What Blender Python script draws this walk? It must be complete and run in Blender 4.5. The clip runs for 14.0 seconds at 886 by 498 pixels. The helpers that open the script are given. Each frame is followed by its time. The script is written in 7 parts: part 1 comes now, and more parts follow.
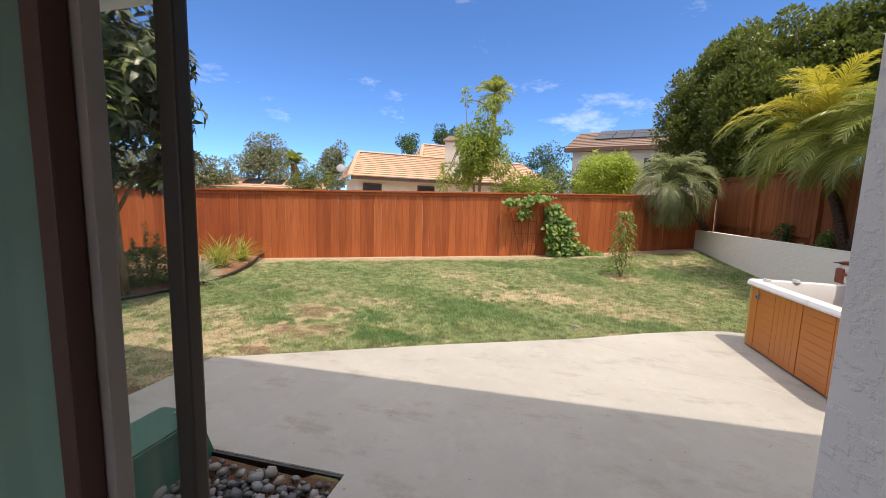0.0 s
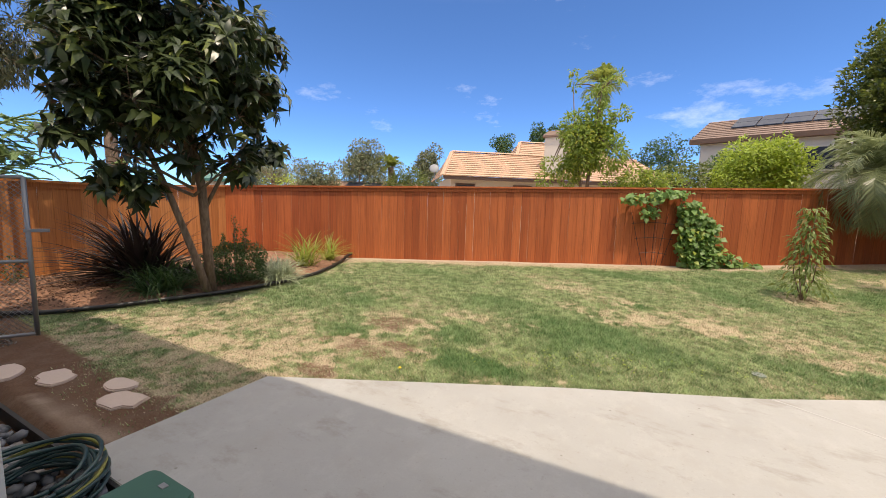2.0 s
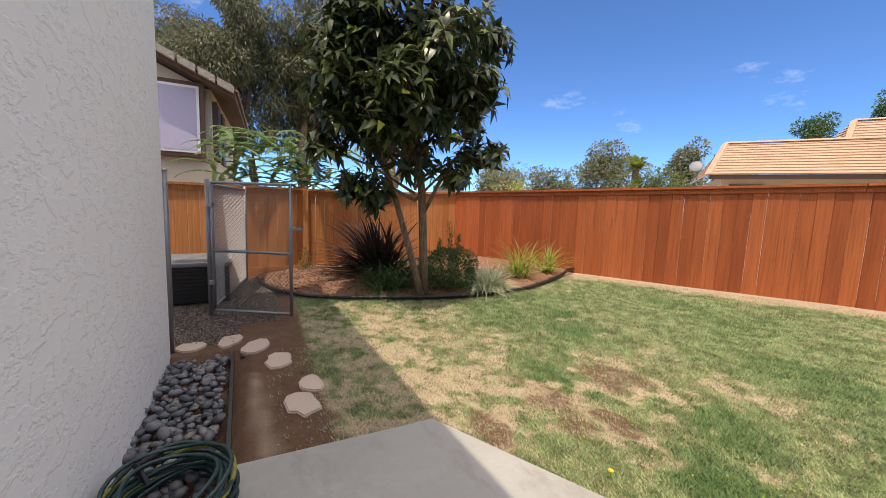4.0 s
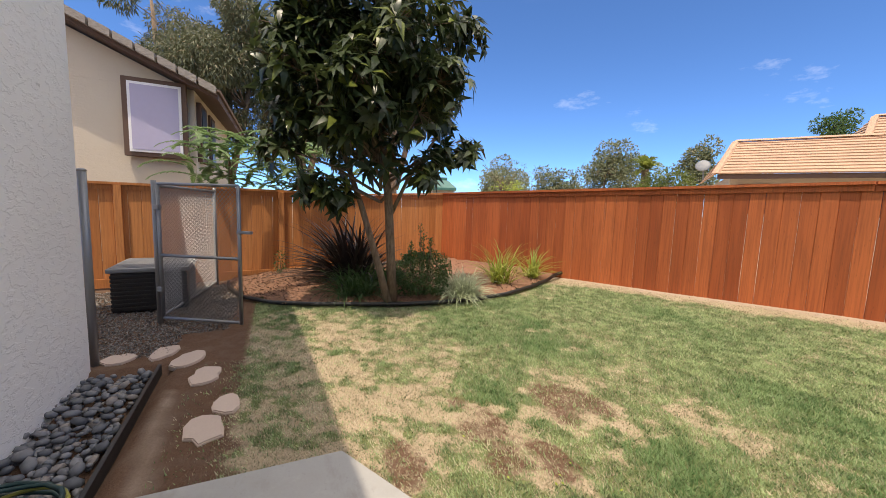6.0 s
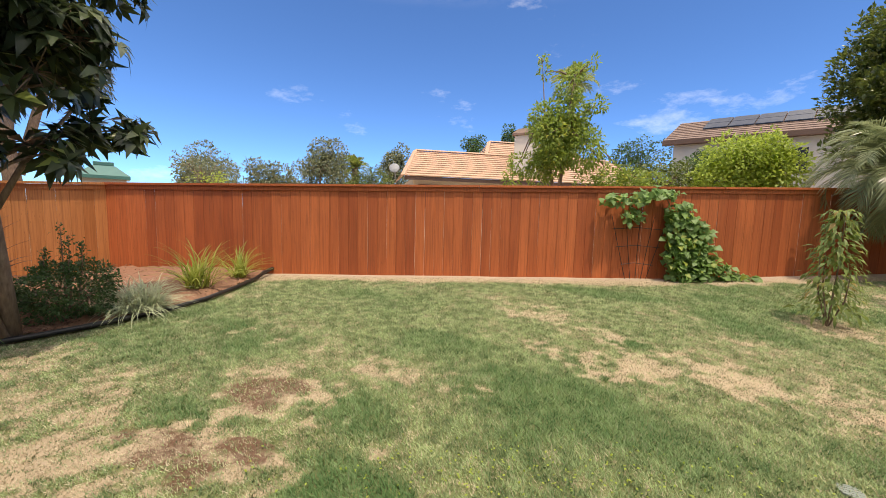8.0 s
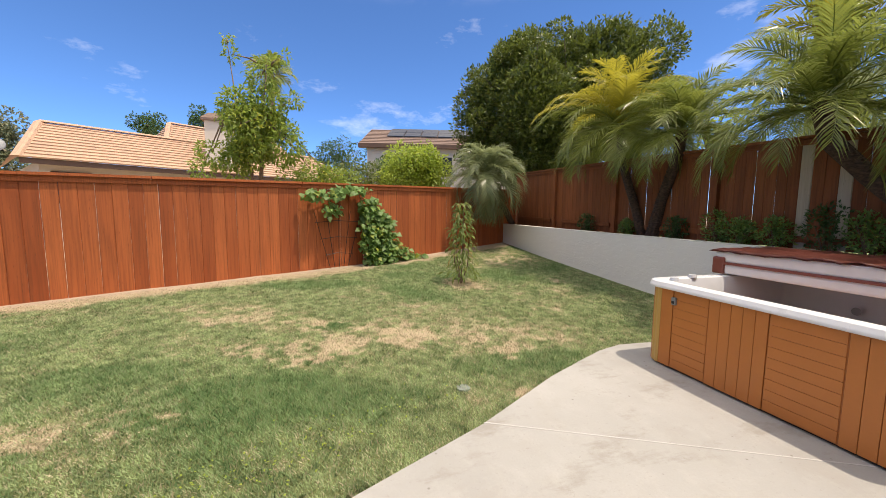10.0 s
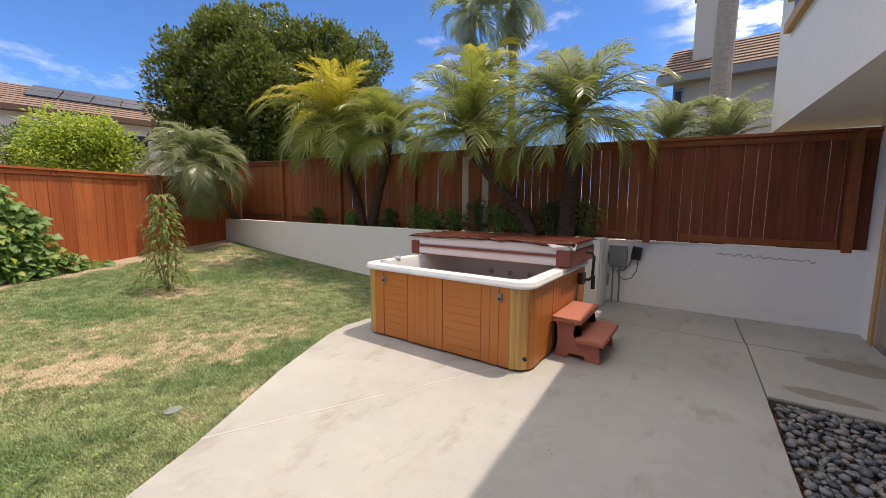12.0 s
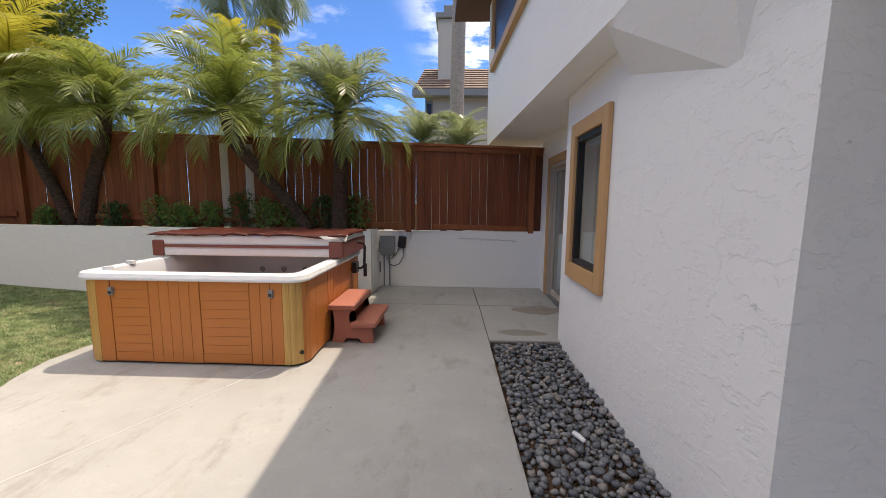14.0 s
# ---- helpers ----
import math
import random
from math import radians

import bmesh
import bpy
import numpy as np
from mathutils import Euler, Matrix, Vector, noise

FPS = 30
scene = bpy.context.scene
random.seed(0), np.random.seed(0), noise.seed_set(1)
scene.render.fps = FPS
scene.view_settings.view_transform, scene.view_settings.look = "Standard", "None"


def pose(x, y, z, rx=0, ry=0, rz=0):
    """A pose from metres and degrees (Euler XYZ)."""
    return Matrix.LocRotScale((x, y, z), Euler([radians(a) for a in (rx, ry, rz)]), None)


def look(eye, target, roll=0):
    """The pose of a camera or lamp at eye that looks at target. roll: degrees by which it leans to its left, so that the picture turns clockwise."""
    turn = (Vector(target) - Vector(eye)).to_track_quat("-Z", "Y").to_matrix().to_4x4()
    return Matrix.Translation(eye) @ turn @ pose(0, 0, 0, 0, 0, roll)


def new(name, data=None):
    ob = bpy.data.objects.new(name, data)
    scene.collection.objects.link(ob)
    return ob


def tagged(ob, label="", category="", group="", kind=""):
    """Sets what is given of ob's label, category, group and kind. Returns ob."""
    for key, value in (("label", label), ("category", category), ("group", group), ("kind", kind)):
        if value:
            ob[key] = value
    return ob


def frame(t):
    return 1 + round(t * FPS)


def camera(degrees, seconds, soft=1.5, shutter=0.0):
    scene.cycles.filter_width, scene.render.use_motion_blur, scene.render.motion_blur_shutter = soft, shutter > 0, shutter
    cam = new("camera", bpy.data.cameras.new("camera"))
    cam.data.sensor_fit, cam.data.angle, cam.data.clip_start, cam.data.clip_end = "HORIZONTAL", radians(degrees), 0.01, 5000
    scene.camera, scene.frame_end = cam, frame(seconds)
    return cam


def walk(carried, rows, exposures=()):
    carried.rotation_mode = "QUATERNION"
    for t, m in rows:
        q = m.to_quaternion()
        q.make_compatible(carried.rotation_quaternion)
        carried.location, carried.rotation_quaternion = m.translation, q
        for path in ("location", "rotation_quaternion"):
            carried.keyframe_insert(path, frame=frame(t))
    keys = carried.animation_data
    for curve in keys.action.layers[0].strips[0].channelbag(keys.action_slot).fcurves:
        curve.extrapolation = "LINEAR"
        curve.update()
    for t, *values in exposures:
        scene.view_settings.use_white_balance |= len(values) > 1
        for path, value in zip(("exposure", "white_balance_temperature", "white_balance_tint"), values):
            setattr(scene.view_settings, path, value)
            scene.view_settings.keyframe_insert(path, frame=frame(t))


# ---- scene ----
cam = camera(99.92, 14.0, soft=0.85)
PATH = [
    (0.0, (1.271, 0.162, 1.716), (-0.0203, 4.9572, 1.1315), 1.72),
    (0.5, (1.185, 0.462, 1.695), (-0.1148, 5.2554, 1.1151), 1.69),
    (1.0, (1.059, 0.752, 1.674), (-0.3240, 5.5234, 1.1058), 1.65),
    (1.5, (0.929, 1.001, 1.609), (-0.7664, 5.6703, 1.0421), 1.66),
    (2.0, (0.767, 1.233, 1.552), (-1.6485, 5.5746, 0.9879), 1.75),
    (2.5, (0.555, 1.486, 1.532), (-2.8273, 5.1253, 0.9670), 1.87),
    (3.0, (0.391, 1.743, 1.521), (-3.6114, 4.6831, 0.9448), 2.01),
    (3.5, (0.210, 1.956, 1.518), (-4.1849, 4.2705, 0.9420), 2.23),
    (6.0, (0.135, 2.905, 1.547), (-4.4023, 4.9332, 0.9983), 1.95),
    (6.5, (0.229, 2.955, 1.540), (-3.9480, 5.6515, 1.0103), 2.03),
    (7.0, (0.317, 2.965, 1.539), (-3.2754, 6.4046, 1.0238), 1.87),
    (7.5, (0.415, 2.969, 1.545), (-2.5271, 6.9801, 1.0400), 1.77),
    (8.0, (0.503, 2.976, 1.551), (-1.6292, 7.4707, 1.0465), 1.61),
    (10.5, (0.778, 2.794, 1.558), (2.9733, 7.2559, 1.0345), 0.28),
    (11.0, (0.805, 2.743, 1.545), (3.7523, 6.7464, 1.0106), 0.23),
    (11.5, (0.810, 2.682, 1.544), (4.3862, 6.1326, 0.9973), 0.29),
    (12.0, (0.795, 2.623, 1.546), (4.8678, 5.4675, 0.9826), 0.35),
    (12.5, (0.774, 2.593, 1.540), (5.2250, 4.7975, 0.9686), 0.37),
    (13.0, (0.750, 2.558, 1.534), (5.4680, 4.1072, 0.9526), 0.36),
    (13.5, (0.722, 2.516, 1.529), (5.6110, 3.3815, 0.9361), 0.41),
    (14.0, (0.691, 2.477, 1.523), (5.6508, 2.6566, 0.9179), 0.54),
]
walk(cam, [(t, look(eye, target, roll)) for t, eye, target, roll in PATH], exposures=[(0.0, 1.30), (1.0, 1.20), (10.5, 1.18), (12.0, 1.21), (13.0, 1.32), (14.0, 1.33)])

# ---------------------------------------------------------------- sky, sun
SUN = Vector((0.26, -0.23, 1.0)).normalized()
world = bpy.data.worlds.new("sky")
scene.world = world
world.use_nodes = True
wn, wl = world.node_tree.nodes, world.node_tree.links
bg = wn["Background"]
sky = wn.new("ShaderNodeTexSky")
sky.sky_type, sky.sun_disc = "NISHITA", False
sky.sun_elevation = math.asin(SUN.z)
sky.sun_rotation = math.atan2(SUN.x, SUN.y)
sky.altitude, sky.air_density, sky.dust_density, sky.ozone_density = 200, 0.55, 0.15, 2.0
wc = wn.new("ShaderNodeTexCoord")
cl_map = wn.new("ShaderNodeMapping")
cl_map.inputs["Scale"].default_value = (2.2, 2.2, 5.0)
wl.new(wc.outputs["Generated"], cl_map.inputs["Vector"])
cl_noise = wn.new("ShaderNodeTexNoise")
cl_noise.inputs["Scale"].default_value, cl_noise.inputs["Detail"].default_value = 2.0, 9.0
cl_noise.inputs["Roughness"].default_value = 0.62
wl.new(cl_map.outputs[0], cl_noise.inputs["Vector"])
cl_ramp = wn.new("ShaderNodeValToRGB")
cl_ramp.color_ramp.elements[0].position, cl_ramp.color_ramp.elements[1].position = 0.60, 0.92
wl.new(cl_noise.outputs[0], cl_ramp.inputs[0])
# dappled high cloud sheet to the south-east; overhead part added to brighten shade
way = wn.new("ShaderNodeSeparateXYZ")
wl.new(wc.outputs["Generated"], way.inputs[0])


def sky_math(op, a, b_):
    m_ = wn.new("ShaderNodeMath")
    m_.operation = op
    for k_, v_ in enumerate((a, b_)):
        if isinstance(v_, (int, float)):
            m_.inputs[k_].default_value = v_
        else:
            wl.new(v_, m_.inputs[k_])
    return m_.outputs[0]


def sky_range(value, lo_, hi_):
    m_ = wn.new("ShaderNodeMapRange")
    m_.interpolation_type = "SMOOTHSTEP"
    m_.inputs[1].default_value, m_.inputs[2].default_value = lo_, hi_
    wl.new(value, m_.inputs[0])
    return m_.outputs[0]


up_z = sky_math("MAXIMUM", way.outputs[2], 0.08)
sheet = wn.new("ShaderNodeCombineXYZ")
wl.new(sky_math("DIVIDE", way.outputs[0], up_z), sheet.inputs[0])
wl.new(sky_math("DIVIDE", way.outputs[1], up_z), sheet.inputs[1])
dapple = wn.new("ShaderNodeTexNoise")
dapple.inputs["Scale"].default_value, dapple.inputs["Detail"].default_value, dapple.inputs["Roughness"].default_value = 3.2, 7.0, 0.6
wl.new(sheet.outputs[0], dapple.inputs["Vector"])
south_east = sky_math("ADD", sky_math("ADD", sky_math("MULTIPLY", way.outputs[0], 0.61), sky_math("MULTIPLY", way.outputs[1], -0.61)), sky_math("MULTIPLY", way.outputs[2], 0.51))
# height mask puts the unseen, light-giving cloud overhead; the other keeps the south-east bank
cloud_fill = sky_math("MULTIPLY", sky_range(dapple.outputs[0], 0.40, 0.60), sky_math("MAXIMUM", sky_range(way.outputs[2], 0.45, 0.70), sky_range(south_east, 0.66, 0.88)))
cl_amount = wn.new("ShaderNodeMath")
cl_amount.operation = "MULTIPLY"
cl_amount.inputs[1].default_value = 0.3
wl.new(cl_ramp.outputs[0], cl_amount.inputs[0])
tint = wn.new("ShaderNodeMix")
tint.data_type, tint.blend_type = "RGBA", "MULTIPLY"
tint.inputs[0].default_value = 1.0
tint.inputs[7].default_value = (0.33, 0.60, 0.91, 1)
wl.new(sky.outputs[0], tint.inputs[6])
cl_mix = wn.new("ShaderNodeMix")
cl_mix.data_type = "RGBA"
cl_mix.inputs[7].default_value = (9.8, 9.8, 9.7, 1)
wl.new(sky_math("MAXIMUM", cl_amount.outputs[0], sky_math("MULTIPLY", cloud_fill, 0.9)), cl_mix.inputs[0])
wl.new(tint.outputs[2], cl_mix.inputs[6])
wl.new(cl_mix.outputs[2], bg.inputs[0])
bg.inputs[1].default_value = 0.15
sun = new("sun", bpy.data.lights.new("sun", "SUN"))
sun.data.energy, sun.data.angle, sun.data.color = 1.54, radians(0.53), (1.0, 0.95, 0.89)
sun.matrix_world = look(SUN * 30, (0, 0, 0))
scene.view_settings.use_white_balance = True
scene.view_settings.white_balance_temperature = 8000
scene.view_settings.white_balance_tint = 12

# ---------------------------------------------------------------- helpers
rnd = random.Random(7)
nrs = np.random.RandomState(11)


def lerp(a, b, t):
    return a + (b - a) * t


def vnoise(x, y, seed=0):
    """Smooth value noise in the plane, 0 to 1, for arrays."""
    xi, yi = np.floor(x).astype(int), np.floor(y).astype(int)
    fx, fy = x - xi, y - yi
    fx, fy = fx * fx * (3 - 2 * fx), fy * fy * (3 - 2 * fy)

    def h(i, j):
        n = (i * 374761393 + j * 668265263 + seed * 982451653) & 0x7FFFFFFF
        n = ((n ^ (n >> 13)) * 1274126177) & 0x7FFFFFFF
        return ((n ^ (n >> 16)) & 0xFFFF) / 65535.0
    a, b, c, d = h(xi, yi), h(xi + 1, yi), h(xi, yi + 1), h(xi + 1, yi + 1)
    return (a * (1 - fx) + b * fx) * (1 - fy) + (c * (1 - fx) + d * fx) * fy


def finish(bm, name, material, smooth=False):
    me = bpy.data.meshes.new(name)
    bm.normal_update()
    bm.to_mesh(me)
    bm.free()
    if material:
        me.materials.append(material)
    if smooth:
        me.polygons.foreach_set("use_smooth", [True] * len(me.polygons))
    return me


def part(name, bm, material, parent, label="", smooth=False):
    """Links a bmesh or mesh as one object under a thing or a part."""
    me = finish(bm, name, material, smooth) if isinstance(bm, bmesh.types.BMesh) else bm
    ob = new(name, me)
    ob.parent = parent
    return tagged(ob, label)


def thing(name, label, category, at=(0, 0, 0), rz=0.0, group="", kind=""):
    ob = new(name)
    ob.empty_display_size = 0.1
    ob.matrix_basis = pose(*at, 0, 0, rz)
    return tagged(ob, label, category, group, kind)


def solid(name, bm, material, label="", category="", group="", kind="", smooth=False):
    ob = new(name, finish(bm, name, material, smooth) if isinstance(bm, bmesh.types.BMesh) else bm)
    return tagged(ob, label, category, group, kind)


def add_box(bm, x0, x1, y0, y1, z0, z1, bevel=0.0, m=None):
    mm = Matrix.Translation(((x0 + x1) / 2, (y0 + y1) / 2, (z0 + z1) / 2)) @ Matrix.Diagonal((x1 - x0, y1 - y0, z1 - z0, 1))
    if m is not None:
        mm = m @ mm
    made = bmesh.ops.create_cube(bm, size=1, matrix=mm)["verts"]
    if bevel:
        edges = list({e for v in made for e in v.link_edges})
        bmesh.ops.bevel(bm, geom=edges, offset=bevel, segments=2, affect="EDGES", profile=0.6)
    return bm


def box(x0, x1, y0, y1, z0, z1, bevel=0.0, m=None):
    return add_box(bmesh.new(), x0, x1, y0, y1, z0, z1, bevel, m)


def prism(points, z0, z1, bevel=0.0):
    """An upright block over a polygon given as (x, y) corners."""
    bm = bmesh.new()
    low = [bm.verts.new((x, y, z0)) for x, y in points]
    top = [bm.verts.new((x, y, z1)) for x, y in points]
    bm.faces.new(top)
    bm.faces.new(low[::-1])
    n = len(points)
    for i in range(n):
        bm.faces.new((low[i], low[(i + 1) % n], top[(i + 1) % n], top[i]))
    bmesh.ops.recalc_face_normals(bm, faces=bm.faces)
    if bevel:
        up = [e for e in bm.edges if all(v.co.z > (z0 + z1) / 2 for v in e.verts)]
        bmesh.ops.bevel(bm, geom=up, offset=bevel, segments=2, affect="EDGES")
    return bm


def hull(points):
    bm = bmesh.new()
    for p in points:
        bm.verts.new(p)
    bmesh.ops.convex_hull(bm, input=bm.verts)
    bmesh.ops.recalc_face_normals(bm, faces=bm.faces)
    return bm


def add_tube(bm, pts, radii, sides=8, caps=True):
    """A round tube along points, with a radius or one for each point."""
    pts = [Vector(p) for p in pts]
    if not isinstance(radii, (list, tuple)):
        radii = [radii] * len(pts)
    rings, up = [], Vector((0.31, 0.17, 0.93)).normalized()
    for i, p in enumerate(pts):
        d = (pts[min(i + 1, len(pts) - 1)] - pts[max(i - 1, 0)]).normalized()
        a = d.cross(up)
        if a.length < 0.05:
            a = d.cross(Vector((1, 0, 0)))
        a.normalize()
        b = d.cross(a).normalized()
        rings.append([bm.verts.new(p + radii[i] * (math.cos(k * 2 * math.pi / sides) * a + math.sin(k * 2 * math.pi / sides) * b)) for k in range(sides)])
    for r0, r1 in zip(rings, rings[1:]):
        for k in range(sides):
            bm.faces.new((r0[k], r0[(k + 1) % sides], r1[(k + 1) % sides], r1[k]))
    if caps:
        bm.faces.new(rings[0][::-1])
        bm.faces.new(rings[-1])
    return bm


def tube(pts, radii, sides=8):
    bm = add_tube(bmesh.new(), pts, radii, sides)
    bmesh.ops.recalc_face_normals(bm, faces=bm.faces)
    return bm


def raw_mesh(name, verts, faces, material, smooth=False):
    """A mesh from arrays: verts (n, 3), faces (m, k)."""
    me = bpy.data.meshes.new(name)
    verts, faces = np.asarray(verts, np.float32), np.asarray(faces, np.int32)
    m, k = faces.shape
    me.vertices.add(len(verts))
    me.vertices.foreach_set("co", verts.ravel())
    me.loops.add(m * k)
    me.loops.foreach_set("vertex_index", faces.ravel())
    me.polygons.add(m)
    me.polygons.foreach_set("loop_start", np.arange(0, m * k, k, dtype=np.int32))
    me.polygons.foreach_set("loop_total", np.full(m, k, np.int32))
    if smooth:
        me.polygons.foreach_set("use_smooth", np.ones(m, bool))
    me.update(calc_edges=True)
    me.validate()
    if material:
        me.materials.append(material)
    return me


def unit(v):
    return v / np.maximum(np.linalg.norm(v, axis=-1, keepdims=True), 1e-9)


def leaves(name, base, along, face, length, width, material, fold=0.25, droop=0.25):
    """Folded, drooping leaves: six corners each, four triangles, one joined mesh."""
    base, along, face = np.asarray(base, float), unit(np.asarray(along, float)), np.asarray(face, float)
    side = unit(np.cross(along, face))
    nrm = unit(np.cross(side, along))
    L, W = np.broadcast_to(length, len(base))[:, None], np.broadcast_to(width, len(base))[:, None]
    mid = base + along * L * 0.5 + nrm * L * 0.06
    tip = base + along * L - nrm * L * droop
    lift = nrm * W * fold
    l = base + along * L * 0.45 + side * W * 0.5 + lift
    r = base + along * L * 0.45 - side * W * 0.5 + lift
    v = np.stack([base, l, mid, r, tip], 1).reshape(-1, 3)
    o = np.arange(len(base))[:, None, None] * 5
    f = (o + np.array([[0, 2, 1], [0, 3, 2], [1, 2, 4], [2, 3, 4]])[None]).reshape(-1, 3)
    return raw_mesh(name, v, f, material)


def sphere_dirs(n):
    return unit(nrs.normal(size=(n, 3)))


# ---------------------------------------------------------------- materials
def material(name, build):
    m = bpy.data.materials.new(name)
    m.use_nodes = True
    build(m.node_tree, m.node_tree.nodes["Principled BSDF"])
    return m


def node(nt, kind, **values):
    n = nt.nodes.new(kind)
    for key, value in values.items():
        n.inputs[key].default_value = value
    return n


def coords(nt, space="Object", scale=(1, 1, 1)):
    tc = nt.nodes.new("ShaderNodeTexCoord")
    mp = node(nt, "ShaderNodeMapping", Scale=scale)
    nt.links.new(tc.outputs[space], mp.inputs["Vector"])
    return mp.outputs[0]


def world_pos(nt, scale=(1, 1, 1)):
    g = nt.nodes.new("ShaderNodeNewGeometry")
    mp = node(nt, "ShaderNodeMapping", Scale=scale)
    nt.links.new(g.outputs["Position"], mp.inputs["Vector"])
    return mp.outputs[0]


def noise_tex(nt, vec, scale, detail=4.0, rough=0.55):
    n = node(nt, "ShaderNodeTexNoise", Scale=scale, Detail=detail, Roughness=rough)
    nt.links.new(vec, n.inputs["Vector"])
    return n.outputs[0]


def ramp(nt, fac, stops):
    r = nt.nodes.new("ShaderNodeValToRGB")
    while len(r.color_ramp.elements) < len(stops):
        r.color_ramp.elements.new(0.5)
    for e, (p, c) in zip(r.color_ramp.elements, stops):
        e.position, e.color = p, (*c, 1) if len(c) == 3 else c
    nt.links.new(fac, r.inputs[0])
    return r.outputs[0]


def mix(nt, fac, a, b, blend="MIX"):
    m = nt.nodes.new("ShaderNodeMix")
    m.data_type, m.blend_type = "RGBA", blend
    for sock, val in ((m.inputs[0], fac), (m.inputs[6], a), (m.inputs[7], b)):
        if isinstance(val, bpy.types.NodeSocket):
            nt.links.new(val, sock)
        elif isinstance(val, (int, float)):
            sock.default_value = val
        else:
            sock.default_value = (*val, 1)
    return m.outputs[2]


def scalar(nt, op, a, b=0.0):
    m = nt.nodes.new("ShaderNodeMath")
    m.operation = op
    for sock, val in ((m.inputs[0], a), (m.inputs[1], b)):
        if isinstance(val, bpy.types.NodeSocket):
            nt.links.new(val, sock)
        else:
            sock.default_value = val
    return m.outputs[0]


def bump(nt, bsdf, height, strength=0.3, distance=0.01):
    b = node(nt, "ShaderNodeBump", Strength=strength, Distance=distance)
    nt.links.new(height, b.inputs["Height"])
    nt.links.new(b.outputs[0], bsdf.inputs["Normal"])


def obj_random(nt):
    return nt.nodes.new("ShaderNodeObjectInfo").outputs["Random"]


def island_random(nt):
    return nt.nodes.new("ShaderNodeNewGeometry").outputs["Random Per Island"]


def plain(name, colour, rough=0.6, metal=0.0, var=0.12, scale=9.0, bumpy=0.05, spec=0.5):
    """Paint, plastic or metal with soft blotches and fine grain."""
    def build(nt, b):
        v = coords(nt)
        n1, n2 = noise_tex(nt, v, scale, 5), noise_tex(nt, v, scale * 14, 3)
        c = mix(nt, n1, [max(0, x * (1 - var)) for x in colour], [min(1, x * (1 + var)) for x in colour])
        c = mix(nt, scalar(nt, "MULTIPLY", n2, 0.25), c, [x * (1 - 2 * var) for x in colour])
        nt.links.new(c, b.inputs["Base Color"])
        nt.links.new(scalar(nt, "ADD", scalar(nt, "MULTIPLY", n1, 0.2), rough - 0.1), b.inputs["Roughness"])
        b.inputs["Metallic"].default_value = metal
        b.inputs["Specular IOR Level"].default_value = spec
        if bumpy:
            bump(nt, b, n2, bumpy, 0.005)
    return material(name, build)


def wood(name, dark, light, rough=0.65, stain=(0.14, 0.045, 0.02)):
    """Stained upright boards: grain along z, each board its own tone."""
    def build(nt, b):
        info = nt.nodes.new("ShaderNodeObjectInfo")
        off = nt.nodes.new("ShaderNodeCombineXYZ")
        nt.links.new(scalar(nt, "MULTIPLY", info.outputs["Random"], 37.0), off.inputs[0])
        nt.links.new(scalar(nt, "MULTIPLY", info.outputs["Random"], 91.0), off.inputs[2])
        tc = nt.nodes.new("ShaderNodeTexCoord")
        add = nt.nodes.new("ShaderNodeVectorMath")
        nt.links.new(tc.outputs["Object"], add.inputs[0])
        nt.links.new(off.outputs[0], add.inputs[1])
        mp = node(nt, "ShaderNodeMapping", Scale=(26, 26, 1.3))
        nt.links.new(add.outputs[0], mp.inputs["Vector"])
        grain = noise_tex(nt, mp.outputs[0], 2.2, 6, 0.6)
        mp2 = node(nt, "ShaderNodeMapping", Scale=(3, 3, 0.7))
        nt.links.new(add.outputs[0], mp2.inputs["Vector"])
        broad = noise_tex(nt, mp2.outputs[0], 1.6, 3)
        tone = scalar(nt, "ADD", scalar(nt, "MULTIPLY", info.outputs["Random"], 0.72), scalar(nt, "SUBTRACT", scalar(nt, "MULTIPLY", broad, 0.8), 0.16))
        c = mix(nt, tone, dark, light)
        streak = ramp(nt, grain, [(0.42, (0, 0, 0)), (0.72, (1, 1, 1))])
        c = mix(nt, scalar(nt, "MULTIPLY", streak, 0.55), c, stain)
        knot = nt.nodes.new("ShaderNodeTexVoronoi")
        mp3 = node(nt, "ShaderNodeMapping", Scale=(7, 7, 2.2))
        nt.links.new(add.outputs[0], mp3.inputs["Vector"])
        nt.links.new(mp3.outputs[0], knot.inputs["Vector"])
        spot = ramp(nt, knot.outputs["Distance"], [(0.05, (1, 1, 1)), (0.16, (0, 0, 0))])
        c = mix(nt, scalar(nt, "MULTIPLY", spot, 0.55), c, stain)
        nt.links.new(c, b.inputs["Base Color"])
        b.inputs["Roughness"].default_value = rough
        b.inputs["Specular IOR Level"].default_value = 0.3
        bump(nt, b, grain, 0.35, 0.004)
    return material(name, build)


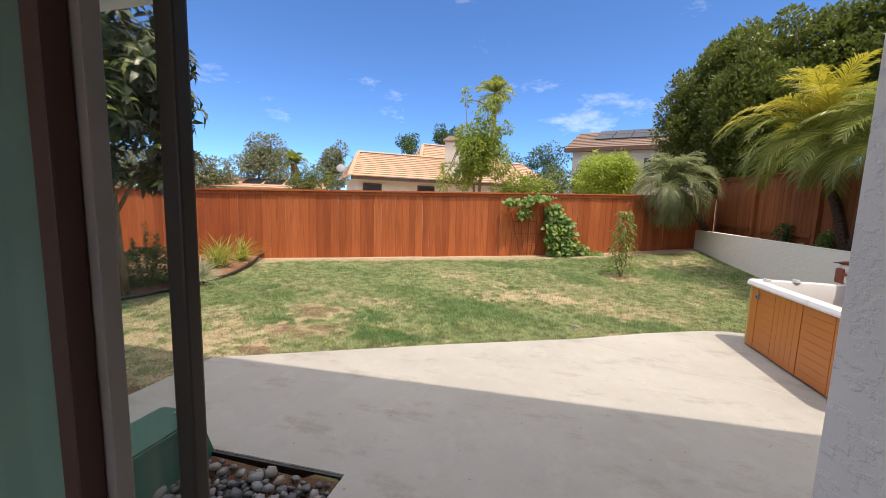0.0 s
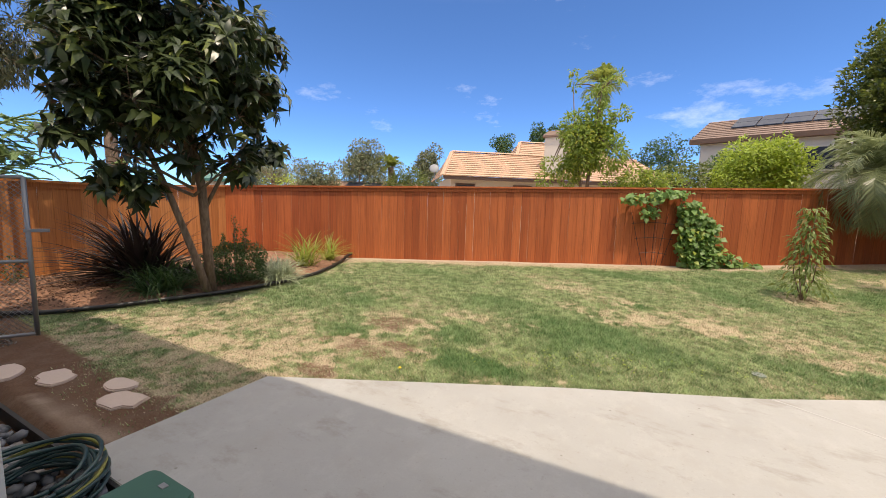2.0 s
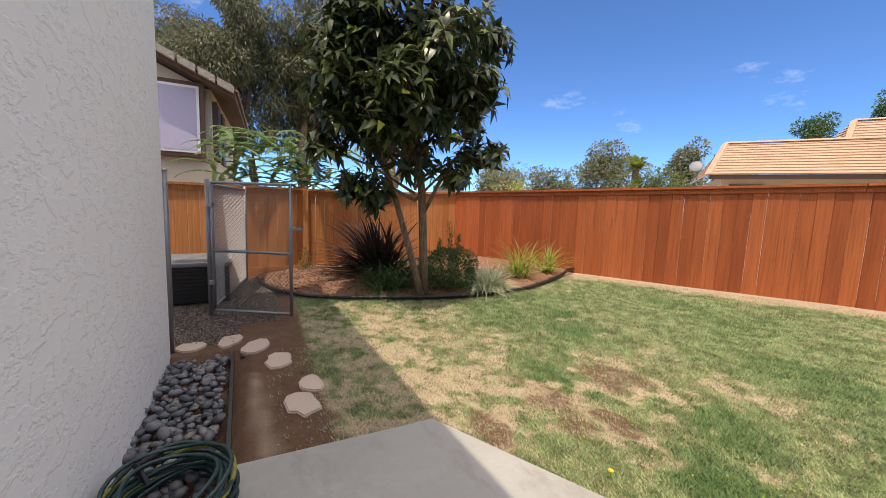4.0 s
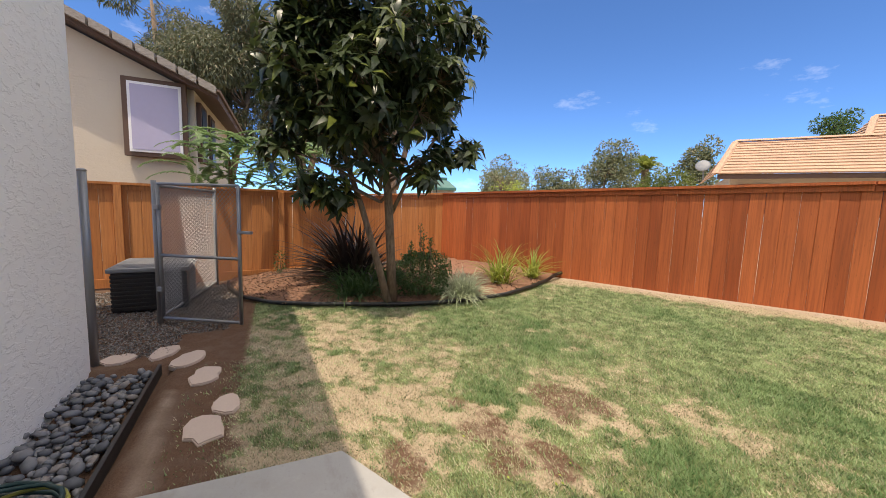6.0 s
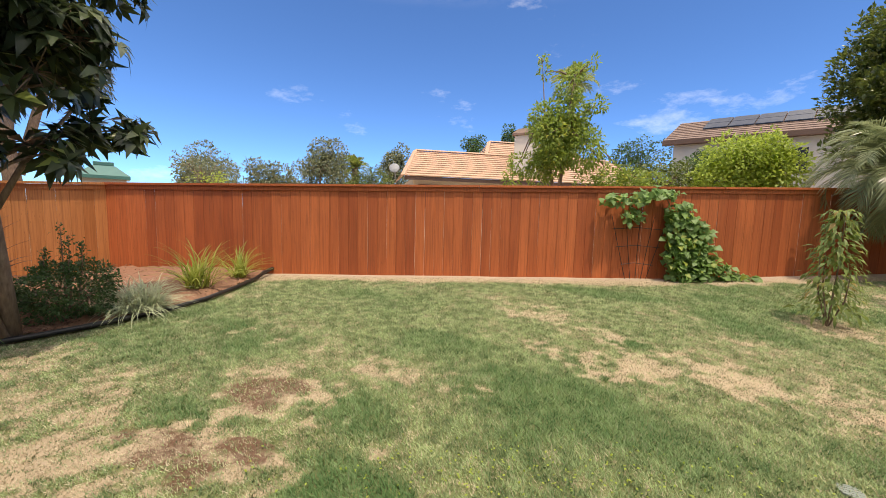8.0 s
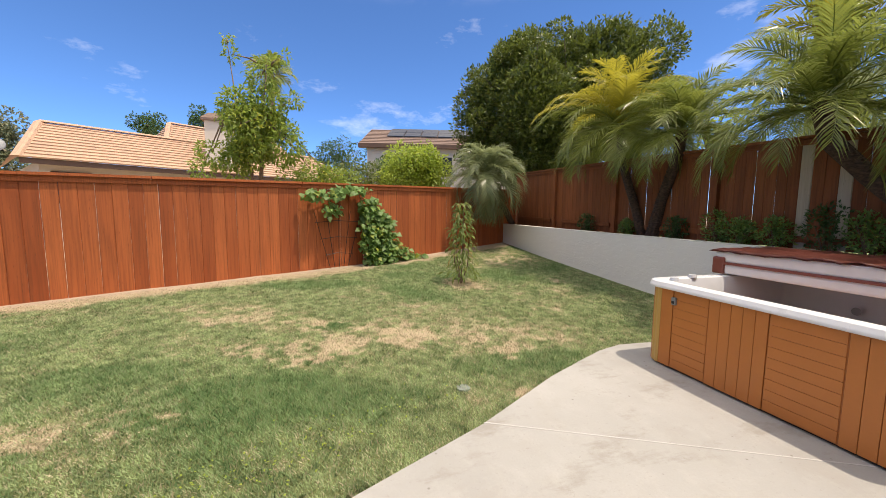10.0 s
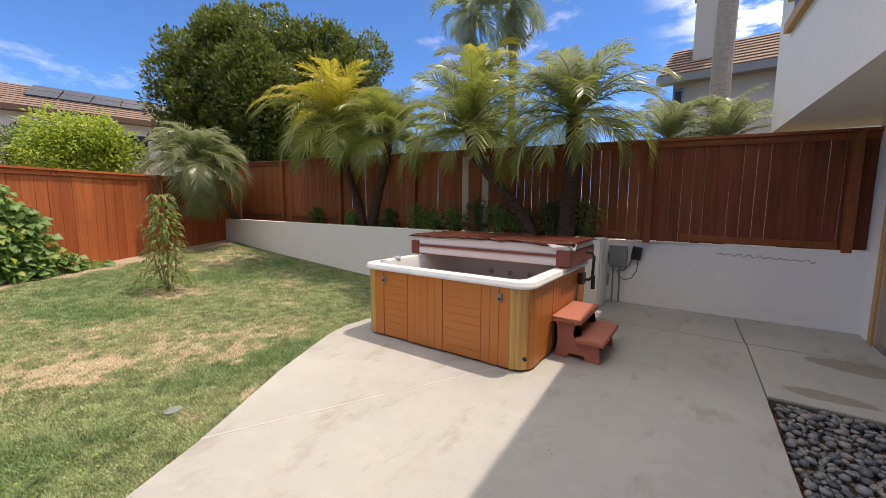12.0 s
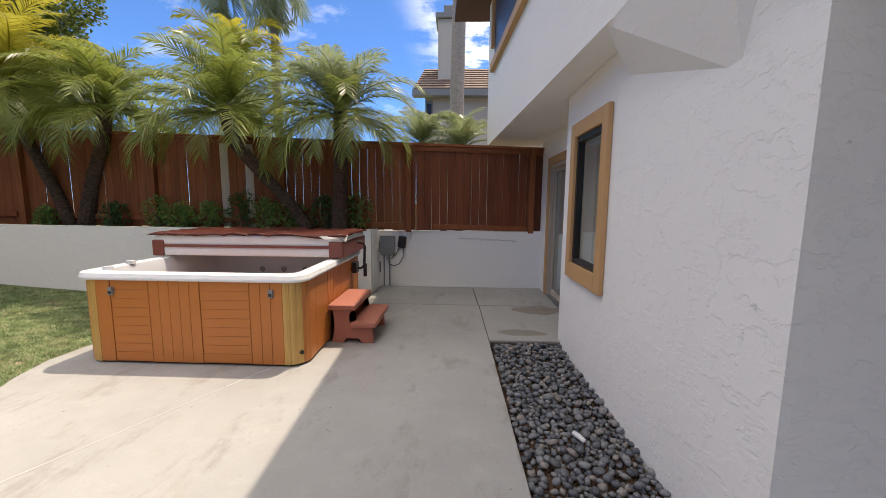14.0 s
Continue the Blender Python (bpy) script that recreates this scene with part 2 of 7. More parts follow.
def stucco(name, colour, relief=0.6):
    """Hand-trowelled stucco with ridges and shallow tears."""
    def build(nt, b):
        v = world_pos(nt)
        big, fine = noise_tex(nt, v, 1.1, 4), noise_tex(nt, v, 42, 5, 0.7)
        trowel = noise_tex(nt, world_pos(nt, (1, 1, 1.6)), 6.5, 7, 0.62)
        ridge = ramp(nt, trowel, [(0.47, (0, 0, 0)), (0.53, (1, 1, 1)), (0.64, (0.75, 0.75, 0.75))])
        tear = ramp(nt, noise_tex(nt, world_pos(nt, (1.0, 1.0, 1.5)), 9.0, 9, 0.7), [(0.66, (0, 0, 0)), (0.69, (1, 1, 1))])
        c = mix(nt, big, [x * 0.93 for x in colour], colour)
        c = mix(nt, scalar(nt, "MULTIPLY", tear, 0.30), c, [x * 0.5 for x in colour])
        nt.links.new(c, b.inputs["Base Color"])
        b.inputs["Roughness"].default_value = 0.85
        b.inputs["Specular IOR Level"].default_value = 0.25
        h = scalar(nt, "ADD", scalar(nt, "MULTIPLY", ridge, 0.5), scalar(nt, "MULTIPLY", fine, 0.16))
        h = scalar(nt, "SUBTRACT", h, scalar(nt, "MULTIPLY", tear, 0.9))
        bump(nt, b, h, relief, 0.006)
    return material(name, build)


def foliage(name, dark, light, back=None, rough=0.5, trans=0.25, dry=None):
    """Leaves: each its own green, lighter and translucent against the sun."""
    def build(nt, b):
        r = island_random(nt)
        o = obj_random(nt)
        c = mix(nt, r, dark, light)
        v = world_pos(nt)
        c = mix(nt, scalar(nt, "MULTIPLY", noise_tex(nt, v, 1.4, 3), 0.5), c, light)
        if dry:
            pick = ramp(nt, r, [(0.90, (0, 0, 0)), (0.93, (1, 1, 1))])
            c = mix(nt, scalar(nt, "MULTIPLY", pick, 0.8), c, dry)
        c = mix(nt, scalar(nt, "MULTIPLY", o, 0.15), c, dark)
        nt.links.new(c, b.inputs["Base Color"])
        b.inputs["Roughness"].default_value = rough
        b.inputs["Specular IOR Level"].default_value = 0.45
        tl = nt.nodes.new("ShaderNodeBsdfTranslucent")
        tc = mix(nt, 0.6, c, [min(1, x * 1.8) for x in light])
        nt.links.new(tc, tl.inputs["Color"])
        ms = node(nt, "ShaderNodeMixShader", Fac=trans)
        nt.links.new(b.outputs[0], ms.inputs[1])
        nt.links.new(tl.outputs[0], ms.inputs[2])
        nt.links.new(ms.outputs[0], nt.nodes["Material Output"].inputs["Surface"])
    return material(name, build)


def concrete_build(nt, b):
    v = world_pos(nt)
    big, mid, fine = noise_tex(nt, v, 0.55, 5, 0.6), noise_tex(nt, v, 3.2, 6, 0.65), noise_tex(nt, v, 70, 3)
    c = ramp(nt, big, [(0.3, (0.340, 0.335, 0.322)), (0.6, (0.418, 0.412, 0.396)), (0.8, (0.475, 0.468, 0.450))])
    c = mix(nt, ramp(nt, mid, [(0.50, (0, 0, 0)), (0.75, (0.5, 0.5, 0.5))]), c, (0.35, 0.325, 0.29))
    drag = noise_tex(nt, world_pos(nt, (1.3, 0.9, 1)), 3.0, 9, 0.75)
    c = mix(nt, ramp(nt, drag, [(0.5, (0, 0, 0)), (0.70, (0.35, 0.35, 0.35))]), c, (0.53, 0.52, 0.50))
    grime = noise_tex(nt, world_pos(nt, (0.8, 1.6, 1)), 1.7, 9, 0.72)
    c = mix(nt, ramp(nt, grime, [(0.54, (0, 0, 0)), (0.64, (0.75, 0.75, 0.75))]), c, (0.29, 0.27, 0.24))
    spk = node(nt, "ShaderNodeTexVoronoi", Scale=5.5)
    nt.links.new(v, spk.inputs["Vector"])
    dots = ramp(nt, spk.outputs["Distance"], [(0.03, (1, 1, 1)), (0.06, (0, 0, 0))])
    c = mix(nt, scalar(nt, "MULTIPLY", dots, 0.6), c, (0.12, 0.10, 0.085))
    pit = ramp(nt, noise_tex(nt, v, 26, 6, 0.7), [(0.60, (0, 0, 0)), (0.68, (1, 1, 1))])
    c = mix(nt, scalar(nt, "MULTIPLY", pit, 0.45), c, (0.27, 0.25, 0.22))
    c = mix(nt, scalar(nt, "MULTIPLY", fine, 0.4), c, (0.31, 0.295, 0.265))
    # water stains by the recessed door
    wet = None
    for cx, cy, rx, ry in ((5.98, 1.25, 0.22, 0.50), (5.02, 1.66, 0.13, 0.36)):
        off = nt.nodes.new("ShaderNodeVectorMath")
        off.operation = "SUBTRACT"
        nt.links.new(v, off.inputs[0])
        off.inputs[1].default_value = (cx, cy, 0)
        sc = nt.nodes.new("ShaderNodeVectorMath")
        sc.operation = "MULTIPLY"
        nt.links.new(off.outputs[0], sc.inputs[0])
        sc.inputs[1].default_value = (1 / rx, 1 / ry, 0)
        ln_ = nt.nodes.new("ShaderNodeVectorMath")
        ln_.operation = "LENGTH"
        nt.links.new(sc.outputs[0], ln_.inputs[0])
        q = scalar(nt, "ADD", ln_.outputs["Value"], scalar(nt, "MULTIPLY", noise_tex(nt, v, 3.0, 4), 1.1))
        one = ramp(nt, scalar(nt, "MULTIPLY", q, 0.5), [(0.66, (1, 1, 1)), (0.72, (0, 0, 0))])
        wet = one if wet is None else mix(nt, one, wet, (1, 1, 1))
    c = mix(nt, scalar(nt, "MULTIPLY", wet, 0.7), c, (0.20, 0.165, 0.125))
    nt.links.new(c, b.inputs["Base Color"])
    b.inputs["Roughness"].default_value = 0.8
    bump(nt, b, scalar(nt, "ADD", scalar(nt, "MULTIPLY", fine, 0.4), scalar(nt, "SUBTRACT", mid, pit)), 0.25, 0.003)


def ground_build(nt, b):
    """Lawn soil, thatch and bare earth, by the dryness and soil fields of the sheet."""
    att = nt.nodes.new("ShaderNodeAttribute")
    att.attribute_name = "cover"
    sep = nt.nodes.new("ShaderNodeSeparateColor")
    nt.links.new(att.outputs["Color"], sep.inputs[0])
    v = world_pos(nt)
    fine, mid = noise_tex(nt, v, 55, 5, 0.7), noise_tex(nt, v, 7, 5)
    # green under the blades is darkened for the shade in their gaps
    grass = mix(nt, fine, (0.09, 0.125, 0.045), (0.23, 0.26, 0.11))
    straw = mix(nt, fine, (0.35, 0.265, 0.18), (0.56, 0.45, 0.32))
    earth = mix(nt, fine, (0.065, 0.036, 0.024), (0.22, 0.128, 0.082))
    earth = mix(nt, scalar(nt, "MULTIPLY", ramp(nt, mid, [(0.45, (0, 0, 0)), (0.7, (1, 1, 1))]), 0.5), earth, (0.19, 0.135, 0.10))
    grain = noise_tex(nt, v, 24, 6, 0.75)
    speck = scalar(nt, "ADD", scalar(nt, "MULTIPLY", scalar(nt, "SUBTRACT", scalar(nt, "ADD", sep.outputs[0], grain), 1.0), 5.0), 0.5)
    c = mix(nt, ramp(nt, speck, [(0.0, (0.06, 0.06, 0.06)), (1.0, (0.95, 0.95, 0.95))]), grass, straw)
    bare = scalar(nt, "ADD", scalar(nt, "MULTIPLY", scalar(nt, "SUBTRACT", scalar(nt, "ADD", sep.outputs[1], grain), 1.0), 4.0), 0.5)
    c = mix(nt, ramp(nt, bare, [(0.0, (0, 0, 0)), (1.0, (1, 1, 1))]), c, earth)
    pale = mix(nt, fine, (0.36, 0.27, 0.20), (0.52, 0.42, 0.33))
    c = mix(nt, sep.outputs[2], c, pale)
    nt.links.new(c, b.inputs["Base Color"])
    b.inputs["Roughness"].default_value = 0.95
    b.inputs["Specular IOR Level"].default_value = 0.1
    bump(nt, b, scalar(nt, "ADD", fine, mid), 0.6, 0.02)


def blade_build(nt, b):
    att = nt.nodes.new("ShaderNodeAttribute")
    att.attribute_name = "cover"
    sep = nt.nodes.new("ShaderNodeSeparateColor")
    nt.links.new(att.outputs["Color"], sep.inputs[0])
    g = mix(nt, sep.outputs[1], (0.098, 0.182, 0.072), (0.45, 0.58, 0.28))
    s = mix(nt, sep.outputs[1], (0.46, 0.365, 0.255), (0.76, 0.65, 0.49))
    c = mix(nt, sep.outputs[0], g, s)
    c = mix(nt, sep.outputs[2], c, (0.12, 0.26, 0.09))
    nt.links.new(c, b.inputs["Base Color"])
    b.inputs["Roughness"].default_value = 0.7
    b.inputs["Specular IOR Level"].default_value = 0.2
    tl = nt.nodes.new("ShaderNodeBsdfTranslucent")
    nt.links.new(c, tl.inputs["Color"])
    ms = node(nt, "ShaderNodeMixShader", Fac=0.3)
    nt.links.new(b.outputs[0], ms.inputs[1])
    nt.links.new(tl.outputs[0], ms.inputs[2])
    nt.links.new(ms.outputs[0], nt.nodes["Material Output"].inputs["Surface"])


def stone_mat(name, dark, light, per_island=True, rough=0.6, tan=None):
    def build(nt, b):
        r = island_random(nt) if per_island else obj_random(nt)
        v = world_pos(nt)
        c = mix(nt, r, dark, light)
        if tan:
            c = mix(nt, scalar(nt, "MULTIPLY", ramp(nt, r, [(0.86, (0, 0, 0)), (0.9, (1, 1, 1))]), 0.6), c, tan)
        n = noise_tex(nt, v, 60, 4)
        c = mix(nt, scalar(nt, "MULTIPLY", n, 0.35), c, [x * 0.6 for x in dark])
        nt.links.new(c, b.inputs["Base Color"])
        b.inputs["Roughness"].default_value = rough
        bump(nt, b, n, 0.12, 0.003)
    return material(name, build)


def bark_mat(name, dark, light, scale=(9, 9, 2.5)):
    def build(nt, b):
        v = world_pos(nt, scale)
        n = noise_tex(nt, v, 3, 6, 0.65)
        nt.links.new(ramp(nt, n, [(0.3, dark), (0.7, light)]), b.inputs["Base Color"])
        b.inputs["Roughness"].default_value = 0.9
        bump(nt, b, n, 0.7, 0.02)
    return material(name, build)


def glass_build(nt, b):
    b.inputs["Base Color"].default_value = (0.93, 0.97, 0.95, 1)
    b.inputs["Roughness"].default_value = 0.02
    b.inputs["Transmission Weight"].default_value = 1.0
    b.inputs["IOR"].default_value = 1.45


M_CONCRETE = material("concrete", concrete_build)
M_GROUND = material("lawn_soil", ground_build)
M_BLADE = material("grass_blade", blade_build)
M_FENCE = wood("redwood_stain", (0.29, 0.064, 0.021), (0.54, 0.150, 0.052))
M_FENCE_L = wood("cedar_stain", (0.45, 0.165, 0.052), (0.63, 0.27, 0.10), stain=(0.22, 0.08, 0.03))
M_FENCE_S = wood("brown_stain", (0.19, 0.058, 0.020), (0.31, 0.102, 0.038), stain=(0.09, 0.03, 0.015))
M_FENCE_D = wood("darker_brown_board", (0.15, 0.042, 0.018), (0.23, 0.070, 0.030), stain=(0.05, 0.018, 0.01))
M_PALE = wood("grey_board", (0.42, 0.36, 0.29), (0.55, 0.48, 0.40), stain=(0.30, 0.25, 0.20))
M_STUCCO = stucco("white_stucco", (0.91, 0.905, 0.885), 0.75)
M_STUCCO_OLD = stucco("weathered_stucco", (0.87, 0.855, 0.825), 0.5)
M_STUCCO_TAN = stucco("cream_stucco", (0.60, 0.53, 0.43), 0.6)
M_TRIM = plain("tan_trim", (0.56, 0.33, 0.15), 0.6, var=0.07)
M_BROWN = plain("dark_brown_wood", (0.10, 0.040, 0.028), 0.5)
M_BRONZE = plain("bronze_frame", (0.060, 0.048, 0.038), 0.45, metal=0.3)
M_BLACK = plain("black_plastic", (0.016, 0.016, 0.017), 0.45)
M_GREY = plain("grey_plastic", (0.22, 0.23, 0.24), 0.5)
M_STEEL = plain("galvanised_steel", (0.30, 0.31, 0.32), 0.5, metal=0.7)
M_CHROME = plain("chrome", (0.6, 0.6, 0.6), 0.2, metal=1.0)
M_WHITE = plain("white_acrylic", (0.78, 0.79, 0.80), 0.3, var=0.03, bumpy=0.0)
M_SHELL = plain("grey_acrylic", (0.56, 0.58, 0.61), 0.35, var=0.06, bumpy=0.0)
M_VINYL = plain("brown_vinyl", (0.20, 0.055, 0.040), 0.42, var=0.2, bumpy=0.15)
M_FOAM = plain("white_vinyl", (0.70, 0.70, 0.70), 0.5, var=0.08)
M_STEP = plain("terracotta_plastic", (0.44, 0.155, 0.105), 0.6, var=0.10)
M_HOSE = plain("green_rubber", (0.012, 0.045, 0.045), 0.4)
M_HOSE2 = plain("yellow_stripe", (0.30, 0.28, 0.06), 0.5)
M_VALVE = plain("green_plastic", (0.030, 0.115, 0.085), 0.5, var=0.15, scale=5)
M_TILE_N = plain("tan_roof_tile", (0.52, 0.33, 0.22), 0.8, var=0.3, scale=2)
M_TILE_D = plain("brown_roof_tile", (0.22, 0.145, 0.11), 0.8, var=0.25, scale=2)
M_SOLAR = plain("solar_glass", (0.014, 0.018, 0.030), 0.35, var=0.1)
M_TEAL = plain("green_metal_roof", (0.055, 0.17, 0.15), 0.4)
M_CURTAIN = plain("green_cloth", (0.32, 0.45, 0.37), 0.9)
M_BLIND = plain("lilac_blind", (0.42, 0.40, 0.55), 0.7, var=0.05)
M_DARK = plain("dark_interior", (0.05, 0.05, 0.05), 0.9)
M_ROOM = plain("interior_paint", (0.55, 0.53, 0.48), 0.8, var=0.04)
M_PIPE = plain("white_pipe", (0.75, 0.75, 0.73), 0.4)
M_GLASS = material("window_glass", glass_build)
M_PEBBLE = stone_mat("grey_pebble", (0.075, 0.083, 0.095), (0.29, 0.29, 0.30), True, 0.55, (0.30, 0.24, 0.19))
M_PEBBLE_O = stone_mat("grey_pebble_single", (0.075, 0.083, 0.095), (0.29, 0.29, 0.30), False, 0.55, (0.30, 0.24, 0.19))
M_FLAG = stone_mat("buff_flagstone", (0.52, 0.40, 0.33), (0.64, 0.51, 0.43), False, 0.85)
M_MULCH = stone_mat("bark_mulch", (0.09, 0.045, 0.028), (0.34, 0.20, 0.13), True, 0.9)
M_GRAVEL = stone_mat("grey_gravel", (0.13, 0.12, 0.11), (0.34, 0.31, 0.28), True, 0.9)
M_CHIPSOIL = plain("bed_soil", (0.30, 0.155, 0.095), 0.95, var=0.4, scale=12, bumpy=0.6)
M_SOIL = plain("planter_soil", (0.09, 0.055, 0.035), 0.95, var=0.3, bumpy=0.6)
M_BARK = bark_mat("tan_bark", (0.12, 0.08, 0.052), (0.28, 0.20, 0.14))
M_BARK_D = bark_mat("palm_bark", (0.028, 0.016, 0.011), (0.13, 0.078, 0.052), (6, 6, 14))
M_BARK_G = bark_mat("grey_palm_bark", (0.22, 0.19, 0.16), (0.36, 0.32, 0.28), (3, 3, 9))
M_LOQUAT = foliage("loquat_leaf", (0.018, 0.034, 0.014), (0.070, 0.095, 0.034), rough=0.34, trans=0.18, dry=(0.22, 0.26, 0.05))
M_FICUS = foliage("ficus_leaf", (0.013, 0.030, 0.007), (0.17, 0.21, 0.042), rough=0.36, trans=0.25)
M_LEMON = foliage("citrus_leaf", (0.060, 0.115, 0.020), (0.26, 0.34, 0.06), trans=0.4, dry=(0.45, 0.40, 0.05))
M_LIME = foliage("bright_shrub_leaf", (0.14, 0.22, 0.028), (0.40, 0.48, 0.085), trans=0.4)
M_OLIVE = foliage("grey_green_leaf", (0.075, 0.095, 0.05), (0.20, 0.22, 0.115), trans=0.25, dry=(0.34, 0.27, 0.18))
M_VINE = foliage("vine_leaf", (0.065, 0.14, 0.034), (0.21, 0.34, 0.095), trans=0.3, dry=(0.35, 0.38, 0.06))
M_SHRUB = foliage("small_shrub_leaf", (0.022, 0.06, 0.018), (0.075, 0.14, 0.04), trans=0.25)
M_SAP = foliage("sapling_leaf", (0.06, 0.11, 0.03), (0.23, 0.29, 0.08), trans=0.4, dry=(0.40, 0.22, 0.08))
M_FROND = foliage("palm_leaflet", (0.038, 0.066, 0.014), (0.26, 0.30, 0.068), rough=0.30, trans=0.36)
M_FROND_Y = foliage("yellowing_palm_leaflet", (0.09, 0.12, 0.018), (0.42, 0.37, 0.05), rough=0.34, trans=0.45)
M_FROND_G = foliage("silver_palm_leaflet", (0.055, 0.085, 0.038), (0.30, 0.34, 0.17), rough=0.30, trans=0.35)
M_FLAX = foliage("bronze_flax_leaf", (0.016, 0.012, 0.012), (0.060, 0.038, 0.032), rough=0.4, trans=0.08)
M_LILY = foliage("lily_leaf", (0.10, 0.17, 0.03), (0.34, 0.38, 0.08), trans=0.4, dry=(0.5, 0.42, 0.14))
M_EUCA = foliage("eucalyptus_leaf", (0.045, 0.058, 0.028), (0.14, 0.15, 0.075), trans=0.2, dry=(0.30, 0.22, 0.13))
M_VARIE = foliage("variegated_grass", (0.26, 0.33, 0.17), (0.60, 0.64, 0.44), trans=0.3)
M_ACACIA = foliage("feathery_leaf", (0.07, 0.13, 0.05), (0.20, 0.30, 0.12), trans=0.35)

# ---------------------------------------------------------------- ground
FN = Vector((-0.4431, 0.8965))      # across the lawn, towards the back fence
FU = Vector((0.8965, 0.4431))       # along the back fence
FENCE_N = 9.80
PATIO = [(-2.12, 2.0), (-2.12, 3.26), (0.2, 4.5), (1.78, 5.27), (2.7, 5.83), (3.2, 6.08), (3.6, 6.27), (3.95, 6.37),
         (4.3, 6.35), (6.6, 6.3), (7.5, 6.3), (7.5, 0.6), (0.14, 0.6), (0.14, 2.11)]


def inside(px, py, poly):
    hit = np.zeros(np.shape(px), bool)
    for (x0, y0), (x1, y1) in zip(poly, poly[1:] + poly[:1]):
        cross = (y0 > py) != (y1 > py)
        hit ^= cross & (px < (x1 - x0) * (py - y0) / (y1 - y0 + 1e-12) + x0)
    return hit


def height(x, y):
    """The lawn rises gently from the patio to the back fence, more towards the far right corner."""
    n, s = FN.x * x + FN.y * y, FU.x * x + FU.y * y
    u = np.clip((n - 3.9) / 5.9, 0, 1.15)
    far = 0.20 + 0.013 * np.clip(s + 4.7, 0, 17) + 0.035 * np.clip(s - 6.5, 0, 6)
    return -0.02 + far * u + 0.012 * (vnoise(x * 1.3, y * 1.3, 3) - 0.5)


# dry patches and lush ones: centre, radii, strength
BARE = [(-3.2, 3.0, 1.7, 0.7, 1.0), (-2.5, 3.0, 1.2, 0.6, 1.0), (-2.05, 5.1, 0.5, 0.38, 0.8), (-1.2, 5.75, 0.75, 0.22, 0.7), (-2.0, 5.6, 0.4, 0.2, 0.6), (-1.95, 4.2, 0.55, 0.22, 1.0), (-1.5, 4.45, 0.3, 0.15, 0.8), (1.0, 7.1, 0.9, 0.42, 1.0), (-0.4, 8.1, 0.5, 0.28, 0.8),
        (-1.1, 8.6, 0.6, 0.22, 0.6), (0.25, 7.65, 0.4, 0.4, 0.7), (2.1, 8.1, 0.7, 0.5, 0.55), (2.8, 6.8, 0.7, 0.4, 0.75), (2.2, 7.3, 0.7, 0.35, 0.7), (-4.0, 3.4, 0.8, 0.5, 0.9), (-2.6, 3.6, 0.7, 0.3, 0.95),
        (-3.2, 4.1, 0.7, 0.4, 0.7), (-1.75, 3.62, 0.35, 0.16, 0.95), (-4.4, 4.1, 0.5, 0.6, 0.7), (-3.2, 6.0, 0.5, 0.4, 0.4), (3.05, 9.4, 0.42, 0.34, 1.0), (4.6, 11.3, 1.2, 0.5, 0.7), (5.3, 12.0, 0.5, 1.0, 0.7)]
LUSH = [(0.43, 9.75, 0.95, 0.3, 0.8), (-1.3, 5.07, 0.5, 0.3, 0.8), (-0.73, 4.5, 0.6, 0.25, 1.0), (0.2, 5.9, 1.2, 0.5, 0.8), (0.63, 7.6, 0.3, 0.15, 1.0), (-1.2, 6.6, 0.7, 0.3, 0.6), (2.6, 6.2, 0.8, 0.25, 0.6), (-3.6, 5.2, 0.5, 0.4, 0.5)]


def lushness(x, y):
    """Thick dark green growth, in noise and in a few patches."""
    g = np.clip((0.6 * vnoise(x * 0.9, y * 0.9, 31) + 0.4 * vnoise(x * 2.7, y * 2.7, 35) - 0.45) * 2.2, 0, 0.8)
    for bx, by, rx, ry, a in LUSH:
        q = ((x - bx) / rx) ** 2 + ((y - by) / ry) ** 2 + 0.9 * (vnoise(x * 4, y * 4, 36) - 0.5)
        g = np.maximum(g, a * np.clip(1.4 - q, 0, 1))
    return g


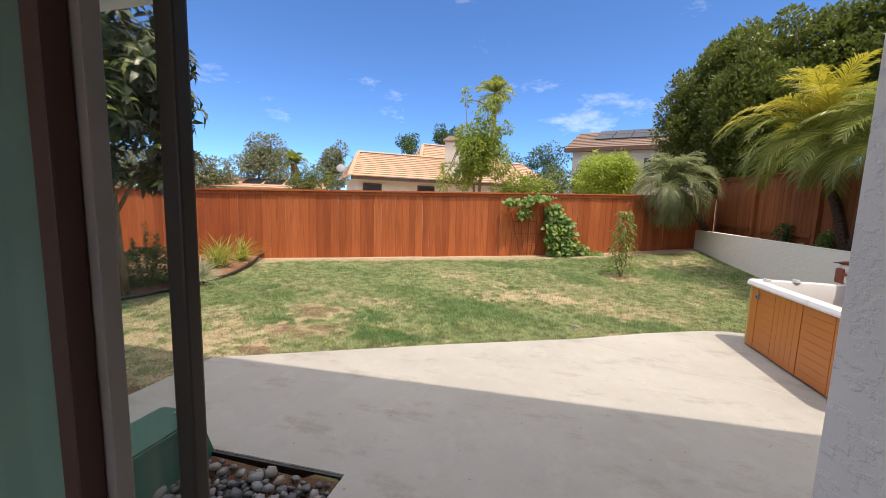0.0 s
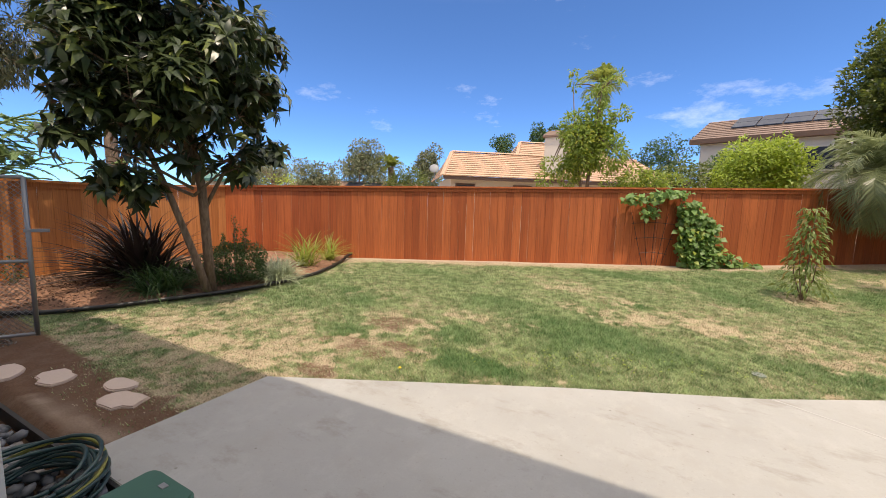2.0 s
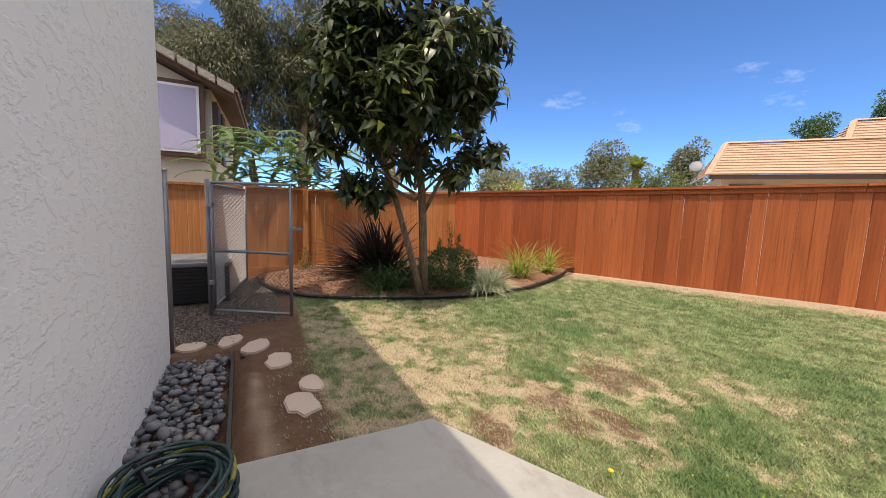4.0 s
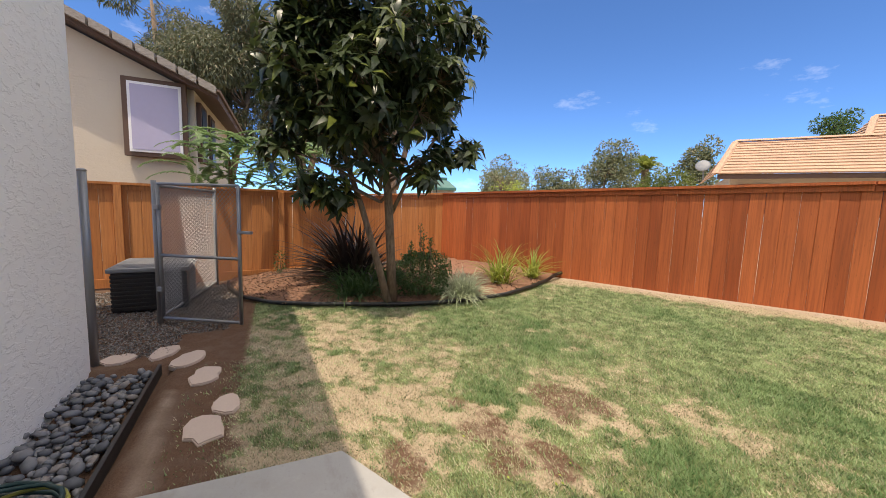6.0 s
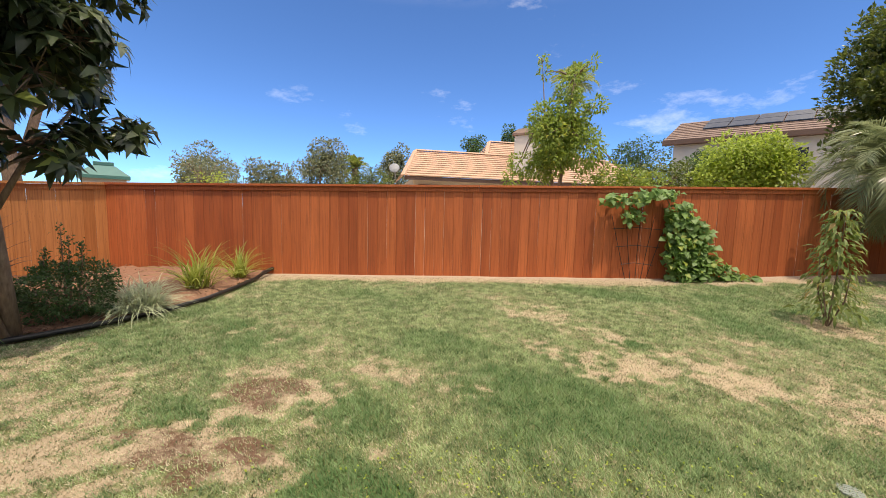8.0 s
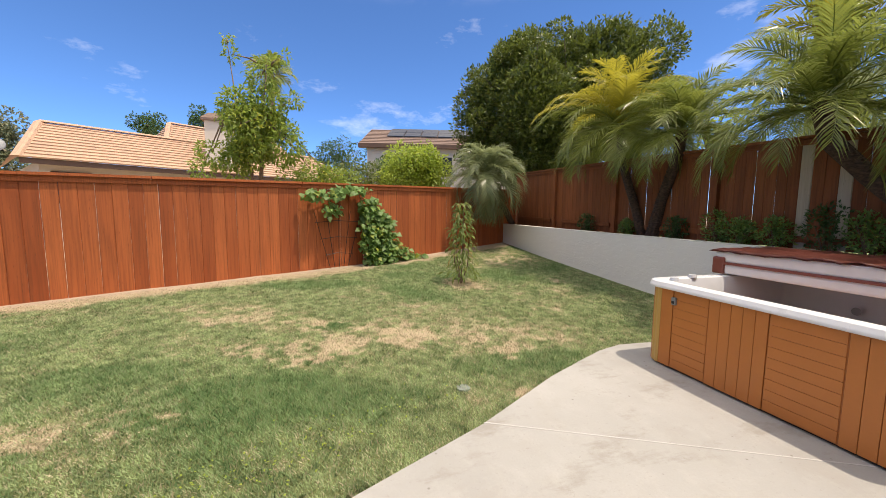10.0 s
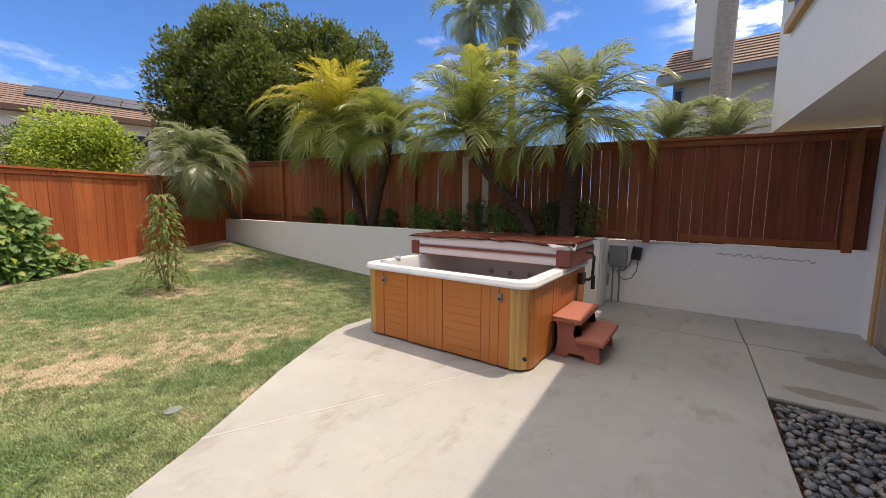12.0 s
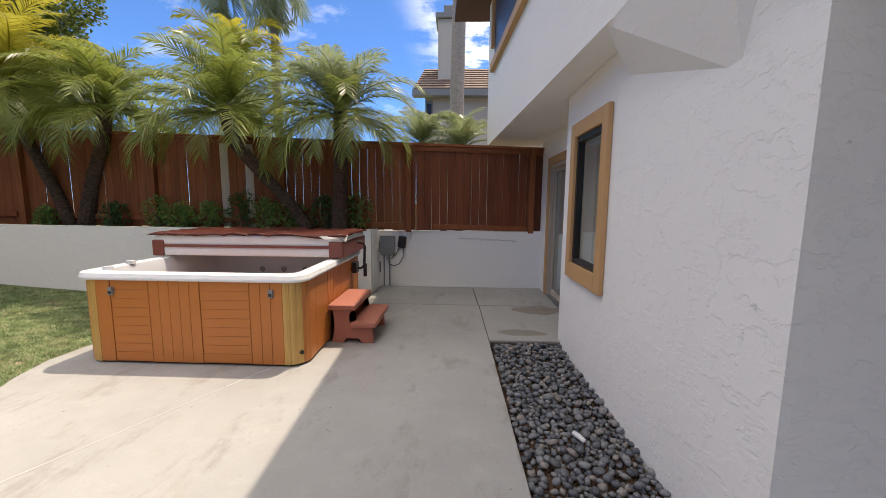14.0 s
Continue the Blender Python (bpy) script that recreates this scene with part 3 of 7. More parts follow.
def cover(x, y):
    """Dryness, bare soil and pale dust over the yard."""
    n, s = FN.x * x + FN.y * y, FU.x * x + FU.y * y
    dry = 0.34 * vnoise(x * 0.75, y * 0.75, 5) + 0.30 * vnoise(x * 2.3, y * 2.3, 6) + 0.36 * vnoise(x * 6, y * 6, 7) + 0.36 * vnoise(x * 15, y * 15, 8)
    dry = np.clip((dry - 0.70) * 1.9, 0, 0.7) * (1 - 0.85 * lushness(x, y))
    for bx, by, rx, ry, a in BARE:
        q = ((x - bx) / rx) ** 2 + ((y - by) / ry) ** 2
        q = 0.6 * q + 1.0 * (vnoise(x * 2.6, y * 2.6, 9) - 0.5) + 1.3 * (vnoise(x * 7, y * 7, 10) - 0.5) + 1.5 * (vnoise(x * 17, y * 17, 11) - 0.5)
        dry = np.maximum(dry, a * np.clip((1.45 - q) / 1.45, 0, 1) * 0.78)
    dry = np.clip(dry + 0.5 * (vnoise(x * 11, y * 11, 18) - 0.5) * (dry > 0.05) + 0.35 * (vnoise(x * 24, y * 24, 19) - 0.5) * (dry > 0.05), 0, 1)
    dry = np.maximum(dry, 0.9 * np.clip((n - FENCE_N + 0.55 + 0.3 * vnoise(x * 3, y * 3, 12)) / 0.3, 0, 1))
    soil = np.clip((-1.9 - x) / 0.3, 0, 1) * np.clip((2.85 + 0.10 * (x + 2.1) - y + 0.8 * (vnoise(x * 2, y * 2, 14) - 0.5) + 0.5 * (vnoise(x * 9, y * 9, 16) - 0.5)) / 0.55, 0, 1)
    soil = np.maximum(soil, ((y < 2.06) & (x > -4.2)).astype(float))
    soil = np.maximum(soil, np.clip((2.75 - y) / 0.3, 0, 1) * (x < -2.0))
    for bx, by, rx, ry in ((-2.02, 5.0, 0.42, 0.32), (-1.95, 4.18, 0.5, 0.2), (-1.55, 4.45, 0.25, 0.12), (-1.8, 3.6, 0.35, 0.14)):
        q = ((x - bx) / rx) ** 2 + ((y - by) / ry) ** 2 + 1.3 * (vnoise(x * 5, y * 5, 17) - 0.5)
        soil = np.maximum(soil, 0.62 * np.clip(1.4 - q, 0, 1))
    streak = np.exp(-((y - 2.12 - 0.10 * (x + 2.9)) / 0.055) ** 2) * (x > -3.4) * (x < -2.1) * vnoise(x * 9, y * 9, 21)
    pale = np.maximum(0.8 * streak, 0.75 * np.clip((n - FENCE_N + 0.32) / 0.15, 0, 1))
    bed = (x < -4.4) & (n > 6)
    return dry, soil, np.where(bed, pale * 0.6, pale)


gx = np.concatenate([[-600, -200, -80, -40, -22, -14, -11], np.arange(-9.2, 7.6, 0.07), [9, 12, 16, 24, 40, 80, 200, 600]])
gy = np.concatenate([[-600, -200, -80, -30, -12, -6, -2], np.arange(0.0, 14.6, 0.07), [16, 19, 24, 34, 60, 120, 300, 900]])
GX, GY = np.meshgrid(gx, gy, indexing="ij")
GZ = height(GX, GY)
GZ = np.where(inside(GX, GY, PATIO), -0.12, GZ)
GZ = np.where((GY < 2.02) & (GY > 0.4) & (GX > -3.95) & (GX < 5.0), -0.09, GZ)
gi = np.arange(GX.size).reshape(GX.shape)
gf = np.stack([gi[:-1, :-1], gi[1:, :-1], gi[1:, 1:], gi[:-1, 1:]], -1).reshape(-1, 4)
ground_me = raw_mesh("ground", np.stack([GX, GY, GZ], -1).reshape(-1, 3), gf, M_GROUND, True)
dr, so, pa = cover(GX.ravel(), GY.ravel())
colour = ground_me.color_attributes.new("cover", "FLOAT_COLOR", "POINT")
colour.data.foreach_set("color", np.stack([dr, so, pa, np.ones_like(dr)], -1).ravel().astype(np.float32))
ground = solid("ground", ground_me, None, "patchy sunburnt lawn ground with bare brown soil", "ground", kind="structure")

# ---------------------------------------------------------------- patio
J1 = [(1.78, 5.27), (6.2, 3.01)]
M_JOINT = plain("pale_mortar", (0.54, 0.53, 0.51), 0.85, var=0.3, scale=4)
M_JOINT_D = plain("dirty_joint", (0.10, 0.09, 0.075), 0.9)
patio = thing("patio", "pale grey concrete patio slabs with fine joints and stains", "patio", kind="structure")
SLABS = [
    [(-2.12, 2.0), (0.14, 2.11), (0.14, 1.31), (0.14, 0.62), (2.1, 0.62), (2.1, 2.06), (4.74, 2.10), (6.197, 2.13), (6.197, 3.008), (1.778, 5.267), (0.2, 4.5), (-2.12, 3.26)],
    [(1.783, 5.273), (6.203, 3.014), (6.205, 3.9), (6.78, 3.92), (6.55, 6.3), (4.7, 6.3), (4.3, 6.35), (3.95, 6.37), (3.6, 6.27), (3.2, 6.08), (2.7, 5.83)],
    [(6.205, 0.95), (7.43, 0.95), (7.43, 2.165), (6.205, 2.125)],
    [(6.205, 2.14), (7.43, 2.18), (7.43, 3.88), (6.205, 3.88)],
    [(4.75, 1.302), (4.865, 1.302), (4.865, 0.95), (6.19, 0.95), (6.19, 2.12), (4.75, 2.09)]]
for (xa, ya), (xb, yb_) in (J1, ((6.2, 0.96), (6.2, 3.85)), ((4.8, 2.1), (7.4, 2.17)), ((4.745, 1.31), (4.745, 2.08))):
    pale = ya > 5
    q = Vector((yb_ - ya, xa - xb)).normalized() * (0.006 if pale else 0.03)
    part("joint_filler", prism([(xa + q.x, ya + q.y), (xb + q.x, yb_ + q.y), (xb - q.x, yb_ - q.y), (xa - q.x, ya - q.y)], -0.108, 0.0012 if pale else -0.012), M_JOINT if pale else M_JOINT_D, patio)
for poly in SLABS:
    part("slab", prism(poly, -0.11, 0.0, 0.004), M_CONCRETE, patio)

# ---------------------------------------------------------------- house
wall_l = solid("wall_left", prism([(-0.79, 1.49), (-4.05, 1.355), (-4.05, 0.62), (-0.79, 0.62)], -0.12, 5.25), M_STUCCO, "white stucco house wall beside the pebble strip", "wall", kind="structure")
wall_r = thing("wall_right", "white trowelled stucco house wall", "wall", kind="structure")
part("pier", box(2.0, 3.76, 0.62, 1.3, -0.12, 2.655), M_STUCCO, wall_r)
part("pier", box(4.47, 4.86, 0.62, 1.3, -0.12, 2.655), M_STUCCO, wall_r)
part("sill_wall", box(3.76, 4.47, 0.62, 1.3, -0.12, 0.93), M_STUCCO, wall_r)
part("head_wall", box(3.76, 4.47, 0.62, 1.3, 2.18, 2.655), M_STUCCO, wall_r)
head = solid("wall_door_head", box(-0.788, 2.0, 0.62, 1.296, 2.42, 2.655), M_STUCCO, "white stucco wall above the sliding door", "wall", kind="structure")
upper = solid("wall_upper", prism([(8.3, -4.0), (8.3, 1.90), (3.2, 1.545), (2.0, 1.31), (-0.786, 1.31), (-0.786, 0.61), (-4.15, 0.61), (-4.15, -4.0)], 2.66, 5.25), M_STUCCO, "white stucco upper storey that juts over the patio", "wall", kind="structure")
solid("wall_corbel", hull([(3.46, 1.28, 2.40), (2.38, 1.28, 2.08), (3.27, 1.54, 2.67), (2.25, 1.50, 2.67), (3.46, 1.28, 2.67), (2.25, 1.28, 2.67)]), M_STUCCO, "sloping white stucco corbel under the upper storey", "corbel", kind="structure")
wall_rec = thing("wall_recess", "white stucco wall of the shaded recess", "wall", kind="structure")
part("pier", box(4.86, 5.05, 0.62, 0.95, -0.12, 2.66), M_STUCCO, wall_rec)
part("pier", box(6.95, 7.60, 0.62, 0.95, -0.12, 2.66), M_STUCCO, wall_rec)
part("head_wall", box(5.05, 6.95, 0.62, 0.95, 2.25, 2.66), M_STUCCO, wall_rec)
roof = solid("roof_eave", hull([(-5.0, 1.80, 5.30), (9.0, 2.58, 5.30), (-5.0, 1.80, 5.48), (9.0, 2.58, 5.48), (-5.0, -4.4, 7.0), (9.0, -4.4, 7.0), (-5, -4.4, 5.25), (9.0, -4.4, 5.25)]), M_BROWN, "dark brown roof eave of the house", "roof", kind="structure")
# unseen room shell; wide gap in its back wall added to let daylight in
for nm, b in (("wall_room_back", box(-3.0, 3.4, -4.2, -4.0, 0, 0.5)), ("wall_room_lintel", box(-3.0, 3.4, -4.2, -4.0, 2.3, 2.66)), ("wall_room_west", box(-3.2, -3.0, -4.2, 0.62, 0, 2.66)), ("wall_room_east", box(3.4, 3.6, -4.2, 0.62, 0, 2.66))):
    solid(nm, b, M_ROOM, "plain painted wall of the unseen room", "wall", kind="structure")
solid("wall_end", box(8.28, 8.4, -4.0, 0.6, -0.1, 2.66), M_STUCCO, "white stucco end wall", "wall", kind="structure")
solid("floor_room", box(-3.0, 3.4, -4.0, 0.62, -0.1, 0.16), M_ROOM, "plain pale interior floor behind the sliding door", "floor", kind="structure")
solid("wall_house_back", box(-4.15, -3.2, -4.2, 0.62, -0.1, 2.66), M_STUCCO, "white stucco side wall of the house", "wall", kind="structure")


def sliding_door(at, width, tall, panels, frame_mat, trim_mat, label, name, stile=0.07, deep=0.02):
    """A sliding glass door: outer frame, panels with stiles, rails and glass."""
    d = thing(name, label, "door", at, kind="structure")
    for a, b_ in ((0, 0.05), (width - 0.05, width)):
        part("jamb", box(a, b_, -0.05, 0.05, 0, tall, 0.004), frame_mat, d)
    part("head", box(0.05, width - 0.05, -0.05, 0.05, tall - 0.05, tall, 0.004), frame_mat, d)
    part("track", box(0.05, width - 0.05, -0.05, 0.05, 0, 0.03, 0.004), M_STEEL, d)
    for x0, x1, yy in panels:
        p = part("door_panel", box(x0, x0 + stile, yy - deep, yy + deep, 0.03, tall - 0.05, 0.004), frame_mat, d)
        part("stile", box(x1 - stile, x1, yy - deep, yy + deep, 0.03, tall - 0.05, 0.004), frame_mat, p)
        part("rail", box(x0 + stile, x1 - stile, yy - deep, yy + deep, 0.03, 0.12, 0.004), frame_mat, p)
        part("rail", box(x0 + stile, x1 - stile, yy - deep, yy + deep, tall - 0.12, tall - 0.05, 0.004), frame_mat, p)
        g = part("glass", box(x0 + stile, x1 - stile, yy - 0.003, yy + 0.003, 0.12, tall - 0.12), M_GLASS, p, "clear glass pane")
        g.visible_shadow = False
    if trim_mat:
        for x0, x1, z0, z1 in ((-0.11, 0, 0, tall), (width, width + 0.11, 0, tall), (-0.11, width + 0.11, tall, tall + 0.12)):
            part("trim", box(x0, x1, 0.02, 0.075, z0, z1, 0.008), trim_mat, d, "tan painted trim")
    return d


door_1 = sliding_door((-0.78, 0.56, 0.16), 2.76, 2.24, [(0.06, 1.567, 0.0175)], M_BRONZE, None, "dark bronze sliding glass door standing half open", "door_1", 0.032, 0.0125)
post = solid("door_post", box(0.624, 0.660, 0.497, 0.529, 0.16, 2.42, 0.004), M_BROWN, "dark brown wooden post at the open door", "post", kind="structure")
solid("door_mullion", box(0.645, 0.677, 0.531, 0.556, 0.19, 2.345, 0.003), plain("taupe_upright", (0.42, 0.36, 0.31), 0.6), "taupe upright beside the sliding panel", "mullion", kind="structure")
curtain = bmesh.new()
cv = [[curtain.verts.new((0.615 - 0.6 * i / 24, 0.515 - 0.012 * math.sin(i * 1.4) * min(1, i / 4) - 0.03 * i / 24, z)) for i in range(25)] for z in (0.2, 1.3, 2.4)]
for r0, r1 in zip(cv, cv[1:]):
    for i in range(24):
        curtain.faces.new((r0[i], r0[i + 1], r1[i + 1], r1[i]))
bmesh.ops.solidify(curtain, geom=curtain.faces[:], thickness=0.006)
solid("curtain", curtain, M_CURTAIN, "grey-green cloth curtain hanging inside the door", "curtain", smooth=True)
curtain_rod = solid("curtain_rod", tube([(-0.7, 0.50, 2.41), (0.61, 0.50, 2.41)], 0.012), M_BRONZE, "thin dark curtain rod above the door", "rod")

door_2 = sliding_door((5.05, 0.90, 0.0), 1.90, 2.16, [(0.05, 0.98, 0.02), (0.92, 1.85, -0.03)], M_PALE, M_TRIM, "sliding glass door with tan trim in the recess", "door_2")
solid("door_curtain", box(5.1, 6.9, 0.70, 0.72, 0.05, 2.1), M_CURTAIN, "plain green drape behind the recess door", "curtain")

# window beside the pebble strip
win = thing("window_1", "dark framed window with wide tan painted trim", "window", kind="structure")
for x0, x1, z0, z1 in ((3.65, 3.77, 0.80, 2.30), (4.45, 4.57, 0.80, 2.30), (3.77, 4.45, 2.17, 2.30), (3.77, 4.45, 0.80, 0.95)):
    part("trim", box(x0, x1, 1.302, 1.345, z0, z1, 0.008), M_TRIM, win, "tan painted trim")
for x0, x1, z0, z1 in ((3.77, 3.82, 0.95, 2.17), (4.40, 4.45, 0.95, 2.17), (3.82, 4.40, 2.12, 2.17), (3.82, 4.40, 0.95, 1.0)):
    part("window_frame", box(x0, x1, 1.25, 1.315, z0, z1, 0.004), M_BLACK, win, "black metal frame")
gl = part("pane", box(3.82, 4.40, 1.275, 1.281, 1.0, 2.12), M_GLASS, win)
gl.visible_shadow = False
solid("window_blind", box(3.765, 4.46, 1.10, 1.112, 0.96, 2.15), M_ROOM, "pale roller blind behind the window", "blind")
win2 = thing("window_2", "upstairs window with tan painted trim", "window", kind="structure")
for x0, x1, z0, z1 in ((4.95, 5.1, 3.55, 5.1), (7.55, 7.70, 3.95, 5.1)):
    part("trim", box(x0, x1, lerp(1.545, 1.90, (x0 - 3.2) / 5.1) - 0.02, lerp(1.545, 1.90, (x0 - 3.2) / 5.1) + 0.07, z0 + 0.3, z1, 0.008), M_TRIM, win2)
m_up = Matrix.Translation((4.95, 1.67, 0)) @ Matrix.Rotation(math.atan2(0.355, 5.1), 4, "Z")
part("trim", box(0, 2.75, -0.02, 0.07, 3.85, 3.98, 0.008, m_up), M_TRIM, win2)
part("window_frame", box(0.14, 2.6, -0.015, 0.035, 3.98, 4.06, 0.004, m_up), M_BLACK, win2)
part("pane", box(0.14, 2.6, -0.01, 0.012, 4.06, 5.1, 0, m_up), M_SOLAR, win2, "dark reflecting pane")

# ---------------------------------------------------------------- retaining walls and planter
PL0, PL1 = Vector((6.80, 3.90)), Vector((5.98, 13.98))
planter = thing("planter_wall", "white stucco retaining wall holding a raised planting bed", "retaining wall", kind="structure")
bm = bmesh.new()
dirp = (PL1 - PL0).normalized()
nrm2 = Vector((dirp.y, -dirp.x))
rows = []
for i in range(15):
    t = i / 14
    p = PL0.lerp(PL1, t)
    zt = lerp(1.06, 1.17, t)
    q = p + nrm2 * 0.18
    rows.append([bm.verts.new(v) for v in ((p.x, p.y, -0.1), (p.x, p.y, zt), (q.x, q.y, zt), (q.x, q.y, -0.1))])
for a, b_ in zip(rows, rows[1:]):
    for k in range(3):
        bm.faces.new((a[k], b_[k], b_[k + 1], a[k + 1]))
bm.faces.new(rows[0])
bm.faces.new(rows[-1][::-1])
bmesh.ops.recalc_face_normals(bm, faces=bm.faces)
part("face_wall", bm, M_STUCCO_OLD, planter)
part("end_wall", box(6.98, 7.5, 3.90, 4.08, -0.1, 1.06, 0.012), M_STUCCO_OLD, planter)
part("soil", hull([(6.95, 4.05, 0.9), (7.55, 4.05, 0.9), (6.15, 14.1, 1.0), (6.75, 14.1, 1.0), (6.95, 4.05, 1.0), (7.55, 4.05, 1.02), (6.15, 14.1, 1.10), (6.75, 14.1, 1.12)]), M_SOIL, planter, "dark planting soil")
recess = solid("wall_recess_garden", box(7.45, 7.63, 0.62, 4.2, -0.1, 1.03, 0.012), M_STUCCO_OLD, "white stucco garden wall with a thin crack", "wall", kind="structure")
crack = bmesh.new()
pts = [(7.447, 2.45 - 1.05 * i / 30, 0.90 - 0.035 * i / 30 + 0.016 * math.sin(i * 1.9) + 0.012 * math.sin(i * 4.1)) for i in range(31)]
add_tube(crack, pts, [0.0022 + 0.002 * abs(math.sin(i * 0.7)) for i in range(31)], 4)
solid("wall_crack", crack, M_DARK, "thin dark crack in the garden wall", "crack", kind="structure")

# ---------------------------------------------------------------- hot tub
TX0, TX1, TY0, TY1 = 3.93, 5.98, 3.86, 5.99


def rounded(x0, x1, y0, y1, r, n=6):
    out = []
    for cx, cy, a0 in ((x1 - r, y1 - r, 0), (x0 + r, y1 - r, 90), (x0 + r, y0 + r, 180), (x1 - r, y0 + r, 270)):
        for i in range(n + 1):
            a = radians(a0 + 90 * i / n)
            out.append((cx + r * math.cos(a), cy + r * math.sin(a)))
    return out


M_CEDAR = plain("orange_cedar_panel", (0.52, 0.175, 0.042), 0.45, var=0.12, scale=3)
M_CEDAR_D = plain("brown_cedar_panel", (0.42, 0.14, 0.038), 0.45, var=0.12, scale=3)
M_CORNER = plain("yellow_cedar_corner", (0.56, 0.33, 0.10), 0.4, var=0.15, scale=4)
tub = thing("hot_tub", "square hot tub with orange cedar-look panels and white rim", "hot tub")
part("base", prism(rounded(TX0 + 0.04, TX1 - 0.04, TY0 + 0.04, TY1 - 0.04, 0.1), 0.0, 0.05), M_BLACK, tub, "black base pan")
part("core", prism(rounded(TX0 + 0.02, TX1 - 0.02, TY0 + 0.02, TY1 - 0.02, 0.13), 0.05, 0.45), M_CEDAR_D, tub)


def tub_side(m, length, mat_a):
    """Upright boards and panels of cross boards along one side; x along the side, y outward."""
    x = 0.19
    plan = [("up", 0.12), ("cross", 0.33), ("up", 0.085), ("up", 0.085), ("up", 0.085), ("up", 0.085), ("up", 0.085), ("cross", 0.42), ("up", 0.085), ("up", 0.085), ("up", 0.1)]
    k = (length - 0.38) / sum(w for _, w in plan)
    for kind, w in plan:
        w *= k
        if kind == "up":
            part("board", box(x + 0.0015, x + w - 0.0015, -0.02, 0.010, 0.022, 0.80, 0.004, m), mat_a, tub)
        else:
            panel = part("access_panel", box(x + 0.002, x + w - 0.002, -0.02, 0.002, 0.022, 0.80, 0, m), M_CEDAR_D, tub)
            for i in range(9):
                z = 0.028 + 0.0855 * i
                part("slat", box(x + 0.008, x + w - 0.008, -0.01, 0.008, z + 0.0005, z + 0.085, 0.004, m), mat_a, panel)
        x += w


m_front = Matrix(((0, -1, 0, TX0 + 0.012), (-1, 0, 0, TY1), (0, 0, 1, 0), (0, 0, 0, 1)))
m_side = Matrix(((1, 0, 0, TX0), (0, -1, 0, TY0 + 0.012), (0, 0, 1, 0), (0, 0, 0, 1)))
tub_side(m_front, TY1 - TY0, M_CEDAR)
tub_side(m_side, TX1 - TX0, M_CEDAR)
for cx, cy, a0 in ((TX0 + 0.19, TY0 + 0.19, 180), (TX0 + 0.19, TY1 - 0.19, 90), (TX1 - 0.19, TY0 + 0.19, 270), (TX1 - 0.19, TY1 - 0.19, 0)):
    for i in range(5):
        a, b_ = radians(a0 + 18 * i + 0.35), radians(a0 + 18 * (i + 1) - 0.35)
        ps = [(cx + r * math.cos(q), cy + r * math.sin(q)) for q, r in ((a, 0.188), ((a + b_) / 2, 0.193), (b_, 0.188), (b_, 0.16), (a, 0.16))]
        part("corner_strip", prism(ps, 0.022, 0.80), M_CORNER if (i < 3) == (a0 == 180) or a0 == 90 and i > 2 else M_CEDAR, tub, "curved corner strip")
# rim and shell
bm = bmesh.new()
def rings(bm, levels):
    prev = None
    for (ins, r), z in levels:
        ring = [bm.verts.new((x, y, z)) for x, y in rounded(TX0 + ins, TX1 - ins, TY0 + ins, TY1 - ins, r)]
        if prev:
            for i in range(len(ring)):
                bm.faces.new((prev[i], prev[(i + 1) % len(ring)], ring[(i + 1) % len(ring)], ring[i]))
        prev = ring
    return prev


rings(bm, [((0.0, 0.14), 0.802), ((-0.022, 0.16), 0.802), ((-0.026, 0.16), 0.808), ((-0.026, 0.16), 0.832), ((-0.019, 0.155), 0.836), ((-0.019, 0.155), 0.858), ((-0.012, 0.15), 0.866), ((0.085, 0.13), 0.870), ((0.118, 0.12), 0.862)])
bmesh.ops.recalc_face_normals(bm, faces=bm.faces)
part("rim", bm, M_WHITE, tub, "white acrylic rim", True)
bm = bmesh.new()
prev = rings(bm, [((0.118, 0.12), 0.862), ((0.15, 0.13), 0.80), ((0.19, 0.14), 0.66), ((0.25, 0.18), 0.42), ((0.46, 0.2), 0.38), ((0.52, 0.2), 0.14)])
bm.faces.new(prev)
bmesh.ops.recalc_face_normals(bm, faces=bm.faces)
part("shell", bm, M_SHELL, tub, "empty grey acrylic shell", True)
for x, y in ((TX0 + 0.14, TY1 - 0.2), (TX0 + 0.5, TY1 - 0.1)):
    bm = bmesh.new()
    bmesh.ops.create_cone(bm, cap_ends=True, segments=16, radius1=0.045, radius2=0.038, depth=0.03, matrix=Matrix.Translation((x, y, 0.885)))
    part("control_knob", bm, M_SHELL, tub, "grey control knob")
for i in range(3):
    bm = bmesh.new()
    bmesh.ops.create_cone(bm, cap_ends=True, segments=14, radius1=0.04, radius2=0.03, depth=0.02, matrix=Matrix.Translation((TX1 - 0.28, TY0 + 0.7 + 0.3 * i, 0.6)) @ Matrix.Rotation(radians(90), 4, "Y"))
    part("jet", bm, M_GREY, tub, "grey water jet")
for y in (5.645, 4.15):
    la = part("latch", box(TX0 - 0.022, TX0 + 0.01, y - 0.022, y + 0.022, 0.66, 0.735, 0.006), M_GREY, tub, "small grey latch")
    part("latch_slot", box(TX0 - 0.026, TX0 - 0.018, y - 0.014, y + 0.014, 0.675, 0.70, 0.002), M_BLACK, la)
bm = bmesh.new()
bmesh.ops.create_cone(bm, cap_ends=True, segments=16, radius1=0.022, radius2=0.018, depth=0.03, matrix=Matrix.Translation((TX0 + 0.055, TY0 + 0.05, 0.13)) @ Matrix.Rotation(radians(225), 4, "Z") @ Matrix.Rotation(radians(90), 4, "Y"))
part("drain_plug", bm, M_BLACK, tub)

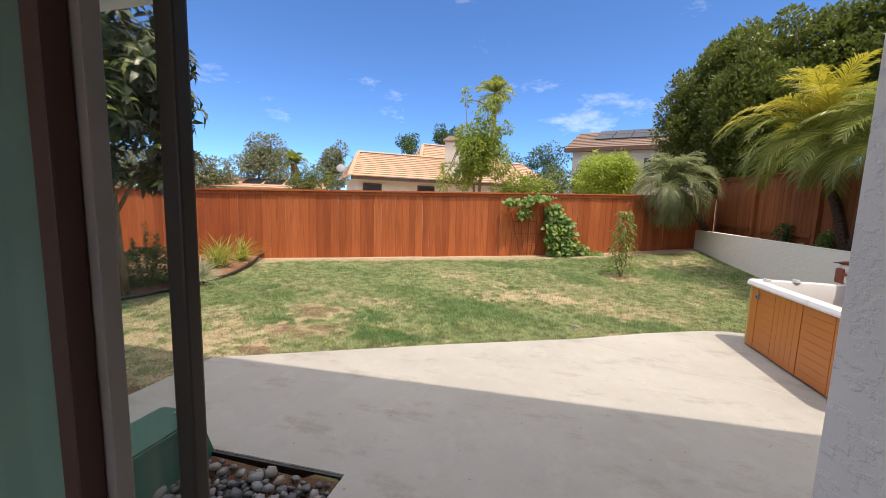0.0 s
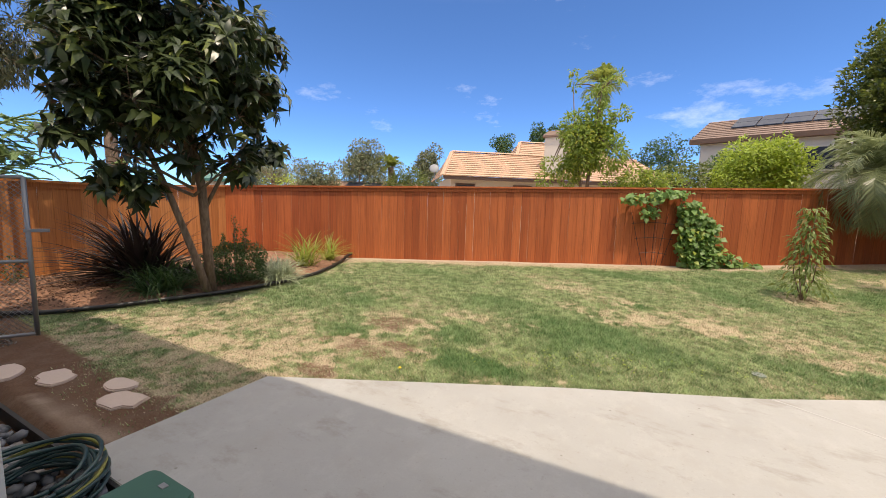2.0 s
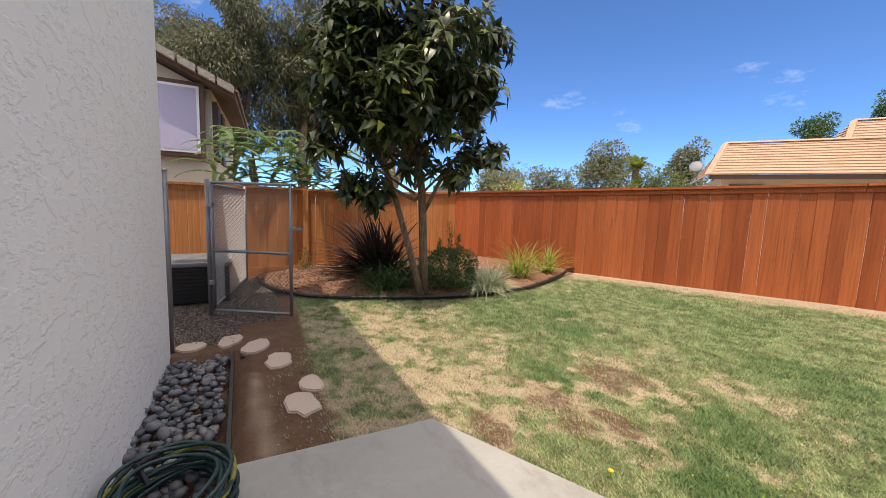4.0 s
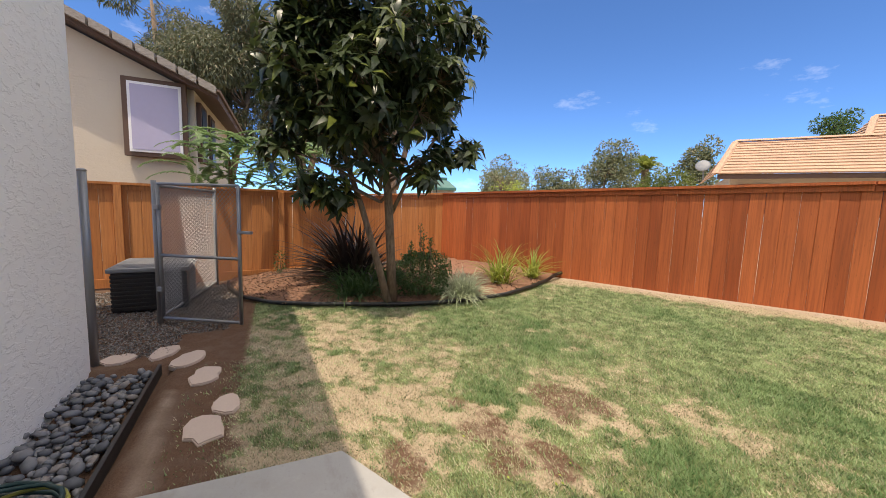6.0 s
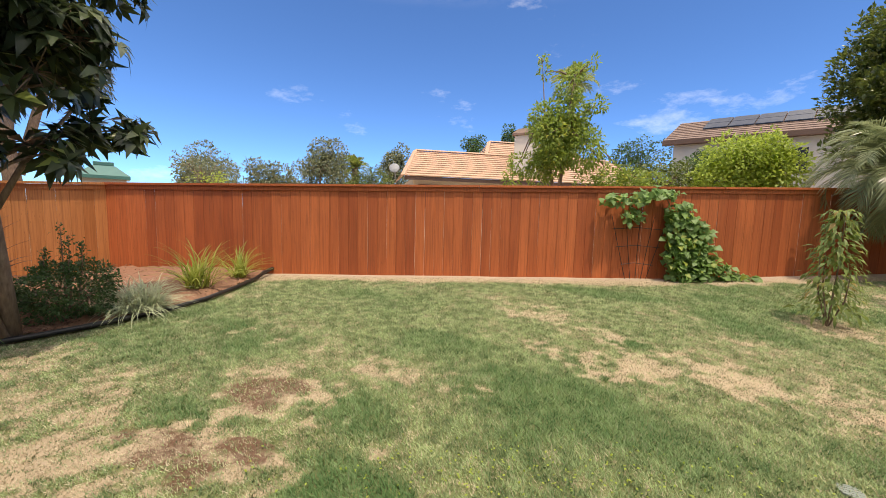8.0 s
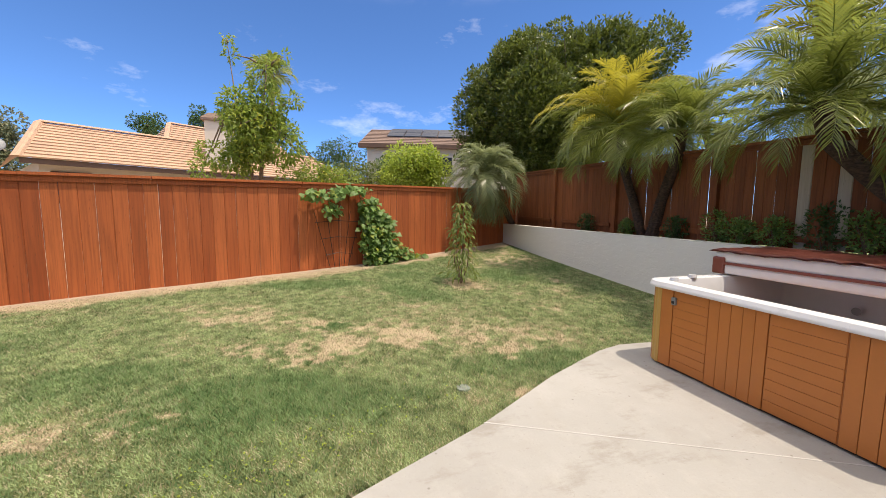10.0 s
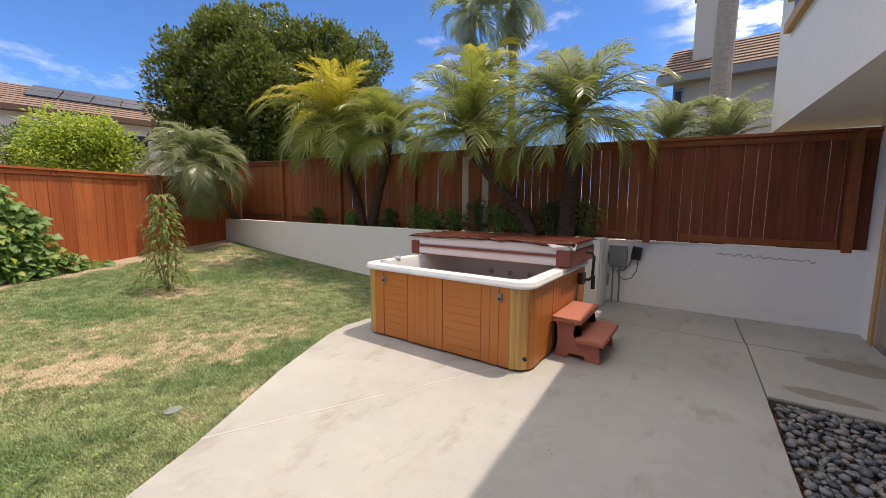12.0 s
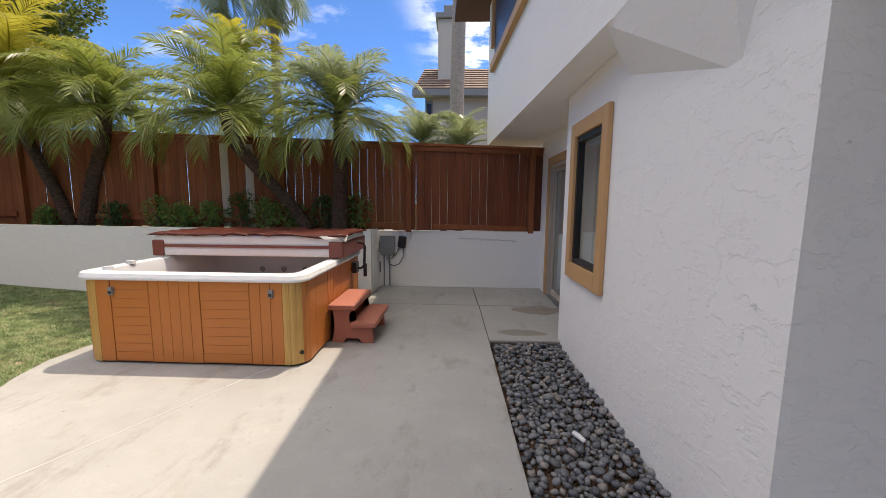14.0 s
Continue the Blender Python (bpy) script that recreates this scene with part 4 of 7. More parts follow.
# folded cover lying on the rear half of the tub
cov = thing("tub_cover", "folded brown vinyl tub cover with torn white edge", "tub cover")
CX0, CX1 = 4.93, 5.95
for k, (z0, z1) in enumerate(((0.885, 0.992), (1.012, 1.135))):
    part("half", box(CX0 + 0.01, CX1, TY0 - 0.06, TY1 + 0.06, z0, z1, 0.025), M_FOAM, cov, "white foam edge of the cover half")
part("strap", box(CX0 - 0.006, CX1, TY0 - 0.065, TY1 + 0.065, 0.988, 1.016, 0.004), M_VINYL, cov, "brown vinyl seam")
for y0, y1 in ((TY0 - 0.075, TY0 + 0.10), (TY1 - 0.06, TY1 + 0.075)):
    part("corner_flap", box(CX0 - 0.012, CX1 + 0.01, y0, y1, 0.88, 1.07, 0.02), M_VINYL, cov, "brown vinyl corner")
bm = bmesh.new()
NX, NY = 14, 40
gv = []
for i in range(NX + 1):
    row = []
    for j in range(NY + 1):
        x, y = lerp(CX0 - 0.02, CX1 + 0.03, i / NX), lerp(TY0 - 0.1, TY1 + 0.12, j / NY)
        z = 1.158 + 0.022 * noise.noise((x * 5, y * 5, 1)) + 0.012 * noise.noise((x * 15, y * 15, 4))
        edge = min(i, NX - i, j, NY - j)
        if edge == 0:
            z -= 0.025 + 0.015 * noise.noise((x * 9, y * 9, 7))
        row.append(bm.verts.new((x, y, z)))
    gv.append(row)
for i in range(NX):
    for j in range(NY):
        bm.faces.new((gv[i][j], gv[i + 1][j], gv[i + 1][j + 1], gv[i][j + 1]))
bmesh.ops.solidify(bm, geom=bm.faces[:], thickness=0.012)
part("top_skin", bm, M_VINYL, cov, "wrinkled brown vinyl skin", True)
bm = bmesh.new()
fl = [bm.verts.new(p) for p in ((CX0 - 0.02, TY0 - 0.06, 1.12), (CX0 - 0.06, TY0 + 0.12, 1.10), (CX0 - 0.02, TY0 + 0.2, 1.135), (CX0 + 0.1, TY0 - 0.1, 1.14), (CX0 - 0.05, TY0 - 0.12, 1.075))]
bm.faces.new((fl[0], fl[3], fl[2], fl[1]))
bm.faces.new((fl[0], fl[4], fl[3]))
bmesh.ops.solidify(bm, geom=bm.faces[:], thickness=0.005)
part("torn_flap", bm, M_FOAM, cov, "torn pale flap")
lift = thing("cover_lifter", "black metal cover lifter arm on the tub side", "lifter arm")
part("arm", tube([(5.55, 3.80, 0.66), (5.55, 3.74, 0.66), (5.55, 3.70, 0.70), (5.55, 3.69, 0.95), (5.55, 3.72, 1.0), (5.55, 3.86, 1.01)], 0.018), M_BLACK, lift)
part("bracket", box(5.48, 5.62, 3.79, 3.85, 0.60, 0.74, 0.008), M_BLACK, lift)
part("grip", tube([(5.55, 3.69, 0.55), (5.55, 3.69, 0.72)], 0.024), M_BLACK, lift)

# moulded plastic steps
step = thing("spa_steps", "terracotta plastic two-tread spa steps beside the hot tub", "steps")


def step_cheek(x):
    prof = [(0, 0), (0.13, 0), (0.16, 0.05), (0.30, 0.05), (0.33, 0), (0.46, 0), (0.445, 0.13), (0.44, 0.19), (0.27, 0.19), (0.215, 0.22), (0.19, 0.27), (0.205, 0.33), (0.24, 0.38), (0.0, 0.38), (0.03, 0.30), (0.035, 0.15)]
    bm = bmesh.new()
    a = [bm.verts.new((x, 3.83 - p, z)) for p, z in prof]
    b_ = [bm.verts.new((x + 0.05, 3.83 - p, z)) for p, z in prof]
    bm.faces.new(a)
    bm.faces.new(b_[::-1])
    for i in range(len(prof)):
        bm.faces.new((a[i], a[(i + 1) % len(prof)], b_[(i + 1) % len(prof)], b_[i]))
    bmesh.ops.triangulate(bm, faces=[f for f in bm.faces if len(f.verts) > 4])
    bmesh.ops.recalc_face_normals(bm, faces=bm.faces)
    return bm


for x in (4.58, 5.19):
    part("cheek", step_cheek(x), M_STEP, step)
part("tread", box(4.52, 5.30, 3.55, 3.85, 0.375, 0.435, 0.02), M_STEP, step, "upper tread")
part("tread", box(4.52, 5.30, 3.33, 3.61, 0.185, 0.245, 0.02), M_STEP, step, "lower tread")

# electrical box and charger on the garden wall
eb = thing("electrical_box", "grey electrical disconnect box on the garden wall", "electrical box")
part("case", box(7.34, 7.455, 3.60, 3.85, 0.58, 0.93, 0.01), M_GREY, eb)
part("cover", box(7.325, 7.342, 3.595, 3.855, 0.62, 0.94, 0.006), M_GREY, eb)
for y in (3.80, 3.70):
    part("conduit", tube([(7.41, y, 0.0), (7.41, y, 0.6)], 0.014), M_GREY, eb)
ch = thing("timer_box", "small black plug box with a hanging black cord", "plug box")
part("case", box(7.38, 7.452, 3.40, 3.54, 0.72, 0.93, 0.012, Matrix.Translation((7.4, 3.47, 0.8)) @ Matrix.Rotation(radians(7), 4, "X") @ Matrix.Translation((-7.4, -3.47, -0.8))), M_BLACK, ch)
part("cord", tube([(7.40, 3.44, 0.73), (7.40, 3.45, 0.55), (7.40, 3.52, 0.42), (7.41, 3.62, 0.38), (7.41, 3.71, 0.42), (7.42, 3.74, 0.52), (7.43, 3.66, 0.52), (7.42, 3.58, 0.60), (7.41, 3.52, 0.73)], 0.007, 6), M_BLACK, ch)
for z0 in (0.62, 0.25):
    solid("wall_switch", box(7.44, 7.455, 3.865, 3.895, z0, z0 + 0.2, 0.003), M_GREY, "grey conduit fitting on the wall corner", "fitting")

# ---------------------------------------------------------------- fences
def unit_plank(name, w, th, mat):
    bm = box(-w / 2, w / 2, -th / 2, th / 2, 0, 1)
    bmesh.ops.bevel(bm, geom=[e for e in bm.edges if abs(e.verts[0].co.z - e.verts[1].co.z) > 0.5], offset=0.0065, segments=1, affect="EDGES")
    return finish(bm, name, mat)


def fence(name, label, p0, p1, low, top, mat, plank_w=0.14, gap=0.0012, cap=True, posts=(), skip=None, wide_gaps=0.015, face=1, rails=False, inset=0.0):
    """A board fence along p0 to p1: planks, fascia, cap and posts; low(t) and top(t) are heights."""
    f = thing(name, label, "fence", kind="structure")
    p0, p1 = Vector(p0), Vector(p1)
    d = p1 - p0
    length = d.length
    ang = math.atan2(d.y, d.x)
    me = unit_plank("plank", plank_w, 0.018, mat)
    n = int(length / (plank_w + gap))
    for i in range(n):
        t = (i + 0.5) / n
        p = p0.lerp(p1, t)
        z0, z1 = low(t) + rnd.uniform(-0.012, 0.012), top(t) - (0.05 if cap else rnd.uniform(0, 0.01))
        mm = skip(i, t) if skip else None
        use = me
        if mm is not None:
            use = me.copy()
            use.materials.clear()
            use.materials.append(mm)
        ob = part("plank", use, None, f)
        sx = (length / n - gap - (0.004 if rnd.random() < wide_gaps else 0.0)) / plank_w
        out = 0.004 * rnd.uniform(-1, 1)
        ob.matrix_basis = Matrix.Translation((p.x - math.sin(ang) * out, p.y + math.cos(ang) * out, z0)) @ Matrix.Rotation(ang, 4, "Z") @ Matrix.Rotation(radians(rnd.uniform(-0.05, 0.05)), 4, "Y") @ Matrix.Diagonal((sx, 1, z1 - z0, 1))

    def long_bar(nm, t0, t1, za, zb, ya, yb, m_=mat):
        a, b_ = p0.lerp(p1, t0), p0.lerp(p1, t1)
        side = Vector((-math.sin(ang), math.cos(ang)))
        vs = []
        for q, t in ((a, t0), (b_, t1)):
            for yy in (ya, yb):
                for zz in (za, zb):
                    r = q + side * yy
                    vs.append((r.x, r.y, top(t) + zz))
        part(nm, hull(vs), m_, f)
    s = -face
    if cap:
        k = max(1, round(length / 2.44))
        for i in range(k):
            long_bar("cap", i / k + 0.0004, (i + 1) / k - 0.0004, -0.04, 0.0, -0.075, 0.075)
            long_bar("fascia", i / k + 0.0004, (i + 1) / k - 0.0004, -0.125, -0.042, s * 0.012, s * 0.034)
    if rails:
        k = max(1, round(length / 2.3))
        for i in range(k):
            for za, zb in ((-0.10, -0.052), (low(0) - top(0) + 0.0, low(0) - top(0) + 0.085)):
                long_bar("rail", i / k + 0.02, (i + 1) / k - 0.02, za, zb, s * 0.012, s * 0.045)
    for t in posts:
        p = p0.lerp(p1, t)
        side = Vector((-math.sin(ang), math.cos(ang))) * s * 0.055
        b_ = box(-0.05, 0.05, -0.045, 0.045, low(t) - 0.03, top(t) - 0.045, 0.005, Matrix.Translation((p.x + side.x, p.y + side.y, 0)) @ Matrix.Rotation(ang, 4, "Z"))
        part("post", b_, mat, f)
    return f


CORNER_L, CORNER_R = (-8.52, 6.72), (6.58, 14.18)
fence("fence_back", "red-brown stained board fence with a cap rail", CORNER_L, CORNER_R, lambda t: lerp(0.17, 0.40, t) + 0.16 * max(0, t - 0.85) / 0.15 - 0.02,
      lambda t: 1.92 + 0.07 * min(1, t / 0.2) + 0.29 * max(0, t - 0.2) / 0.8, M_FENCE, plank_w=0.184, wide_gaps=0.06)
fence("fence_left", "orange-brown cedar board fence with flat cap", CORNER_L, (-7.55, -2.2), lambda t: 0.12 - 0.08 * t, lambda t: 1.92 - 0.13 * min(1, t * 4), M_FENCE_L, plank_w=0.184, wide_gaps=0.1, face=-1, posts=(0.42, 0.7))
solid("fence_left_base", hull([(-8.47, 6.6, 0.05), (-8.43, 6.6, 0.05), (-7.52, -2.2, 0.0), (-7.49, -2.2, 0.0), (-8.47, 6.6, 0.26), (-8.43, 6.6, 0.26), (-7.52, -2.2, 0.13), (-7.49, -2.2, 0.13)]), M_FENCE_L, "orange-brown kick board at the foot of the fence", "board", kind="structure")


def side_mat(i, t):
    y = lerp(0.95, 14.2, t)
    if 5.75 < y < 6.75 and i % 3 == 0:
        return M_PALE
    # darker brown boards nearest the house
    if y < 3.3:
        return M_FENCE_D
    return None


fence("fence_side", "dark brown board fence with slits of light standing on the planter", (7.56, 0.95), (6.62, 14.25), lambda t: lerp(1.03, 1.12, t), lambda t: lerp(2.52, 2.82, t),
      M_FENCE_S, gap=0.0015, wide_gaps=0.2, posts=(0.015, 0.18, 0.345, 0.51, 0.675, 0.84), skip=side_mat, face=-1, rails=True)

# ---------------------------------------------------------------- gate and chain link
def chain_link(w, h, step_=0.052, r=0.003):
    """Crossing diagonal wires over a w by h panel in the xz plane."""
    bm = bmesh.new()
    n = int((w + h) / step_)
    for i in range(1, n):
        c = i * step_
        for flip in (0, 1):
            x0, z0 = (c, 0.0) if c <= w else (w, c - w)
            x1, z1 = (0.0, c) if c <= h else (c - h, h)
            if flip:
                x0, x1 = w - x0, w - x1
            add_tube(bm, [(x0, 0.004 * (1 - 2 * flip), z0), (x1, 0.004 * (1 - 2 * flip), z1)], r, 3, False)
    return bm


gate = thing("chain_link_gate", "open galvanised chain link garden gate", "gate", (-5.36, 1.60, 0.06), math.degrees(math.atan2(0.90, 0.52)))
GW, GH = 1.03, 1.66
for x in (0, GW):
    part("upright", tube([(x, 0, 0), (x, 0, GH)], 0.021), M_STEEL, gate, smooth=True)
for z in (0.02, 0.80, GH):
    part("cross_tube", tube([(0, 0, z), (GW, 0, z)], 0.019), M_STEEL, gate, smooth=True)
bm = chain_link(GW - 0.04, GH - 0.04)
bmesh.ops.translate(bm, verts=bm.verts, vec=(0.02, 0, 0.02))
part("mesh_wire", bm, M_STEEL, gate, "woven wire mesh")
part("latch", box(GW - 0.03, GW + 0.16, -0.02, 0.02, 1.10, 1.135, 0.006), M_STEEL, gate)
for z in (0.35, 1.35):
    part("hinge", box(-0.05, 0.02, -0.03, 0.03, z, z + 0.06, 0.006), M_STEEL, gate)
cf = thing("chain_link_fence", "short galvanised chain link fence panel", "fence", (-5.42, 1.55, 0.0), math.degrees(math.atan2(0.35, -2.25)))
for x in (0.0, 2.2):
    part("post", tube([(x, 0, 0), (x, 0, 1.76)], 0.028), M_STEEL, cf, smooth=True)
part("top_rail", tube([(0, 0, 1.70), (2.2, 0, 1.70)], 0.019), M_STEEL, cf, smooth=True)
part("bottom_rail", tube([(0, 0, 0.07), (2.2, 0, 0.07)], 0.016), M_STEEL, cf, smooth=True)
bm = chain_link(2.16, 1.62)
bmesh.ops.translate(bm, verts=bm.verts, vec=(0.02, 0, 0.08))
part("mesh_wire", bm, M_STEEL, cf, "woven wire mesh")
gp = thing("gate_post", "galvanised steel gate post at the house corner", "post", (-4.20, 1.335, -0.03))
part("pipe", tube([(0, 0, 0), (0, 0, 1.80)], 0.033, 12), M_STEEL, gp, smooth=True)
bm = bmesh.new()
bmesh.ops.create_uvsphere(bm, u_segments=12, v_segments=6, radius=0.038, matrix=Matrix.Translation((0, 0, 1.80)) @ Matrix.Diagonal((1, 1, 0.5, 1)))
part("cap", bm, M_STEEL, gp, smooth=True)

# deck box
db = thing("deck_box", "black woven resin storage box with grey lid", "storage box", (-6.58, 1.26, -0.02), 4)
bd = box(-0.50, 0.50, -0.42, 0.42, 0.02, 0.56, 0.015)
part("body", bd, M_BLACK, db)
for i in range(9):
    part("band", box(-0.507, 0.507, -0.427, 0.427, 0.045 + 0.055 * i, 0.085 + 0.055 * i, 0.006), M_BLACK, db)
part("lid", box(-0.54, 0.54, -0.46, 0.46, 0.56, 0.62, 0.018), M_GREY, db, "grey ribbed lid")
for i in range(10):
    part("rib", box(-0.49 + 0.1 * i, -0.44 + 0.1 * i, -0.43, 0.43, 0.618, 0.628, 0.003), M_GREY, db)

# ---------------------------------------------------------------- stones, hose, valve box, drain
STONES = [(-2.70, 2.42, 0.18, 0.115), (-3.02, 2.53, 0.15, 0.09), (-3.62, 2.30, 0.18, 0.13), (-4.08, 2.09, 0.19, 0.12), (-4.33, 1.84, 0.20, 0.10), (-4.26, 1.49, 0.15, 0.11)]
for k, (x, y, a, b_) in enumerate(STONES):
    r = random.Random(k + 40)
    ring = []
    for i in range(13):
        q = 2 * math.pi * i / 13
        m_ = 1 + 0.24 * math.sin(q * 2 + k) * r.uniform(0.3, 1) + r.uniform(-0.13, 0.13)
        ring.append((x + a * m_ * math.cos(q), y + b_ * m_ * math.sin(q) * 1.15))
    z = float(height(np.array([x]), np.array([y]))[0])
    solid("stepping_stone", prism(ring, z - 0.03, z + 0.020, 0.009), M_FLAG, "flat buff flagstone stepping stone in bare soil", "stepping stone", "stepping stones")
hs = thing("garden_hose", "coiled dark green garden hose with yellow stripe", "hose", (-1.86, 1.76, -0.02))
for k in range(13):
    r, z, ph = rnd.uniform(0.20, 0.31), 0.03 + 0.014 * k, rnd.uniform(0, 6)
    pts = [(r * math.cos(a) * 1.08 + rnd.uniform(-0.006, 0.006), r * math.sin(a) * 0.92, z + 0.022 * math.sin(a * 2 + ph)) for a in [2 * math.pi * i / 28 for i in range(29)]]
    part("coil", tube(pts, 0.0105, 7), M_HOSE2 if k in (4, 9) else M_HOSE, hs, smooth=True)
part("nozzle", tube([(-0.30, -0.10, 0.17), (-0.16, -0.17, 0.20), (-0.12, -0.12, 0.12)], [0.02, 0.018, 0.014]), M_BLACK, hs, "black nozzle")
part("coupling", tube([(-0.35, -0.07, 0.16), (-0.30, -0.10, 0.17)], 0.016), M_CHROME, hs, "bright metal coupling")
vb = thing("valve_box", "green plastic irrigation valve box with a lid", "valve box", (-1.02, 1.76, -0.07), 2)
part("body", hull([(x * 0.21, y * 0.31, 0.0) for x in (-1, 1) for y in (-1, 1)] + [(x * 0.155, y * 0.25, 0.30) for x in (-1, 1) for y in (-1, 1)]), M_VALVE, vb)
part("lid", prism(rounded(-0.175, 0.175, -0.265, 0.265, 0.05), 0.302, 0.352, 0.012), M_VALVE, vb, "dark green lid")
part("bolt", box(-0.02, 0.02, 0.20, 0.225, 0.352, 0.356), M_STEEL, vb)
dr_ = thing("lawn_drain", "round pale plastic drain grate in the grass", "drain", (1.80, 5.80, float(height(np.array([1.8]), np.array([5.8]))[0]) + 0.002))
bm = bmesh.new()
bmesh.ops.create_cone(bm, cap_ends=True, segments=24, radius1=0.062, radius2=0.058, depth=0.02)
part("plate", bm, plain("pale_plastic", (0.24, 0.29, 0.23), 0.7), dr_)
for i in range(5):
    part("bar", box(-0.05, 0.05, -0.046 + 0.022 * i, -0.040 + 0.022 * i, 0.010, 0.0115), M_GREY, dr_)
pv = solid("pipe_stub", tube([(2.96, 1.63, 0.005), (2.99, 1.66, 0.02), (3.02, 1.69, 0.028)], [0.016, 0.018, 0.016], 12), M_PIPE, "short white plastic pipe end among the pebbles", "pipe")
solid("edging_pebbles", hull([(-3.95, 1.90, -0.1), (-2.1, 1.985, -0.1), (-3.95, 1.90, 0.015), (-2.1, 1.985, 0.015), (-3.95, 1.875, -0.1), (-2.1, 1.96, -0.1), (-3.95, 1.875, 0.015), (-2.1, 1.96, 0.015)]), M_BLACK, "thin black edging strip along the pebbles", "edging", kind="structure")
solid("edging_patio", hull([(-2.12, 1.995, -0.1), (0.14, 2.105, -0.1), (-2.12, 1.98, -0.1), (0.14, 2.09, -0.1), (-2.12, 1.995, -0.006), (0.14, 2.105, -0.006), (-2.12, 1.98, -0.006), (0.14, 2.09, -0.006)]), M_BLACK, "thin black edging strip along the patio", "edging", kind="structure")

# ---------------------------------------------------------------- planting bed on the left
EDGE = [(-5.78, 8.38), (-5.42, 7.6), (-5.10, 6.95), (-4.86, 6.3), (-4.78, 5.7), (-4.82, 5.2), (-4.95, 4.65), (-5.12, 4.15), (-5.44, 3.41), (-5.80, 2.80), (-6.3, 2.40), (-7.0, 2.15), (-7.75, 2.05)]
bed_poly = EDGE + [(-7.95, 2.1), (-8.45, 6.6), (-8.2, 6.85)]
bm = bmesh.new()
bx, by = np.meshgrid(np.arange(-8.6, -4.6, 0.10), np.arange(1.9, 8.6, 0.10), indexing="ij")
ok = inside(bx, by, bed_poly)
cell = {}
for i in range(bx.shape[0]):
    for j in range(bx.shape[1]):
        if ok[i, j]:
            x, y = bx[i, j], by[i, j]
            de = min(math.hypot(x - ex, y - ey) for ex, ey in EDGE)
            z = float(height(np.array([x]), np.array([y]))[0]) + 0.03 + 0.09 * min(1, de / 0.9) + 0.03 * noise.noise((x * 3, y * 3, 2))
            cell[i, j] = bm.verts.new((x, y, z))
for i, j in list(cell):
    q = [(i, j), (i + 1, j), (i + 1, j + 1), (i, j + 1)]
    if all(k in cell for k in q):
        bm.faces.new([cell[k] for k in q])
bed_z = {k: v.co.z for k, v in cell.items()}
solid("planting_bed", bm, M_CHIPSOIL, "red-brown mulched planting bed along the fence", "planting bed", kind="structure", smooth=True)


def bed_height(x, y):
    k = (int(round((x + 8.6) / 0.10)), int(round((y - 1.9) / 0.10)))
    return bed_z.get(k, 0.1)


pts = []
for i in range(len(EDGE) - 1):
    for k in range(4):
        x, y = lerp(EDGE[i][0], EDGE[i + 1][0], k / 4), lerp(EDGE[i][1], EDGE[i + 1][1], k / 4)
        pts.append((x, y, float(height(np.array([x]), np.array([y]))[0]) + 0.055 + (0.05 if i == 0 else 0)))
solid("bed_edging", tube(pts, 0.032, 8), M_BLACK, "black plastic tube edging of the planting bed", "edging", smooth=True)
# mulch chips, gravel
chips_p = []
while len(chips_p) < 9000:
    x, y = rnd.uniform(-8.4, -4.8), rnd.uniform(2.1, 5.0 if rnd.random() < 0.85 else 8.0)
    if (round((x + 8.6) / 0.10), round((y - 1.9) / 0.10)) in bed_z:
        chips_p.append((x, y, bed_height(x, y) + 0.012))
cp = np.array(chips_p)
d1 = sphere_dirs(len(cp)) * (1, 1, 0.3)
solid("mulch_chips", leaves("mulch_chips", cp, d1, sphere_dirs(len(cp)) * (0.5, 0.5, 1) + (0, 0, 0.8), nrs.uniform(0.02, 0.06, len(cp)), nrs.uniform(0.010, 0.025, len(cp)), M_MULCH, 0.1, 0.05), None, "scattered shredded bark chips", "mulch", kind="stuff")
cp = np.stack([nrs.uniform(-7.5, -4.25, 26000), nrs.uniform(-1.0, 2.35, 26000)], -1)
cp = cp[(cp[:, 1] < 1.9) | (cp[:, 0] < -4.9)]
cp = np.c_[cp, height(cp[:, 0], cp[:, 1]) + 0.006]
solid("gravel", leaves("gravel", cp, sphere_dirs(len(cp)) * (1, 1, 0.4), sphere_dirs(len(cp)) * (0.6, 0.6, 1) + (0, 0, 0.7), nrs.uniform(0.014, 0.036, len(cp)), nrs.uniform(0.014, 0.03, len(cp)), M_GRAVEL, 0.4, 0.1), None, "grey crushed gravel by the gate", "gravel", kind="stuff")


